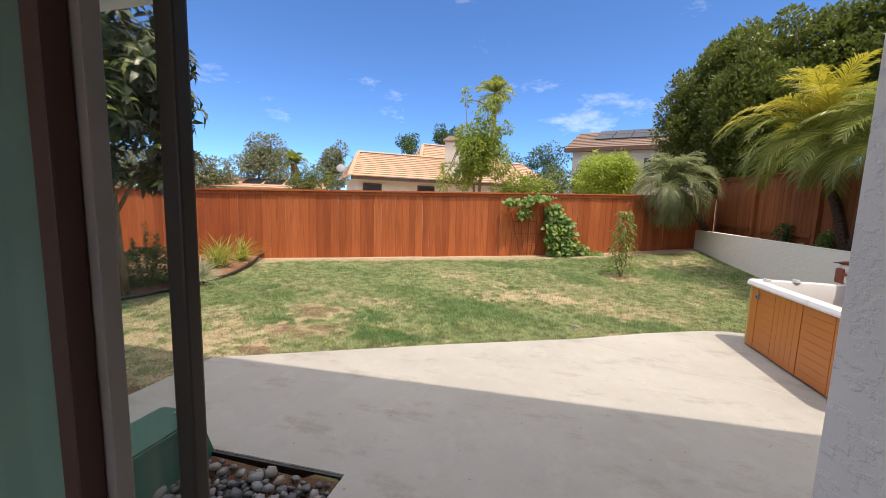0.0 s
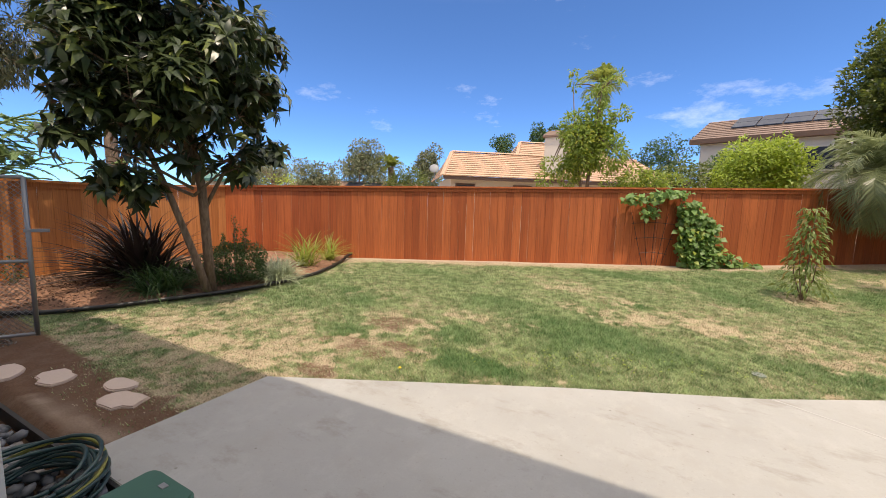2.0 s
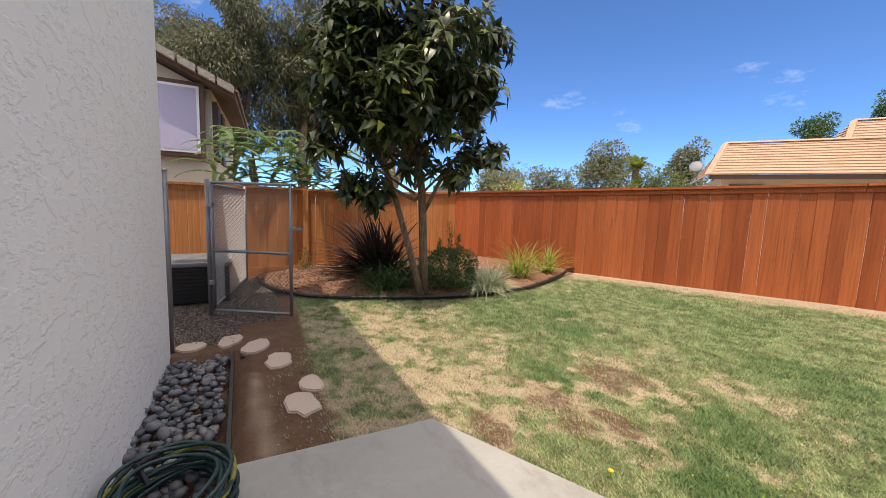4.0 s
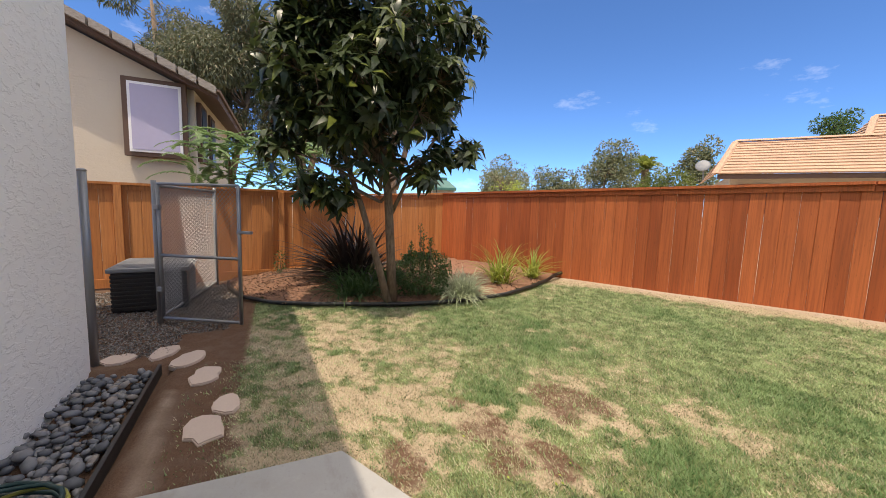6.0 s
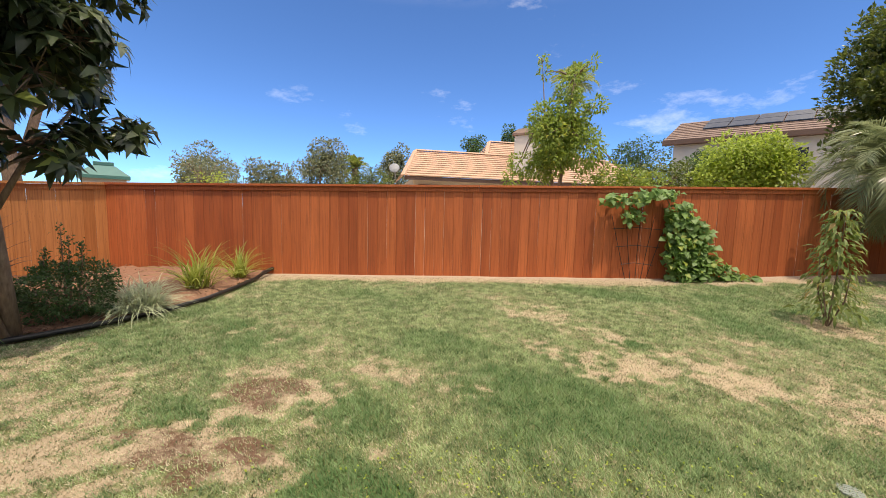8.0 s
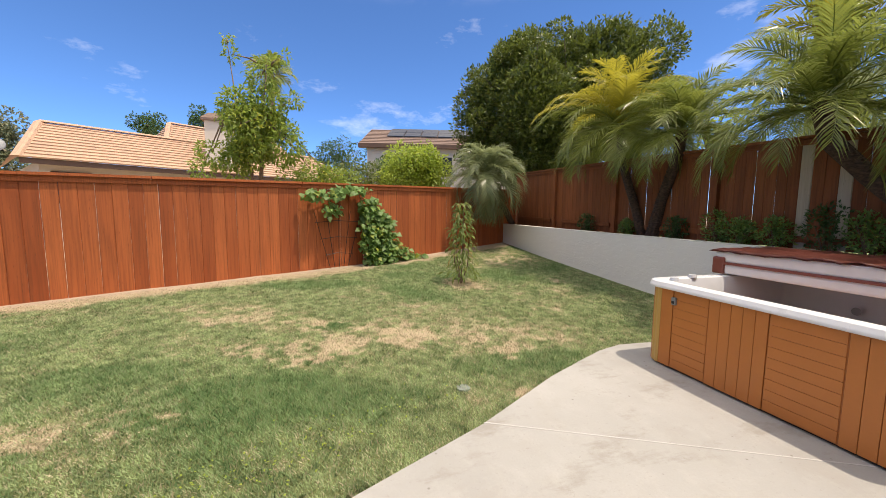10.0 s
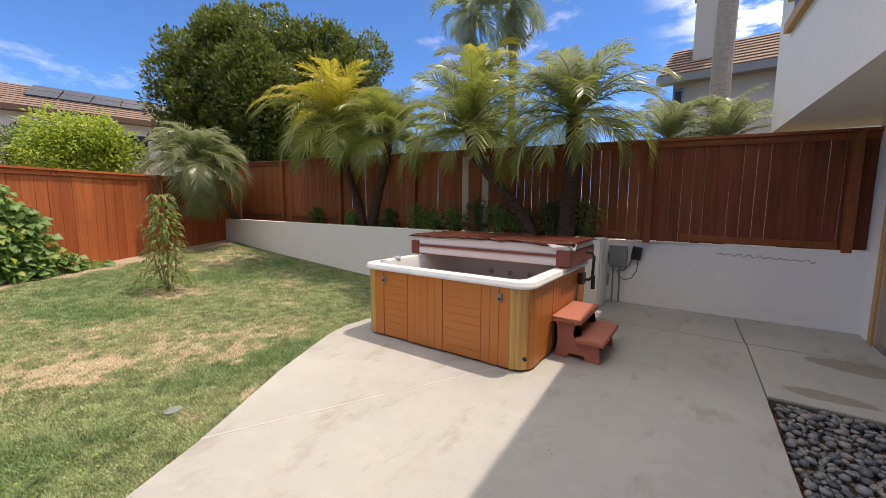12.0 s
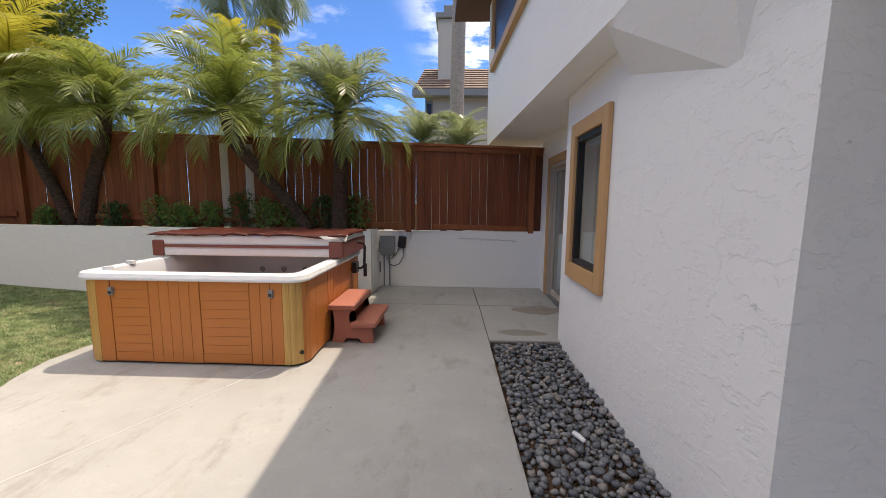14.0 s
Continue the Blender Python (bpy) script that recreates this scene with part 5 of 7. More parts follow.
# ---------------------------------------------------------------- plants
def strap_plant(name, label, category, at, n, length, width, mat, lean=(10, 75), droop=0.8, seed=0, upright=0.0, base_r=0.08, toward=None, single=False):
    """A clump of long strap leaves, each a folded bending blade."""
    r = random.Random(seed)
    t = thing(name, label, category, at)
    V, F = [], []
    for _ in range(n):
        a, tilt = r.uniform(0, 2 * math.pi), radians(r.uniform(*lean))
        if toward is not None and r.random() < 0.5:
            a = r.gauss(toward, 0.6)
        L, w = length * r.uniform(0.65, 1.1), width * r.uniform(0.8, 1.2)
        p = Vector((base_r * r.uniform(-1, 1), base_r * r.uniform(-1, 1), 0))
        seg, ang = 7, tilt
        side = Vector((-math.sin(a), math.cos(a), 0))
        start = len(V)
        for i in range(seg + 1):
            u = i / seg
            ww = w * (0.55 + 0.45 * min(1, u * 4)) * (1 - u ** 2.2)
            V += [tuple(p + side * ww / 2), tuple(p - Vector((0, 0, ww * 0.25))), tuple(p - side * ww / 2)]
            d = Vector((math.cos(a) * math.sin(ang), math.sin(a) * math.sin(ang), math.cos(ang)))
            p = p + d * L / seg
            ang = min(ang + droop * (0.05 + 0.3 * u) * (1 - upright), radians(150))
        for i in range(seg):
            s = start + 3 * i
            F += [(s, s + 1, s + 4, s + 3), (s + 1, s + 2, s + 5, s + 4)]
        if single:
            part("leaf", raw_mesh("leaf", V, F, mat), None, t)
            V, F = [], []
    if not single:
        part("leaf_clump", raw_mesh("leaf_clump", V, F, mat), None, t)
    return t


def shrub(name, label, category, at, radii, n, leaf, mat, seed=0, stems=6, upward=0.0, shoots=()):
    """A small bush: stems and leaves on rounded clumps, with shoots that stand out."""
    r = random.Random(seed)
    t = thing(name, label, category, at)
    bm = bmesh.new()
    for i in range(stems):
        a = r.uniform(0, 6.28)
        e = (radii[0] * 0.6 * math.cos(a), radii[1] * 0.6 * math.sin(a), radii[2] * r.uniform(1.0, 1.5))
        add_tube(bm, [(0.03 * math.cos(a), 0.03 * math.sin(a), 0), (e[0] * 0.5, e[1] * 0.5, e[2] * 0.45), e], [0.012, 0.009, 0.004], 5)
    for x, y, z in shoots:
        add_tube(bm, [(x * 0.4, y * 0.4, 0.1), (x * 0.9, y * 0.9, z * 0.6), (x, y, z)], [0.012, 0.008, 0.003], 5)
    part("stem_work", bm, M_BARK, t)
    d = sphere_dirs(n)
    rad = nrs.uniform(0.45, 1.0, n) ** 0.5
    lump = 0.75 + 0.5 * vnoise(d[:, 0] * 2.5 + seed, d[:, 1] * 2.5 + d[:, 2] * 3, seed)
    p = d * rad[:, None] * lump[:, None] * np.array(radii) + (0, 0, radii[2] * 1.02)
    p[:, 2] = np.maximum(p[:, 2], 0.03)
    al = unit(d + nrs.normal(size=(n, 3)) * 0.7 + (0, 0, upward))
    P, A = [p], [al]
    for x, y, z in shoots:
        k = 130
        u = nrs.uniform(0.25, 1, k)
        q = np.stack([x * (0.4 + 0.6 * u), y * (0.4 + 0.6 * u), z * u], -1) + nrs.normal(size=(k, 3)) * 0.022
        P.append(q)
        A.append(unit(nrs.normal(size=(k, 3)) + (0, 0, 0.7)))
    p, al = np.concatenate(P), np.concatenate(A)
    part("leaves", leaves("leaves", p, al, nrs.normal(size=(len(p), 3)) + (0, 0, 1), nrs.uniform(0.7, 1.2, len(p)) * leaf, nrs.uniform(0.4, 0.55, len(p)) * leaf, mat), None, t)
    return t


def crown_points(clumps, per, seed=0):
    """Leaf places and outward ways on uneven clumps (x, y, z, radius)."""
    P, D = [], []
    for k, (x, y, z, r) in enumerate(clumps):
        n = int(per * r * r)
        d = sphere_dirs(n)
        lump = 0.72 + 0.5 * vnoise(d[:, 0] * 3 + k * 7, d[:, 1] * 3 + d[:, 2] * 2.3, seed + k)
        rr = r * lump * nrs.uniform(0.55, 1.05, n) ** 0.6
        P.append(d * rr[:, None] + (x, y, z))
        D.append(d)
    return np.concatenate(P), np.concatenate(D)


def blob_clumps(center, radii, n, r0, r1, seed=0, shell=0.55):
    g = random.Random(seed)
    out = []
    for _ in range(n):
        d = Vector((g.gauss(0, 1), g.gauss(0, 1), g.gauss(0, 1))).normalized() * (g.uniform(shell, 1.0))
        out.append((center[0] + d.x * radii[0], center[1] + d.y * radii[1], center[2] + d.z * radii[2], g.uniform(r0, r1)))
    return out


def tree(name, label, clumps, per, leaf, mat, trunks, bark, droop=0.0, seed=0, category="tree", wide=0.42, group=""):
    """Trunks given as (points, radii) from the ground up, limbs to the clumps, and a leafy crown."""
    t = thing(name, label, category, group=group)
    bm = bmesh.new()
    for pts, rad in trunks:
        add_tube(bm, pts, rad, 9)
    part("trunk", bm, bark, t, smooth=True)
    tops = [Vector(p[0][-1]) for p in trunks] + [Vector(p[0][-2]) for p in trunks]
    bm = bmesh.new()
    for k, (x, y, z, r) in enumerate(clumps):
        c = Vector((x, y, z))
        a = min(tops, key=lambda q: (q - c).length + (1.5 if q.z > z + r else 0))
        mid = a.lerp(c, 0.5) + Vector((0, 0, 0.1 * (c - a).length))
        add_tube(bm, [a, mid, c], [0.035 + 0.01 * r, 0.022, 0.008], 5)
    part("branchwork", bm, bark, t, smooth=True)
    p, d = crown_points(clumps, per, seed)
    al = unit(d * 0.9 + nrs.normal(size=p.shape) * 0.6 + (0, 0, -droop))
    n = len(p)
    part("crown", leaves("crown", p, al, nrs.normal(size=(n, 3)) * 0.6 + (0, 0, 1), nrs.uniform(0.7, 1.25, n) * leaf, nrs.uniform(0.8, 1.2, n) * leaf * wide, mat), None, t)
    return t


strap_plant("flax_plant", "dark bronze flax plant with sword leaves in the bed", "plant", (-6.48, 4.16, bed_height(-6.48, 4.16)), 290, 1.38, 0.058, M_FLAX, (5, 80), 0.72, 3, base_r=0.20, toward=-2.0, single=True)
strap_plant("liriope_clump", "low green strap-leaved clump under the tree", "plant", (-5.72, 4.02, bed_height(-5.72, 4.02)), 230, 0.66, 0.024, M_SHRUB, (15, 85), 1.3, 4, base_r=0.26)
strap_plant("liriope_clump", "low green strap-leaved clump beside the flax", "plant", (-6.15, 4.45, bed_height(-6.15, 4.45)), 220, 0.66, 0.024, M_SHRUB, (15, 85), 1.3, 5, base_r=0.28)
strap_plant("variegated_grass", "pale variegated grass clump on the bed edge", "plant", (-5.0, 5.55, bed_height(-5.0, 5.55) + 0.02), 520, 0.58, 0.015, M_VARIE, (10, 80), 1.2, 6, base_r=0.18)
strap_plant("day_lily", "yellow-green day lily clump in the sunny bed", "plant", (-5.45, 6.55, bed_height(-5.45, 6.55)), 95, 0.92, 0.026, M_LILY, (5, 60), 1.0, 7, base_r=0.14)
strap_plant("day_lily", "smaller yellow-green day lily by the fence", "plant", (-5.68, 7.42, bed_height(-5.68, 7.42)), 70, 0.75, 0.024, M_LILY, (5, 60), 1.0, 8, base_r=0.10)
shrub("boxleaf_shrub", "dense dark green shrub with upright shoots", "shrub", (-5.32, 4.98, bed_height(-5.32, 4.98) - 0.04), (0.54, 0.50, 0.36), 5200, 0.044, M_SHRUB, 9, 8, 0.2,
      [(0.05, -0.05, 1.15), (-0.08, 0.06, 1.0), (0.14, 0.1, 0.95), (-0.16, -0.12, 0.85), (0.0, 0.15, 0.9), (0.2, -0.05, 0.75), (-0.05, -0.18, 0.8)])
shrub("climbing_weed", "small green weed against the cedar fence", "plant", (-7.75, 2.95, bed_height(-7.75, 2.95)), (0.12, 0.12, 0.22), 120, 0.05, M_SHRUB, 12, 3)

# loquat tree
LOQ = blob_clumps((-5.12, 4.0, 3.35), (1.15, 1.12, 1.45), 66, 0.28, 0.46, 5, 0.35) + [(-5.1, 5.55, 4.05, 0.30), (-5.0, 5.25, 4.25, 0.36), (-5.1, 5.1, 3.75, 0.30), (-5.1, 5.55, 2.45, 0.20), (-5.05, 5.2, 2.35, 0.25), (-5.1, 5.15, 2.9, 0.2),
       (-5.1, 2.95, 3.1, 0.32), (-5.15, 2.95, 2.25, 0.28), (-5.15, 3.3, 1.85, 0.26), (-5.2, 3.65, 1.75, 0.24), (-5.0, 4.2, 4.7, 0.45), (-5.2, 3.5, 4.7, 0.45), (-4.8, 4.75, 2.05, 0.25), (-5.2, 3.1, 2.7, 0.3), (-5.1, 3.0, 3.7, 0.35), (-5.1, 3.2, 4.3, 0.4)]
lq = thing("loquat_tree", "loquat tree with dark leathery leaves and two slim trunks", "tree")
zb = 0.1
bm = bmesh.new()
add_tube(bm, [(-5.08, 4.40, zb - 0.05), (-5.13, 4.22, 0.75), (-5.22, 4.00, 1.55), (-5.30, 3.75, 2.3), (-5.25, 3.55, 3.1)], [0.06, 0.05, 0.042, 0.034, 0.02], 9)
add_tube(bm, [(-5.12, 4.46, zb - 0.05), (-5.14, 4.42, 0.9), (-5.10, 4.36, 1.7), (-5.12, 4.22, 2.6), (-5.08, 4.15, 3.5), (-5.05, 4.2, 4.3)], [0.075, 0.065, 0.06, 0.05, 0.035, 0.018], 9)
add_tube(bm, [(-5.12, 4.42, 1.45), (-5.0, 4.62, 1.95), (-4.85, 4.95, 2.5)], [0.032, 0.025, 0.014], 7)
part("trunk", bm, M_BARK, lq, smooth=True)
bm = bmesh.new()
RB, RA, RF, RL = [], [], [], []
for k, (x, y, z, r) in enumerate(LOQ):
    c = Vector((x, y, z))
    a = Vector((-5.12, 4.25, min(3.9, max(1.6, z - 0.55))))
    add_tube(bm, [a, a.lerp(c, 0.5) + Vector((0, 0, 0.08)), c], [0.026, 0.017, 0.009], 5)
    for _ in range(13):
        d = Vector(sphere_dirs(1)[0])
        tip = c + d * r * rnd.uniform(0.4, 1.0)
        add_tube(bm, [c, tip], [0.008, 0.004], 4)
        axis = (d + Vector((0, 0, 0.8))).normalized()
        for i in range(9):
            q = i * 2.4 + rnd.random()
            s1 = axis.orthogonal().normalized()
            s2 = axis.cross(s1)
            out = (s1 * math.cos(q) + s2 * math.sin(q)) * 1.0 + axis * rnd.uniform(-0.1, 0.9)
            RB.append(tuple(tip - axis * 0.03 * i / 9))
            RA.append(tuple(out + Vector((0, 0, -0.35))))
            RF.append(tuple(axis + Vector((0, 0, 0.6))))
            RL.append(rnd.uniform(0.17, 0.29))
part("branchwork", bm, M_BARK, lq, smooth=True)
RL = np.array(RL)
part("crown", leaves("crown", RB, RA, RF, RL, RL * 0.36, M_LOQUAT, 0.22, 0.30), None, lq, "large leathery leaves")

# sapling in the lawn
zs = float(height(np.array([3.05]), np.array([9.5]))[0])
sp = thing("sapling", "young slender tree with bronze-green drooping leaves", "sapling", (3.05, 9.5, zs))
bm = bmesh.new()
for a, hgt, lean in ((0.0, 1.50, 0.03), (1.8, 1.05, 0.16), (3.6, 0.9, 0.18), (5.0, 0.75, 0.2)):
    add_tube(bm, [(0, 0, -0.02), (lean * math.cos(a), lean * math.sin(a), hgt * 0.5), (lean * 1.2 * math.cos(a), lean * 1.2 * math.sin(a), hgt)], [0.012, 0.009, 0.004], 6)
part("trunk", bm, M_BARK, sp)
k = 560
u = nrs.uniform(0.05, 1, k)
a = nrs.uniform(0, 6.28, k)
rr = 0.40 * (1 - 0.68 * u) * nrs.uniform(0.3, 1, k) * (0.7 + 0.6 * vnoise(u * 9, a * 0 + 3, 3))
p = np.stack([rr * np.cos(a), rr * np.sin(a), 0.05 + 1.48 * u], -1)
al = np.stack([np.cos(a), np.sin(a), nrs.uniform(-1.3, 0.1, k)], -1)
part("crown", leaves("crown", p, al, nrs.normal(size=(k, 3)) * 0.3 + (0, 0, 1), nrs.uniform(0.10, 0.16, k), nrs.uniform(0.03, 0.05, k), M_SAP), None, sp)

# vine on a trellis at the back fence
tr_ = thing("trellis", "thin dark metal fan trellis against the fence", "trellis")


def on_fence(s, z, off=0.08):
    """A place before the back fence: s metres along it from the left corner."""
    return (CORNER_L[0] + FU.x * s - FN.x * off, CORNER_L[1] + FU.y * s - FN.y * off, z)


S0 = (0.75 - CORNER_L[0]) / FU.x
for k in range(5):
    part("bar", tube([on_fence(S0 - 0.15 + 0.10 * k, 0.28), on_fence(S0 - 0.35 + 0.2 * k, 1.0), on_fence(S0 - 0.5 + 0.28 * k, 1.55)], 0.006, 5), M_BLACK, tr_)
for z, w in ((0.6, 0.28), (0.95, 0.4), (1.3, 0.5)):
    part("cross_bar", tube([on_fence(S0 - w + 0.02, z, 0.085), on_fence(S0, z + 0.04, 0.085), on_fence(S0 + w + 0.1, z, 0.085)], 0.006, 5), M_BLACK, tr_)
vine = thing("grape_vine", "green grape vine climbing the fence and trellis", "vine")
bm = bmesh.new()
add_tube(bm, [on_fence(S0 + 1.05, 0.30), on_fence(S0 + 0.85, 0.9, 0.12), on_fence(S0 + 0.75, 1.5, 0.1), on_fence(S0 + 0.5, 2.0, 0.1), on_fence(S0 - 0.1, 2.02, 0.12), on_fence(S0 - 0.7, 1.82, 0.12)], [0.016, 0.013, 0.011, 0.009, 0.007, 0.004], 6)
add_tube(bm, [on_fence(S0 + 1.05, 0.30), on_fence(S0 + 1.3, 1.0, 0.14), on_fence(S0 + 1.0, 1.75, 0.12)], [0.013, 0.010, 0.005], 6)
add_tube(bm, [on_fence(S0 + 1.1, 0.32), on_fence(S0 + 1.7, 0.55, 0.2), on_fence(S0 + 2.35, 0.40, 0.25)], [0.012, 0.009, 0.004], 6)
part("stem", bm, M_BARK, vine, smooth=True)
VP = []
for s, z, rs, rz, n in ((0.78, 1.62, 0.28, 0.22, 120), (0.90, 1.22, 0.42, 0.36, 320), (1.0, 0.82, 0.50, 0.36, 360), (1.5, 0.55, 0.36, 0.18, 100), (2.0, 0.42, 0.36, 0.08, 55), (0.35, 2.02, 0.45, 0.10, 70), (-0.35, 1.88, 0.45, 0.11, 80), (-0.15, 1.55, 0.25, 0.14, 45), (0.95, 0.42, 0.3, 0.12, 90)):
    for _ in range(n):
        a, q = rnd.uniform(0, 6.28), math.sqrt(rnd.random())
        VP.append(on_fence(S0 + s + rs * q * math.cos(a), max(0.34, z + rz * q * math.sin(a)), rnd.uniform(0.05, 0.34)))
VP = np.array(VP)
n = len(VP)
al = nrs.normal(size=(n, 3)) * 0.8 + np.array([-FN.x, -FN.y, -0.7])
part("leaves", leaves("leaves", VP, al, np.array([-FN.x, -FN.y, 0.9]) + nrs.normal(size=(n, 3)) * 0.5, nrs.uniform(0.10, 0.18, n), nrs.uniform(0.10, 0.16, n), M_VINE, 0.12, 0.2), None, vine)


# ---------------------------------------------------------------- palms
def frond_mesh(name, elev, length, leaf, mat, pairs=46, bend=95, seed=0, width=0.022, hang=0.5):
    """One arching feather frond from the origin along +x."""
    r = random.Random(seed)
    pts, ang, p = [], elev, Vector((0, 0, 0))
    seg = 16
    for i in range(seg + 1):
        pts.append(p.copy())
        p = p + Vector((math.cos(radians(ang)), 0, math.sin(radians(ang)))) * length / seg
        ang -= bend / seg * (0.4 + 1.2 * i / seg)
    bm = bmesh.new()
    add_tube(bm, pts, [0.014 * (1 - 0.8 * i / seg) for i in range(seg + 1)], 4, False)
    for k in range(pairs):
        u = 0.10 + 0.90 * k / (pairs - 1)
        f = u * seg
        i = min(int(f), seg - 1)
        c = pts[i].lerp(pts[i + 1], f - i)
        d = (pts[i + 1] - pts[i]).normalized()
        up = Vector((-d.z, 0, d.x))
        ll = leaf * (0.35 + 0.95 * math.sin(math.pi * min(1, u * 0.80 + 0.10))) * r.uniform(0.85, 1.1)
        for s in (-1, 1):
            o = (d * (0.75 + 0.6 * u + r.uniform(-0.15, 0.15)) + Vector((0, s, 0)) * r.uniform(0.85, 1.0) + up * r.uniform(0.15, 0.5)).normalized()
            m1 = c + o * ll * 0.5 - Vector((0, 0, ll * 0.06))
            tp = c + o * ll * 0.92 - Vector((0, 0, ll * hang * r.uniform(0.6, 1.3)))
            wv = d * width * 0.5
            q = [bm.verts.new(v) for v in (c - wv * 0.6, c + wv * 0.6, m1 + wv, m1 - wv, tp)]
            bm.faces.new((q[0], q[1], q[2], q[3]))
            bm.faces.new((q[3], q[2], q[4]))
    return finish(bm, name, mat)


def palm(name, label, trunk_pts, radii, n, length, leaf, mats, seed, bark=M_BARK_D, pairs=44, width=0.027, low=2, rough_trunk=True, category="palm tree", group="", bend=95, hang=0.34):
    r = random.Random(seed)
    t = thing(name, label, category, group=group)
    bm = bmesh.new()
    add_tube(bm, trunk_pts, radii, 12)
    top = Vector(trunk_pts[-1])
    if rough_trunk:
        for i in range(len(trunk_pts) - 1):
            a, b_ = Vector(trunk_pts[i]), Vector(trunk_pts[i + 1])
            m_ = max(2, int((b_ - a).length / 0.055))
            for k in range(m_):
                c = a.lerp(b_, k / m_)
                rr = lerp(radii[i], radii[i + 1], k / m_)
                for j in range(9):
                    q = j * 0.698 + (k % 2) * 0.35 + r.uniform(-0.1, 0.1)
                    o = Vector((math.cos(q), math.sin(q), 0))
                    s = Vector((-math.sin(q), math.cos(q), 0)) * rr * 0.28
                    bb = c + o * rr * 0.93
                    vs = [bm.verts.new(v) for v in (bb - s, bb + s, bb + o * rr * 0.26 + Vector((0, 0, 0.045)))]
                    bm.faces.new(vs)
    part("trunk", bm, bark, t)
    variants = [(82, 0), (64, 1), (46, 2), (26, 3), (4, 4), (low, 5)]
    meshes = [[frond_mesh("frond", e, length * (0.8 if e > 60 else 1.0), leaf, m_, pairs, bend * (0.85 + 0.06 * k), seed * 10 + k, width, hang) for e, k in variants] for m_ in mats]
    for i in range(n):
        u = (i + 0.5) / n
        row = min(5, int(u * 6.2))
        mm = meshes[min(len(mats) - 1, 0 if (u > 0.45 or len(mats) == 1) else 1)] if len(mats) > 1 else meshes[0]
        ob = part("frond", mm[row], None, t)
        s = r.uniform(0.85, 1.1)
        ob.matrix_basis = Matrix.Translation(top + Vector((0, 0, 0.06 - 0.14 * u))) @ Matrix.Rotation(i * 2.39996 + r.uniform(-0.2, 0.2), 4, "Z") @ Matrix.Rotation(radians(r.uniform(-9, 9)), 4, "Y") @ Matrix.Rotation(radians(r.uniform(-14, 14)), 4, "X") @ Matrix.Scale(s, 4)
    return t


G = "palms in the planter"
palm("feather_palm", "feather palm with yellowing upper fronds leaning over the fence", [(6.95, 9.15, 1.0), (6.88, 9.35, 1.7), (6.74, 9.62, 2.6), (6.7, 9.72, 3.45)], [0.10, 0.085, 0.08, 0.08], 50, 1.8, 0.38, [M_FROND, M_FROND_Y], 1, group=G)
palm("feather_palm", "green feather palm beside its yellowing twin", [(6.95, 8.95, 1.0), (6.95, 8.75, 1.8), (6.95, 8.45, 2.6), (6.95, 8.38, 3.1)], [0.13, 0.10, 0.095, 0.09], 40, 1.45, 0.34, [M_FROND], 2, group=G)
palm("feather_palm", "leaning feather palm with a scaly dark trunk", [(7.05, 5.0, 1.0), (6.95, 5.25, 1.45), (6.9, 5.75, 2.0), (6.85, 6.15, 2.5), (6.85, 6.30, 3.0)], [0.10, 0.095, 0.10, 0.11, 0.10], 44, 1.6, 0.36, [M_FROND], 3, group=G)
palm("feather_palm", "upright feather palm with a stout dark trunk", [(7.0, 4.48, 1.0), (7.0, 4.46, 1.7), (7.0, 4.42, 2.4), (7.0, 4.42, 3.0)], [0.15, 0.125, 0.12, 0.12], 46, 1.42, 0.35, [M_FROND, M_FROND_G], 4, group=G)
palm("feather_palm", "silvery feather palm leaning out of the corner", [(6.3, 13.75, 1.05), (5.85, 13.45, 1.6), (5.1, 13.0, 2.3), (4.95, 12.9, 2.55)], [0.10, 0.09, 0.08, 0.08], 56, 1.35, 0.40, [M_FROND_G], 5, group=G, bend=125, low=-30)
for k, (x, y, s) in enumerate(((6.75, 10.7, 0.30), (7.0, 7.6, 0.36), (7.05, 6.75, 0.30), (7.1, 6.2, 0.42), (7.05, 5.75, 0.34), (7.15, 5.35, 0.34), (7.15, 4.75, 0.40), (7.2, 4.25, 0.40), (6.85, 9.5, 0.24), (6.9, 8.35, 0.30), (6.95, 7.2, 0.28))):
    shrub("planter_shrub", "small green leafy shrub in the raised planter", "shrub", (x, y, 1.02), (s * 0.7, s * 0.7, s * 0.8), 460, 0.06, M_VINE if k % 3 else M_SHRUB, 60 + k, 5, 0.5, [(0.05, 0.08, s * 1.5), (-0.05, -0.1, s * 1.3)])

# ---------------------------------------------------------------- neighbouring houses
def roof_plane(parent, e0, e1, r0, r1, rows, mat, lift_=0.05):
    """Courses of tile from the eave e0-e1 up to the ridge r0-r1, each a part."""
    e0, e1, r0, r1 = map(Vector, (e0, e1, r0, r1))
    nrm = (e1 - e0).cross(r0 - e0).normalized()
    if nrm.z < 0:
        nrm = -nrm
    for i in range(rows):
        t0, t1 = i / rows, (i + 1.12) / rows
        a, b_ = e0.lerp(r0, t0), e1.lerp(r1, t0)
        c, d = e0.lerp(r0, min(1, t1)), e1.lerp(r1, min(1, t1))
        vs = [a + nrm * lift_, b_ + nrm * lift_, a, b_, c + nrm * 0.012, d + nrm * 0.012, c - nrm * 0.02, d - nrm * 0.02]
        part("tile_course", hull([tuple(v) for v in vs]), mat, parent)


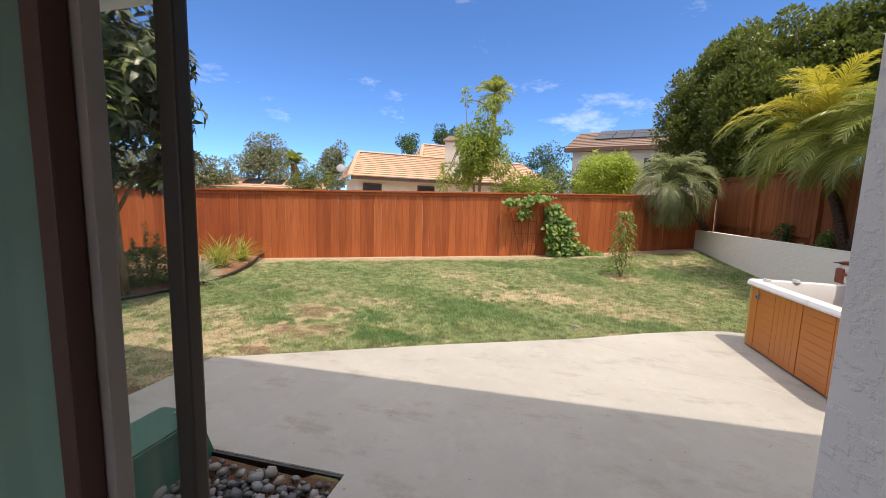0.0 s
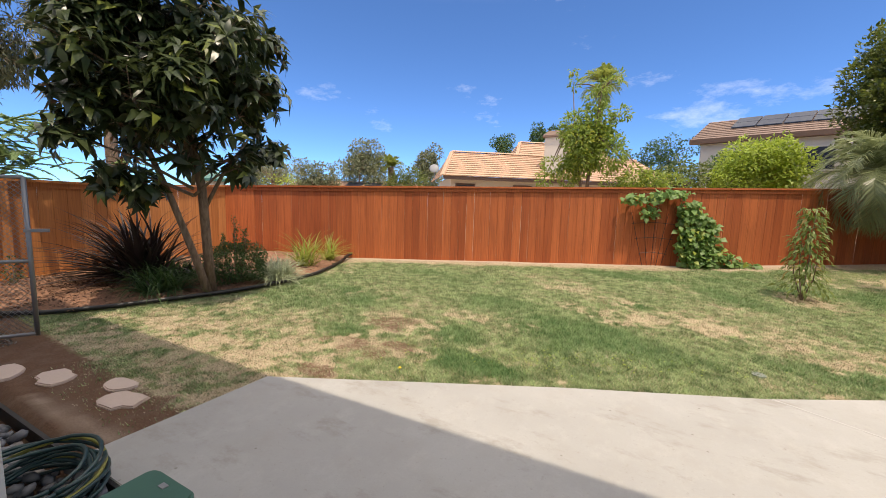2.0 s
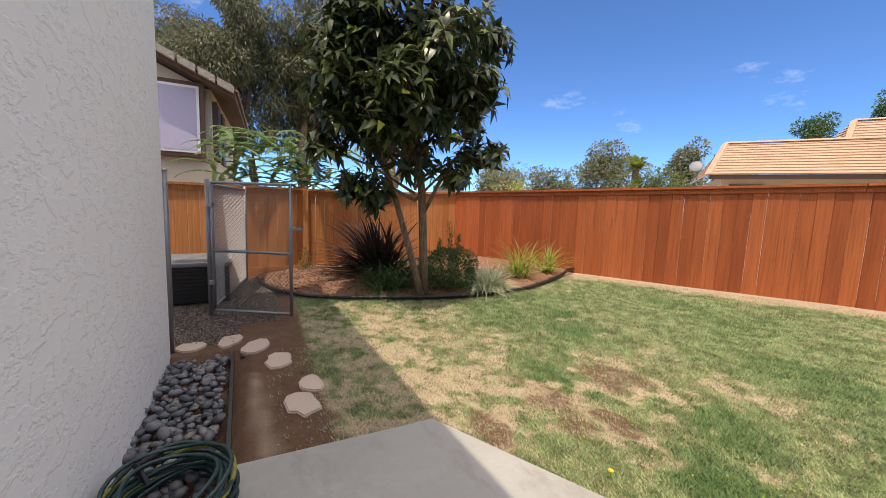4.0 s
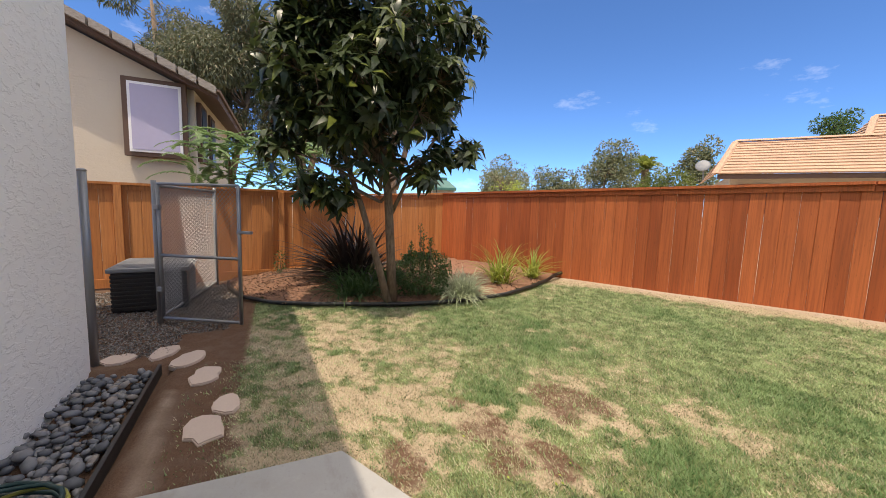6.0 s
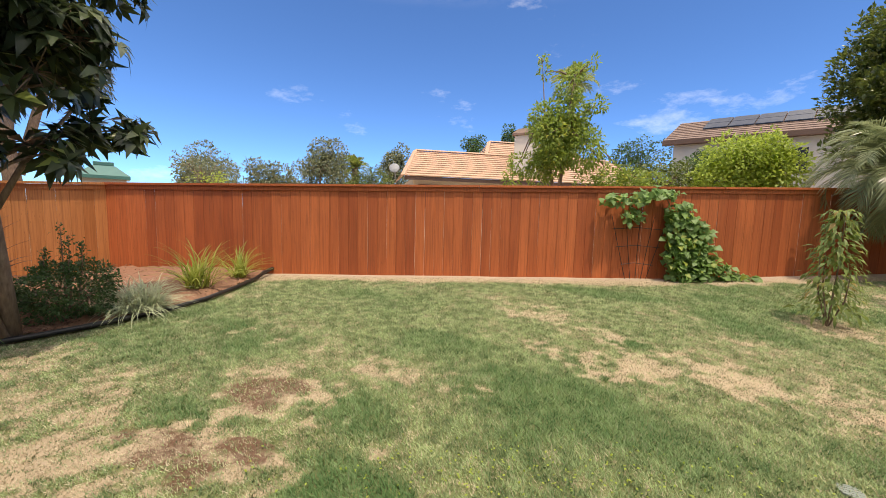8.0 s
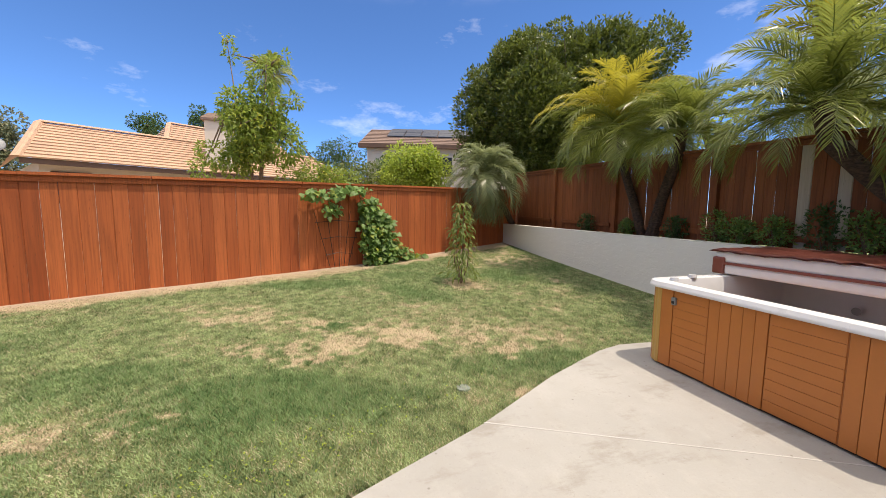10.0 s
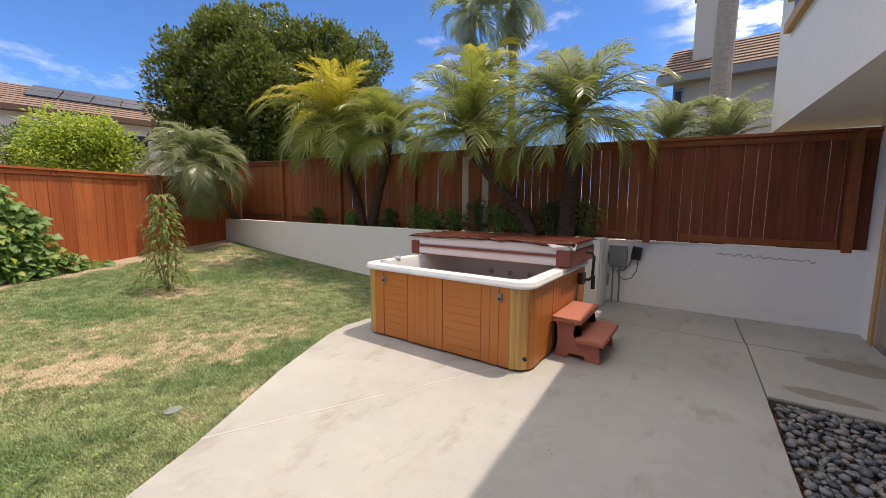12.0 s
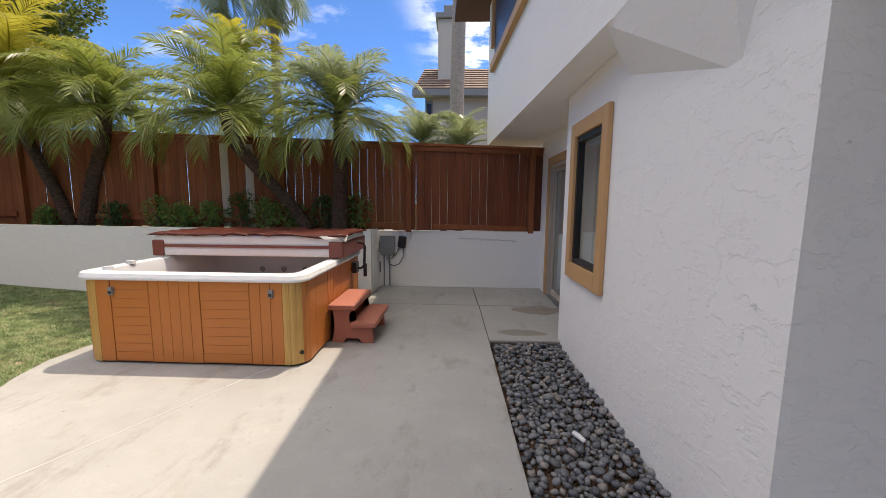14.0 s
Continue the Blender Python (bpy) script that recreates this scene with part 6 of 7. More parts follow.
M_CREAM = plain("cream_wall_paint", (0.62, 0.56, 0.48), 0.85, var=0.06, scale=1.5)
M_FASCIA = plain("brown_fascia", (0.11, 0.062, 0.042), 0.7)
M_OFFWHITE = plain("off_white_wall", (0.50, 0.47, 0.42), 0.85, var=0.05, scale=1.5)

hb = thing("tiled_house", "single-storey house with tan tile hip roof and chimney", "house")
HD, HN = Vector((0.8, 0.6, 0)), Vector((-0.6, 0.8, 0))       # along its eave and away from the yard
E_L, R_L = Vector((-8.2, 17.1, 3.06)), Vector((-9.14, 19.76, 4.55))
W_L = E_L + HD * 0.5 + HN * 0.7
part("wall", prism([tuple((W_L + HD * a + HN * b_).xy) for a, b_ in ((0, 0), (11.5, 0), (11.5, 4.6), (0, 4.6))], -0.1, 3.04), M_CREAM, hb)
roof_plane(hb, E_L, E_L + HD * 12.6, R_L, R_L + HD * 11.0, 12, M_TILE_N)
roof_plane(hb, E_L + HN * 5.3, E_L, R_L + HN * 0.1, R_L, 11, M_TILE_N)
U_L, V_L = Vector((-6.5, 23.0, 4.62)), Vector((-6.9, 24.6, 5.70))
roof_plane(hb, U_L, U_L + HD * 6.2, V_L, V_L + HD * 5.2, 8, M_TILE_N)
roof_plane(hb, U_L + HN * 2.8, U_L, V_L + HN * 0.1, V_L, 8, M_TILE_N)
for q0, q1 in ((E_L, R_L), (R_L, R_L + HD * 11.0), (U_L, V_L), (V_L, V_L + HD * 5.2)):
    k = max(4, int((q1 - q0).length / 0.4))
    for i in range(k):
        a, b_ = q0.lerp(q1, (i + 0.03) / k), q0.lerp(q1, (i + 0.97) / k)
        part("ridge_tile", hull([tuple(q + Vector((dx, dy, dz))) for q in (a, b_) for dx, dy, dz in ((-0.1, -0.1, 0.02), (0.1, 0.1, 0.02), (0, 0, 0.11), (0.1, -0.1, 0.03))]), M_TILE_N, hb)
part("fascia", hull([tuple(E_L + HD * a + HN * b_ + Vector((0, 0, z))) for a in (0.05, 12.5) for b_ in (0.05, 0.13) for z in (-0.16, 0.0)]), M_FASCIA, hb)
for a in (0.25, 3.25):
    m_w = Matrix.Translation((W_L.x + HD.x * a, W_L.y + HD.y * a, 0)) @ Matrix.Rotation(math.atan2(0.6, 0.8), 4, "Z")
    w_ = part("window", box(0, 1.0, -0.05, 0.02, 1.7, 2.75, 0.01, m_w), M_FASCIA, hb)
    part("pane", box(0.07, 0.93, -0.06, -0.052, 1.77, 2.68, 0, m_w), M_SOLAR, w_)
chm = part("chimney", box(-4.4, -3.45, 21.0, 21.9, 2.8, 5.27, 0.02), M_CREAM, hb, "cream stucco chimney")
part("chimney_cap", hull([(x, y, 5.272) for x in (-4.5, -3.35) for y in (20.9, 22.0)] + [(x, y, 5.36) for x in (-4.5, -3.35) for y in (20.9, 22.0)] + [(x, y, 5.60) for x in (-4.25, -3.6) for y in (21.1, 21.8)]), M_TILE_D, chm, "brown flared chimney cap")
dish = part("satellite_dish", tube([(-8.75, 17.3, 2.9), (-8.75, 17.25, 3.35)], 0.025), M_GREY, hb)
bm = bmesh.new()
bmesh.ops.create_uvsphere(bm, u_segments=16, v_segments=8, radius=0.24, matrix=Matrix.Translation((-8.72, 17.15, 3.4)) @ Matrix.Rotation(radians(60), 4, "X") @ Matrix.Rotation(radians(25), 4, "Y") @ Matrix.Diagonal((1, 1, 0.18, 1)))
part("reflector", bm, M_GREY, dish, "white dish reflector", True)

hs2 = thing("solar_house", "two-storey house with solar panels on a brown roof", "house")
part("wall", prism([(2.9, 28.1), (12.5, 26.1), (13.9, 32.5), (4.2, 34.5)], -0.1, 5.85), M_OFFWHITE, hs2)
roof_plane(hs2, (2.35, 27.9, 5.85), (13.0, 25.6, 5.85), (3.5, 30.9, 7.40), (13.6, 28.8, 7.45), 10, M_TILE_D)
part("fascia", hull([(2.3, 27.8, 5.62), (13.0, 25.5, 5.62), (2.3, 27.8, 5.86), (13, 25.5, 5.86), (2.4, 28.2, 5.62), (13.0, 25.9, 5.62)]), M_FASCIA, hs2)
E0, E1, R0 = Vector((2.35, 27.9, 5.85)), Vector((13.0, 25.6, 5.85)), Vector((3.5, 30.9, 7.40))
for i in range(7):
    for j in range(2):
        u0, v0 = 0.14 + 0.105 * i, 0.42 + 0.27 * j
        ps = [E0 + (E1 - E0) * u + (R0 - E0) * v + Vector((0, 0, h_)) for u, v in ((u0, v0), (u0 + 0.1, v0), (u0, v0 + 0.255), (u0 + 0.1, v0 + 0.255)) for h_ in (0.09, 0.14)]
        part("solar_panel", hull([tuple(q) for q in ps]), M_SOLAR, hs2, "dark blue solar panel")
for x in (4.2, 7.2):
    yb_ = 28.1 - (x - 2.9) * 0.2083
    w_ = part("window", box(-0.06, 1.3, -0.06, 0.02, 3.9, 5.2, 0, Matrix.Translation((x, yb_, 0)) @ Matrix.Rotation(-0.205, 4, "Z")), M_OFFWHITE, hs2)
    part("pane", box(0.04, 1.2, -0.075, -0.062, 4.0, 5.1, 0, Matrix.Translation((x, yb_, 0)) @ Matrix.Rotation(-0.205, 4, "Z")), M_SOLAR, w_)

hl = thing("gable_house", "cream stucco neighbour house with brown eaves and an upstairs window", "house")
part("wall", prism([(-11.1, -9.0), (-11.25, 1.05), (-16.5, 1.2), (-16.5, -9.0)], -0.1, 4.25), M_STUCCO_TAN, hl)
part("gable_wall", hull([(-11.1, -9.0, 4.2), (-11.24, 1.04, 4.2), (-11.1, -4.6, 6.75), (-11.6, -9, 4.2), (-11.6, 1.04, 4.2), (-11.6, -4.6, 6.75)]), M_STUCCO_TAN, hl)
EV0, EV1, RG0, RG1 = Vector((-10.72, 1.62, 4.12)), Vector((-17.0, 1.7, 4.12)), Vector((-10.72, -4.6, 6.95)), Vector((-17.0, -4.6, 6.95))
part("roof_board", hull([tuple(q + Vector((0, 0, h_))) for q in (EV0, EV1, RG0, RG1) for h_ in (-0.14, 0.0)]), M_FASCIA, hl, "dark brown eave boards")
roof_plane(hl, EV0 + Vector((0.05, 0.05, 0.02)), EV1 + Vector((0, 0.05, 0.02)), RG0 + Vector((0.05, 0, 0.02)), RG1 + Vector((0, 0, 0.02)), 18, M_TILE_D)
for i in range(16):
    a, b_ = EV0.lerp(RG0, i / 16 + 0.004), EV0.lerp(RG0, (i + 1) / 16 - 0.004)
    part("verge_tile", hull([tuple(q + Vector((dx, 0, dz))) for q in (a, b_) for dx in (-0.05, 0.16) for dz in (-0.05, 0.12)]), M_BARK_G, hl, "grey verge tile")
w_ = part("window", box(-11.17, -11.02, -0.34, 0.92, 2.52, 4.32, 0.01), M_FASCIA, hl, "brown window surround")
part("window_frame", box(-11.03, -10.995, -0.23, 0.82, 2.62, 4.22, 0.01), M_WHITE, w_, "white window frame")
part("pane", box(-10.998, -10.985, -0.17, 0.76, 2.68, 4.16), M_BLIND, w_, "lilac blind behind glass")
for x in (-12.3, -13.8):
    w_ = part("window", box(x, x + 0.9, 1.02, 1.16, 2.52, 4.0, 0.01), M_FASCIA, hl)
    part("pane", box(x + 0.1, x + 0.8, 1.155, 1.175, 2.62, 3.9), M_SOLAR, w_)

hr = thing("chimney_house", "pale stucco house with brown tile roof and a tall chimney", "house")
part("wall", prism([(15.6, -6.0), (15.5, 3.75), (22.0, 3.9), (22.0, -6.0)], -0.1, 5.75), M_OFFWHITE, hr)
roof_plane(hr, (15.2, -6.0, 5.75), (15.1, 4.15, 5.75), (17.2, -6.0, 7.15), (17.2, 3.9, 7.15), 9, M_TILE_D)
part("fascia", box(15.05, 15.4, -6.0, 4.2, 5.5, 5.74, 0.01), M_GREY, hr)
ch2 = part("chimney", box(16.0, 17.0, 2.45, 3.3, 5.5, 8.6, 0.02), M_OFFWHITE, hr, "tall pale chimney")
part("chimney_cap", box(15.9, 17.1, 2.35, 3.4, 8.6, 8.8, 0.02), M_GREY, ch2)
part("chimney_pot", box(16.2, 16.8, 2.6, 3.1, 8.8, 9.2, 0.04), M_GREY, ch2)
w_ = part("window", box(15.44, 15.62, 3.45, 3.72, 4.4, 5.4, 0.01), M_GREY, hr)
part("pane", box(15.43, 15.438, 3.5, 3.68, 4.5, 5.3), M_SOLAR, w_)

tk = thing("green_roof_shed", "small structure with a green metal roof beyond the fence", "shed", (-11.5, 7.95, 0), 67)
part("wall", box(-0.42, 0.42, -0.4, 0.4, 0, 2.12), M_OFFWHITE, tk)
part("roof", hull([(x, y, 2.12) for x in (-0.5, 0.5) for y in (-0.5, 0.5)] + [(x, y, 2.2) for x in (-0.5, 0.5) for y in (-0.5, 0.5)] + [(x, y, 2.45) for x in (-0.22, 0.22) for y in (-0.22, 0.22)]), M_TEAL, tk, "green metal roof")
part("roof_cap", box(-0.2, 0.2, -0.2, 0.2, 2.45, 2.55, 0.02), M_TEAL, tk)
hf = thing("far_house", "distant tiled house with solar panels", "house")
part("wall", prism([(-24.0, 21.0), (-15.5, 26.0), (-18.0, 31.0), (-27.0, 26.0)], -0.1, 2.7), M_CREAM, hf)
roof_plane(hf, (-24.3, 20.4, 2.6), (-15.0, 25.8, 2.6), (-26.0, 23.6, 3.5), (-16.8, 29.0, 3.5), 7, M_TILE_N)
for u0 in (0.42, 0.56, 0.70):
    a, b_, c_ = Vector((-24.3, 20.4, 2.6)), Vector((-15.0, 25.8, 2.6)), Vector((-26.0, 23.6, 3.5))
    part("solar_panel", hull([tuple(a + (b_ - a) * u + (c_ - a) * v + Vector((0, 0, h_))) for u in (u0, u0 + 0.12) for v in (0.3, 0.75) for h_ in (0.06, 0.1)]), M_SOLAR, hf, "dark solar panel")

# ---------------------------------------------------------------- background trees
def trunk_to(x, y, z, r=0.2, lean=(0, 0), z0=-0.1):
    return ([(x, y, z0), (x + lean[0] * 0.5, y + lean[1] * 0.5, z * 0.5), (x + lean[0], y + lean[1], z)], [r, r * 0.75, r * 0.4])


tree("ficus_tree", "large dense dark green ficus tree behind the fence", blob_clumps((9.0, 15.1, 4.7), (3.0, 2.6, 2.3), 50, 0.7, 1.25, 21, 0.55) + [(6.4, 15.6, 4.2, 1.0), (6.2, 15.9, 5.4, 0.9), (7.2, 15.2, 3.2, 1.2), (10.6, 13.2, 4.6, 1.3), (10.2, 13.4, 6.2, 1.2), (8.9, 14.6, 6.9, 0.9), (8.3, 14.8, 6.2, 1.1), (8.0, 15.0, 5.2, 1.2), (8.8, 14.4, 5.4, 1.2), (9.8, 13.9, 7.2, 0.8), (7.0, 15.4, 6.4, 0.8), (6.5, 15.6, 6.0, 0.8), (10.9, 13.0, 6.9, 0.8), (5.9, 16.3, 4.6, 0.8), (5.8, 16.4, 5.4, 0.7), (6.1, 16.1, 6.2, 0.7), (6.0, 16.2, 3.6, 0.8), (6.9, 15.8, 6.9, 0.7), (7.6, 15.4, 7.2, 0.8)] + blob_clumps((8.7, 15.0, 5.2), (3.3, 2.7, 2.7), 90, 0.25, 0.42, 22, 0.92), 2000, 0.15, M_FICUS,
     [trunk_to(9.2, 15.2, 4.0, 0.3), trunk_to(8.4, 15.4, 3.6, 0.2, (-0.6, 0.2))], M_BARK, -0.7, 3, wide=0.45)
tree("citrus_tree", "tall airy yellow-green tree behind the back fence", blob_clumps((-1.25, 14.35, 3.7), (0.95, 0.8, 1.1), 30, 0.28, 0.48, 31, 0.3) + [(-1.75, 14.2, 5.6, 0.16), (-1.85, 14.25, 6.0, 0.14), (-0.5, 14.4, 5.75, 0.16), (-0.95, 14.4, 5.5, 0.24), (-1.1, 14.3, 5.1, 0.34), (-0.3, 14.4, 4.6, 0.25), (-2.3, 14.1, 3.0, 0.35), (-2.5, 14.0, 2.6, 0.3), (0.2, 14.5, 2.6, 0.45), (0.7, 14.6, 2.5, 0.4), (-1.8, 14.2, 2.7, 0.4)], 1750, 0.14, M_LEMON,
     [([(-1.2, 14.4, -0.1), (-1.2, 14.38, 2.2), (-1.1, 14.35, 4.0), (-0.95, 14.4, 5.4)], [0.08, 0.06, 0.04, 0.012]), ([(-1.25, 14.4, -0.1), (-1.4, 14.3, 2.5), (-1.7, 14.25, 4.4), (-1.85, 14.25, 5.9)], [0.06, 0.045, 0.02, 0.008])], M_BARK, 0.3, 5, wide=0.42)
tree("bright_shrub", "bright lime-green rounded shrub behind the fence", blob_clumps((3.45, 16.1, 2.95), (1.15, 0.9, 0.8), 26, 0.38, 0.6, 41, 0.4), 1300, 0.13, M_LIME, [trunk_to(3.5, 16.1, 2.6, 0.08)], M_BARK, 0.1, 6, "shrub", 0.5)
tree("green_shrub", "loose green shrubs behind the fence", blob_clumps((1.4, 16.3, 2.7), (1.2, 0.8, 0.6), 20, 0.3, 0.55, 42, 0.4), 1000, 0.11, M_FICUS, [trunk_to(1.4, 16.3, 2.2, 0.08)], M_BARK, 0.1, 7, "shrub", 0.5)
tree("yellow_green_shrub", "yellow-green hedge along the fence", blob_clumps((0.4, 14.9, 2.3), (1.3, 0.5, 0.4), 12, 0.3, 0.42, 43, 0.3), 1100, 0.11, M_LEMON, [trunk_to(0.4, 14.9, 1.9, 0.07)], M_BARK, 0.1, 8, "shrub", 0.45)
tree("grey_green_shrub", "sparse grey-green shrub beyond the corner", blob_clumps((-13.0, 11.4, 2.6), (1.1, 1.0, 0.8), 18, 0.26, 0.45, 44, 0.3), 800, 0.10, M_OLIVE, [trunk_to(-13.0, 11.4, 2.2, 0.07)], M_BARK, 0.1, 9, "shrub", 0.4)
tree("bright_shrub", "lime-green bush beyond the fence corner", blob_clumps((-11.9, 11.0, 2.2), (0.5, 0.5, 0.4), 8, 0.25, 0.35, 45, 0.3), 500, 0.10, M_LIME, [trunk_to(-11.9, 11.0, 1.9, 0.05)], M_BARK, 0.1, 10, "shrub", 0.45)
FAR = [("a", -25.0, 18.6, 3.6, 2.2, 1.6), ("b", -21.0, 25.5, 4.6, 2.0, 1.9), ("c", -24.5, 31.0, 5.0, 2.4, 2.2), ("d", -17.2, 30.0, 4.9, 1.8, 1.9), ("g", -22.8, 22.0, 3.3, 1.8, 1.2), ("h", -13.5, 29.0, 3.6, 1.5, 1.4)]
for k, (_, x, y, z, r, h_) in enumerate(FAR):
    tree("distant_tree", "distant grey-green tree above the fence", blob_clumps((x, y, z), (r, r, h_), 13, 0.6, 1.0, 70 + k, 0.3), 520, 0.22, M_OLIVE, [trunk_to(x, y, z, 0.15)], M_BARK, 0.1, 20 + k, wide=0.5, group="distant trees")
tree("round_shrub", "round dark green bush by the tiled house", blob_clumps((-14.3, 22.5, 2.8), (1.4, 1.2, 0.9), 10, 0.6, 0.9, 83, 0.4), 700, 0.15, M_FICUS, [trunk_to(-14.3, 22.5, 2.2, 0.1)], M_BARK, 0.1, 30, "shrub", 0.5)
for k, (x, y, z) in enumerate(((-14.5, 42.0, 8.6), (-10.6, 43.0, 10.0))):
    tree("distant_pine", "distant umbrella-shaped pine above the roof", blob_clumps((x, y, z), (1.6, 1.6, 0.8), 10, 0.5, 0.9, 90 + k, 0.3), 500, 0.22, M_SHRUB, [trunk_to(x, y, z, 0.15)], M_BARK, 0.0, 35 + k, wide=0.5, group="distant pines")
for k, (x, y, z, r) in enumerate(((1.5, 36.0, 5.6, 2.2), (-1.5, 35.0, 4.8, 2.2), (4.0, 24.5, 3.6, 1.6))):
    tree("distant_tree", "distant dark tree between the houses", blob_clumps((x, y, z), (r, r, r * 0.8), 12, 0.6, 1.0, 95 + k, 0.3), 450, 0.2, M_SHRUB, [trunk_to(x, y, z, 0.15)], M_BARK, 0.1, 40 + k, wide=0.5, group="distant trees")
for k, (x, y, z, rx, rz, n) in enumerate(((-21.5, 0.8, 7.6, 2.5, 4.4, 52), (-22.0, 4.4, 8.2, 2.5, 4.5, 52), (-20.5, 9.0, 8.0, 2.5, 3.4, 30), (-23.5, -2.6, 8.2, 2.4, 3.8, 26))):
    tree("eucalyptus_tree", "tall eucalyptus with hanging grey-green leaves", blob_clumps((x, y, z), (rx, rx, rz), n, 0.55, 1.0, 110 + k, 0.2), 1250, 0.26, M_EUCA,
         [([(x, y, -0.1), (x + 0.2, y - 0.3, 4.0), (x - 0.1, y + 0.2, 8.0), (x, y, 11.5)], [0.3, 0.24, 0.16, 0.05]), ([(x + 0.1, y, 2.5), (x + 0.5, y + 0.8, 6.0), (x + 0.7, y + 1.2, 9.0)], [0.18, 0.13, 0.05])], M_BARK, 0.9, 50 + k, wide=0.2, group="eucalyptus trees")
# feathery acacia behind the gate
ac = thing("feathery_tree", "feathery pale green tree beyond the cedar fence", "tree", (-8.75, 2.0, 0))
bm = bmesh.new()
add_tube(bm, [(0, 0, -0.1), (0.1, 0.1, 1.6), (0.0, 0.0, 2.6)], [0.06, 0.05, 0.02], 7)
part("trunk", bm, M_BARK, ac)
fm = frond_mesh("feather_leaf", 25, 0.80, 0.11, M_ACACIA, 30, 60, 5, 0.04, 0.25)
for i in range(170):
    ob = part("feather_leaf", fm, None, ac)
    ob.matrix_basis = Matrix.Translation((rnd.uniform(0.7, 1.1), rnd.uniform(0.3, 2.4), rnd.uniform(2.1, 2.7)) if i % 12 == 0 else (rnd.uniform(-0.9, 0.5), rnd.uniform(-0.8, 1.7), rnd.uniform(1.75, 2.85))) @ Matrix.Rotation(rnd.uniform(0, 6.28), 4, "Z") @ Matrix.Rotation(radians(rnd.uniform(-15, 25)), 4, "Y")
palm("fan_palm", "tall slim palm far behind the houses", [(-3.3, 32.1, -0.1), (-3.3, 32.1, 6.0), (-3.25, 32.1, 11.0)], [0.3, 0.22, 0.18], 22, 1.5, 0.7, [M_FROND], 11, M_BARK, 14, 0.14, -60, False, bend=70)
palm("fan_palm", "shaggy palm among the distant trees", [(-19.6, 28.0, -0.1), (-19.6, 28.0, 4.9)], [0.3, 0.25], 22, 1.2, 0.6, [M_FROND], 12, M_BARK, 14, 0.12, -70, False, bend=70)
palm("queen_palm", "tall queen palm behind the side fence", [(11.0, 8.75, -0.1), (11.0, 8.75, 4.0), (11.05, 8.75, 7.4)], [0.14, 0.12, 0.11], 20, 1.35, 0.42, [M_FROND_G], 13, M_BARK_G, 26, 0.06, -50, False, bend=130)
palm("queen_palm", "tall dense queen palm behind the side fence", [(11.7, 7.7, -0.1), (11.7, 7.7, 4.0), (11.7, 7.7, 7.6)], [0.14, 0.12, 0.11], 24, 1.4, 0.42, [M_FROND_G], 14, M_BARK_G, 26, 0.06, -50, False, bend=140)
palm("queen_palm", "browning queen palm behind the side fence", [(10.6, 8.3, -0.1), (10.6, 8.3, 3.0), (10.6, 8.2, 5.0)], [0.16, 0.14, 0.12], 26, 1.9, 0.45, [M_FROND, M_FROND_Y], 15, M_BARK_G, 26, 0.06, -50, False, bend=120)
palm("royal_palm", "palm with a thick smooth grey trunk", [(12.8, 2.55, -0.1), (12.8, 2.52, 5.0), (12.85, 2.45, 10.5)], [0.24, 0.22, 0.19], 22, 2.6, 0.5, [M_FROND_G], 16, M_BARK_G, 28, 0.06, -50, False, bend=150)
for k, (x, y, z) in enumerate(((9.3, 2.4, 2.75), (9.4, 3.3, 2.85), (9.2, 7.2, 3.2))):
    palm("feather_palm", "feather palm crown rising behind the side fence", [(x, y, -0.1), (x, y, z)], [0.1, 0.09], 26, 1.2, 0.30, [M_FROND_G], 30 + k, low=-20)
tree("green_shrub", "loose green tree behind the side fence", blob_clumps((9.6, 10.0, 3.6), (1.2, 1.3, 0.8), 16, 0.35, 0.6, 121, 0.4), 420, 0.12, M_LIME, [trunk_to(9.6, 10.0, 3.0, 0.09)], M_BARK, 0.1, 60, "tree", 0.45)

# ---------------------------------------------------------------- lawn
NB = 1000000
lx, ly = nrs.uniform(-8.4, 6.6, NB * 3), nrs.uniform(2.2, 14.0, NB * 3)
ln = FN.x * lx + FN.y * ly
near = np.clip(1.25 - np.hypot(lx - 0.4, ly - 2.6) / 9.5, 0.16, 1)
dr, so, pa = cover(lx, ly)
keep = ~inside(lx, ly, PATIO) & ~inside(lx, ly, bed_poly) & (ln < FENCE_N - 0.12) & (lx < lerp(6.80, 5.98, (ly - 3.9) / 10.1) - 0.04)
keep &= (nrs.uniform(size=len(lx)) < near * (1 - 0.95 * so) * (1 - 0.3 * dr) * (1 - 0.9 * np.clip(pa, 0, 1))) & ~((lx < -3.9) & (ly < 2.6))
lx, ly, dr = lx[keep][:NB], ly[keep][:NB], dr[keep][:NB]
nb = len(lx)
lush = lushness(lx, ly) * (dr < 0.4)
hgt = nrs.uniform(0.010, 0.031, nb) * (1 + 0.6 * lush) * (1 - 0.45 * dr)
az = nrs.uniform(0, 6.28, nb)
lean = nrs.uniform(0.2, 1.3, nb) * hgt
wid = nrs.uniform(0.0022, 0.0055, nb) * (1 + 0.05 * np.hypot(lx - 0.4, ly - 2.6))
b0 = np.stack([lx, ly, height(lx, ly) - 0.003], -1)
sd = np.stack([-np.sin(az), np.cos(az), 0 * az], -1) * wid[:, None]
tp = b0 + np.stack([np.cos(az + 0.6) * lean, np.sin(az + 0.6) * lean, hgt], -1)
gv = np.stack([b0 - sd, b0 + sd, tp], 1).reshape(-1, 3)
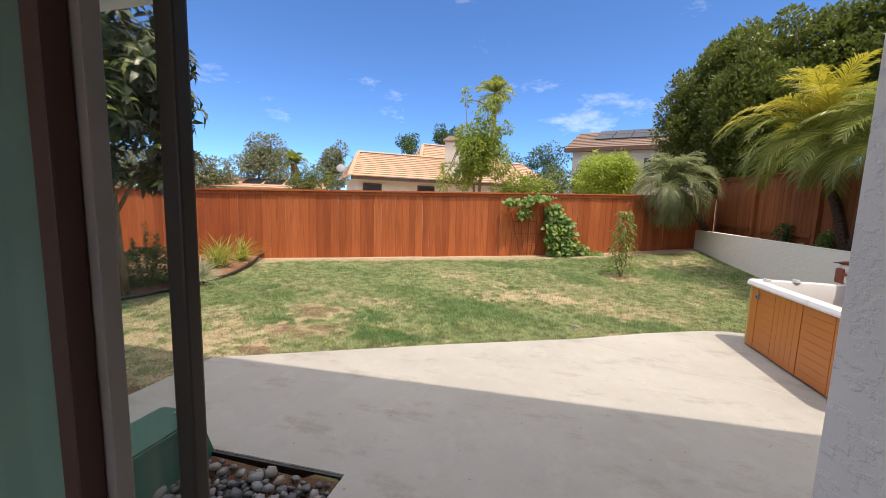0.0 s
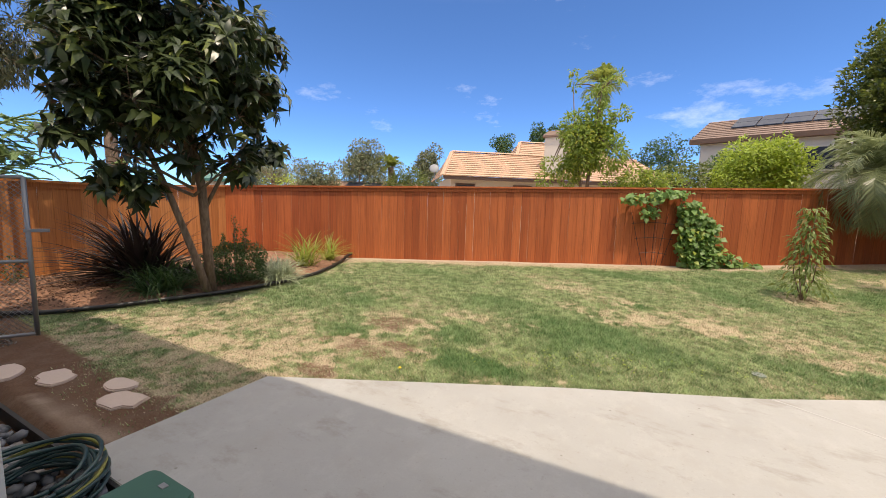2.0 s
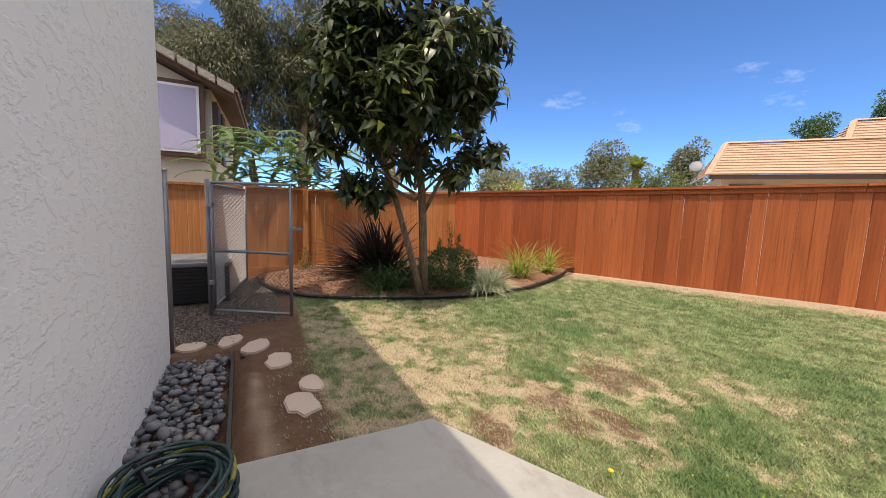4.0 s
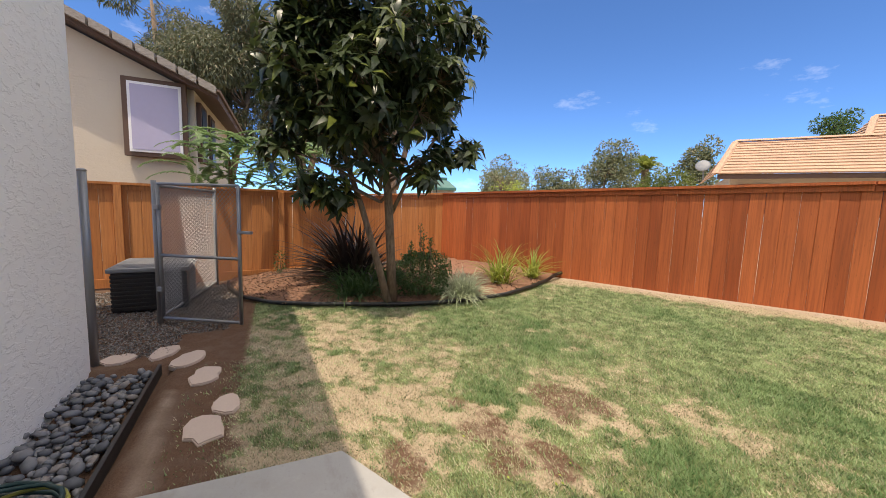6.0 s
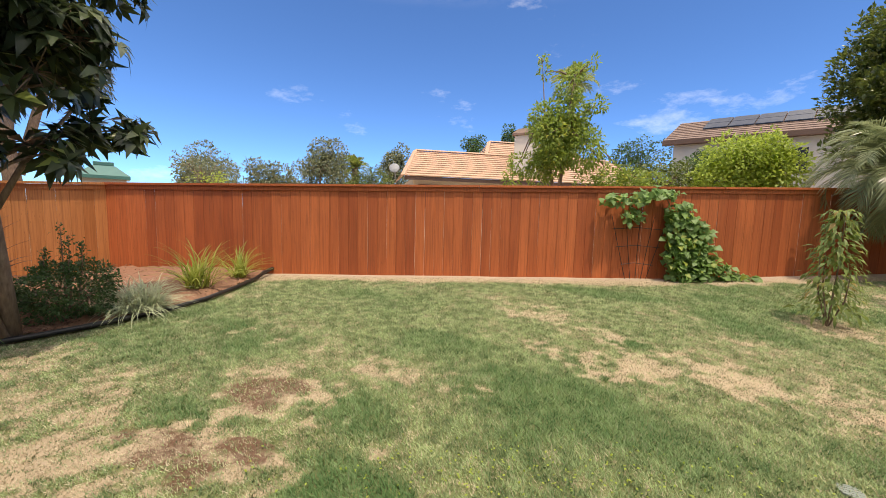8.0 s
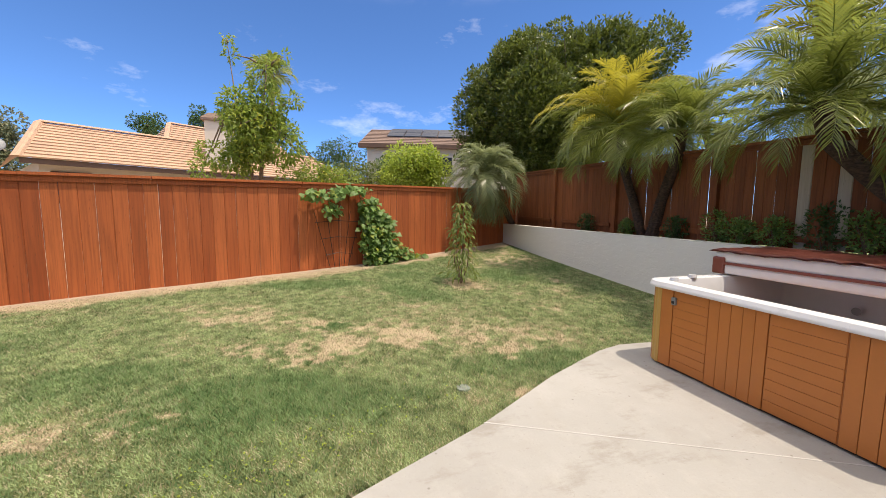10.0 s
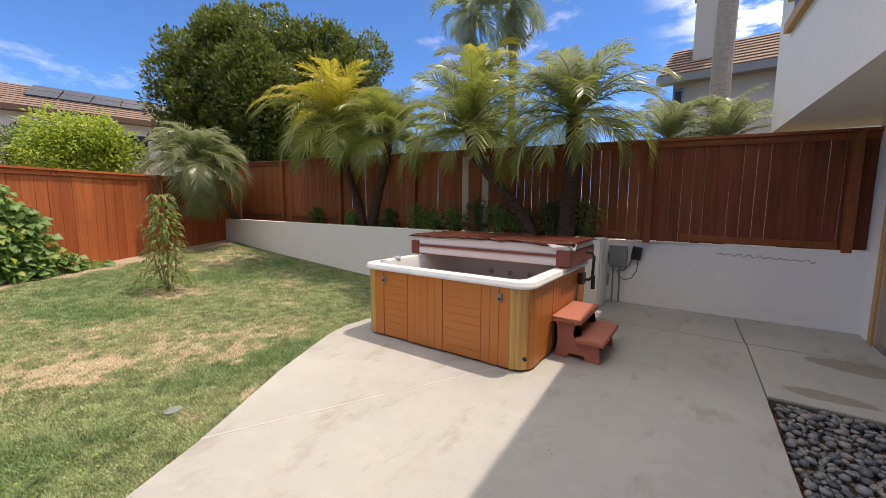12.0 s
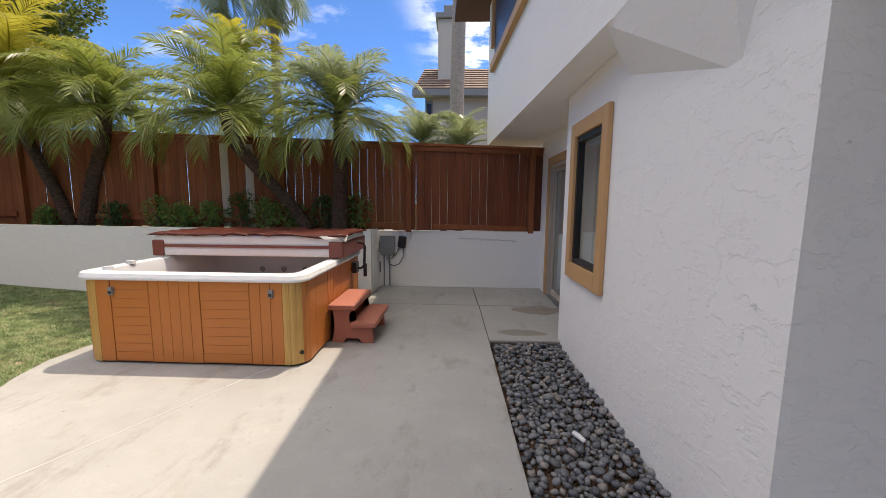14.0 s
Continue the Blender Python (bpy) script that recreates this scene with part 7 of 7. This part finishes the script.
lawn_me = raw_mesh("lawn_grass", gv, np.arange(nb * 3).reshape(-1, 3), M_BLADE)
bc = lawn_me.color_attributes.new("cover", "FLOAT_COLOR", "POINT")
tuft = vnoise(lx * 13, ly * 13, 33)
dryb = np.clip(np.where(nrs.uniform(size=nb) < np.clip(dr * 1.05 + 0.10 + 0.25 * (vnoise(lx * 4, ly * 4, 37) - 0.5), 0.08, 0.90), nrs.uniform(0.6, 1.0, nb), nrs.uniform(0, 0.25, nb)), 0, 1)
cc = np.repeat(np.stack([dryb, np.clip(nrs.uniform(0, 1, nb) * 0.8 + tuft * 1.0 - 0.42, 0, 1), lush * 0.7, np.ones(nb)], -1), 3, axis=0)
bc.data.foreach_set("color", cc.ravel().astype(np.float32))
solid("lawn_grass", lawn_me, None, "short patchy green and straw-coloured lawn grass", "grass", kind="stuff")
# clover-like weed tufts near the patio edge
wp = np.stack([nrs.normal(0.2, 0.7, 260), nrs.normal(5.1, 0.16, 260)], -1)
wp[:, 1] += 0.49 * (wp[:, 0] - 0.2)
wp = wp[~inside(wp[:, 0], wp[:, 1], PATIO)]
wp = np.c_[wp, height(wp[:, 0], wp[:, 1]) + 0.02]
solid("lawn_weeds", leaves("lawn_weeds", wp, sphere_dirs(len(wp)) * (1, 1, 0.3) + (0, 0, 0.3), (0, 0, 1) + nrs.normal(size=(len(wp), 3)) * 0.3, 0.022, 0.014, M_LIME, 0.1, 0.1), None, "low bright green weeds in the lawn", "weeds", kind="stuff")
dan = thing("dandelion", "single yellow dandelion flower at the lawn edge", "flower", (-1.17, 3.95, float(height(np.array([-1.17]), np.array([3.95]))[0])))
part("stem", tube([(0, 0, 0), (0.004, 0, 0.06)], 0.002, 5), M_LIME, dan)
bm = bmesh.new()
bmesh.ops.create_uvsphere(bm, u_segments=10, v_segments=5, radius=0.017, matrix=Matrix.Translation((0.004, 0, 0.065)) @ Matrix.Diagonal((1, 1, 0.5, 1)))
part("flower_head", bm, plain("yellow_petal", (0.75, 0.55, 0.02), 0.6), dan, "yellow flower head")

# ---------------------------------------------------------------- pebbles
def pebble_mesh(seed):
    g = random.Random(seed)
    bm = bmesh.new()
    bmesh.ops.create_icosphere(bm, subdivisions=1, radius=1.0)
    sx, sy, sz = g.uniform(0.85, 1.2), g.uniform(0.65, 0.9), g.uniform(0.45, 0.65)
    for v in bm.verts:
        k = 1 + 0.10 * noise.noise(v.co * 1.3 + Vector((seed, 0, 0)))
        v.co = Vector((v.co.x * sx, v.co.y * sy, v.co.z * sz)) * k
    return bm


bed_l = thing("pebble_strip_left", "strip of rounded grey river pebbles by the house", "pebbles", kind="structure")
bed_r = thing("pebble_strip_right", "strip of rounded grey river pebbles along the wall", "pebbles", kind="structure")
variants = [finish(pebble_mesh(k), "pebble", M_PEBBLE_O, True) for k in range(8)]
shapes = []
for k in range(8):
    me = variants[k]
    vv = np.empty(len(me.vertices) * 3, np.float32)
    me.vertices.foreach_get("co", vv)
    ff = np.empty(len(me.polygons) * 3, np.int32)
    me.polygons.foreach_get("vertices", ff)
    shapes.append((vv.reshape(-1, 3), ff.reshape(-1, 3)))


def scatter(x0, x1, y0, y1, n, r0, r1, zbase, layers):
    out, grid = [], {}
    for _ in range(n):
        x, y, r = rnd.uniform(x0, x1), rnd.uniform(y0, y1), rnd.uniform(r0, r1)
        k = (int(x / 0.05), int(y / 0.05))
        lvl = 0
        near_ = [q for i in (-1, 0, 1) for j in (-1, 0, 1) for q in grid.get((k[0] + i, k[1] + j), ())]
        for q in near_:
            if math.hypot(q[0] - x, q[1] - y) < (q[2] + r) * 0.72:
                lvl = max(lvl, q[3] + 1)
        if lvl > layers:
            continue
        grid.setdefault(k, []).append((x, y, r, lvl))
        out.append((x, y, zbase + r * 0.5 + lvl * r * 0.75, r))
    return out


def place_pebbles(items, parent, near_rule, stuff_label):
    rest_v, rest_f, o, made = [], [], 0, 0
    for x, y, z, r in items:
        k = rnd.randrange(8)
        m_ = Matrix.Translation((x, y, z)) @ Euler((rnd.uniform(-0.5, 0.5), rnd.uniform(-0.5, 0.5), rnd.uniform(0, 6.28))).to_matrix().to_4x4() @ Matrix.Scale(r, 4)
        if near_rule(x, y) and made < 290:
            ob = part("pebble", variants[k], None, parent)
            ob.matrix_basis = m_
            made += 1
        else:
            v, f = shapes[k]
            a = np.array(m_)
            rest_v.append(v @ a[:3, :3].T + a[:3, 3])
            rest_f.append(f + o)
            o += len(v)
    ob = part("pebble_fill", raw_mesh("pebble_fill", np.concatenate(rest_v), np.concatenate(rest_f), M_PEBBLE, True), None, parent, stuff_label)
    tagged(ob, kind="stuff")


place_pebbles([q for q in scatter(-3.9, 0.10, 1.33, 2.07, 13500, 0.022, 0.055, -0.075, 1) if q[1] < 2.055 + 0.047 * min(0.14, q[0]) - (0.03 if q[0] < -2.1 else 0.0)], bed_l, lambda x, y: x > -2.6, "many smaller rounded grey pebbles")
place_pebbles(scatter(2.125, 4.72, 1.31, 2.045, 13500, 0.018, 0.042, -0.072, 1), bed_r, lambda x, y: 2.6 < x < 3.6, "many smaller rounded grey pebbles")
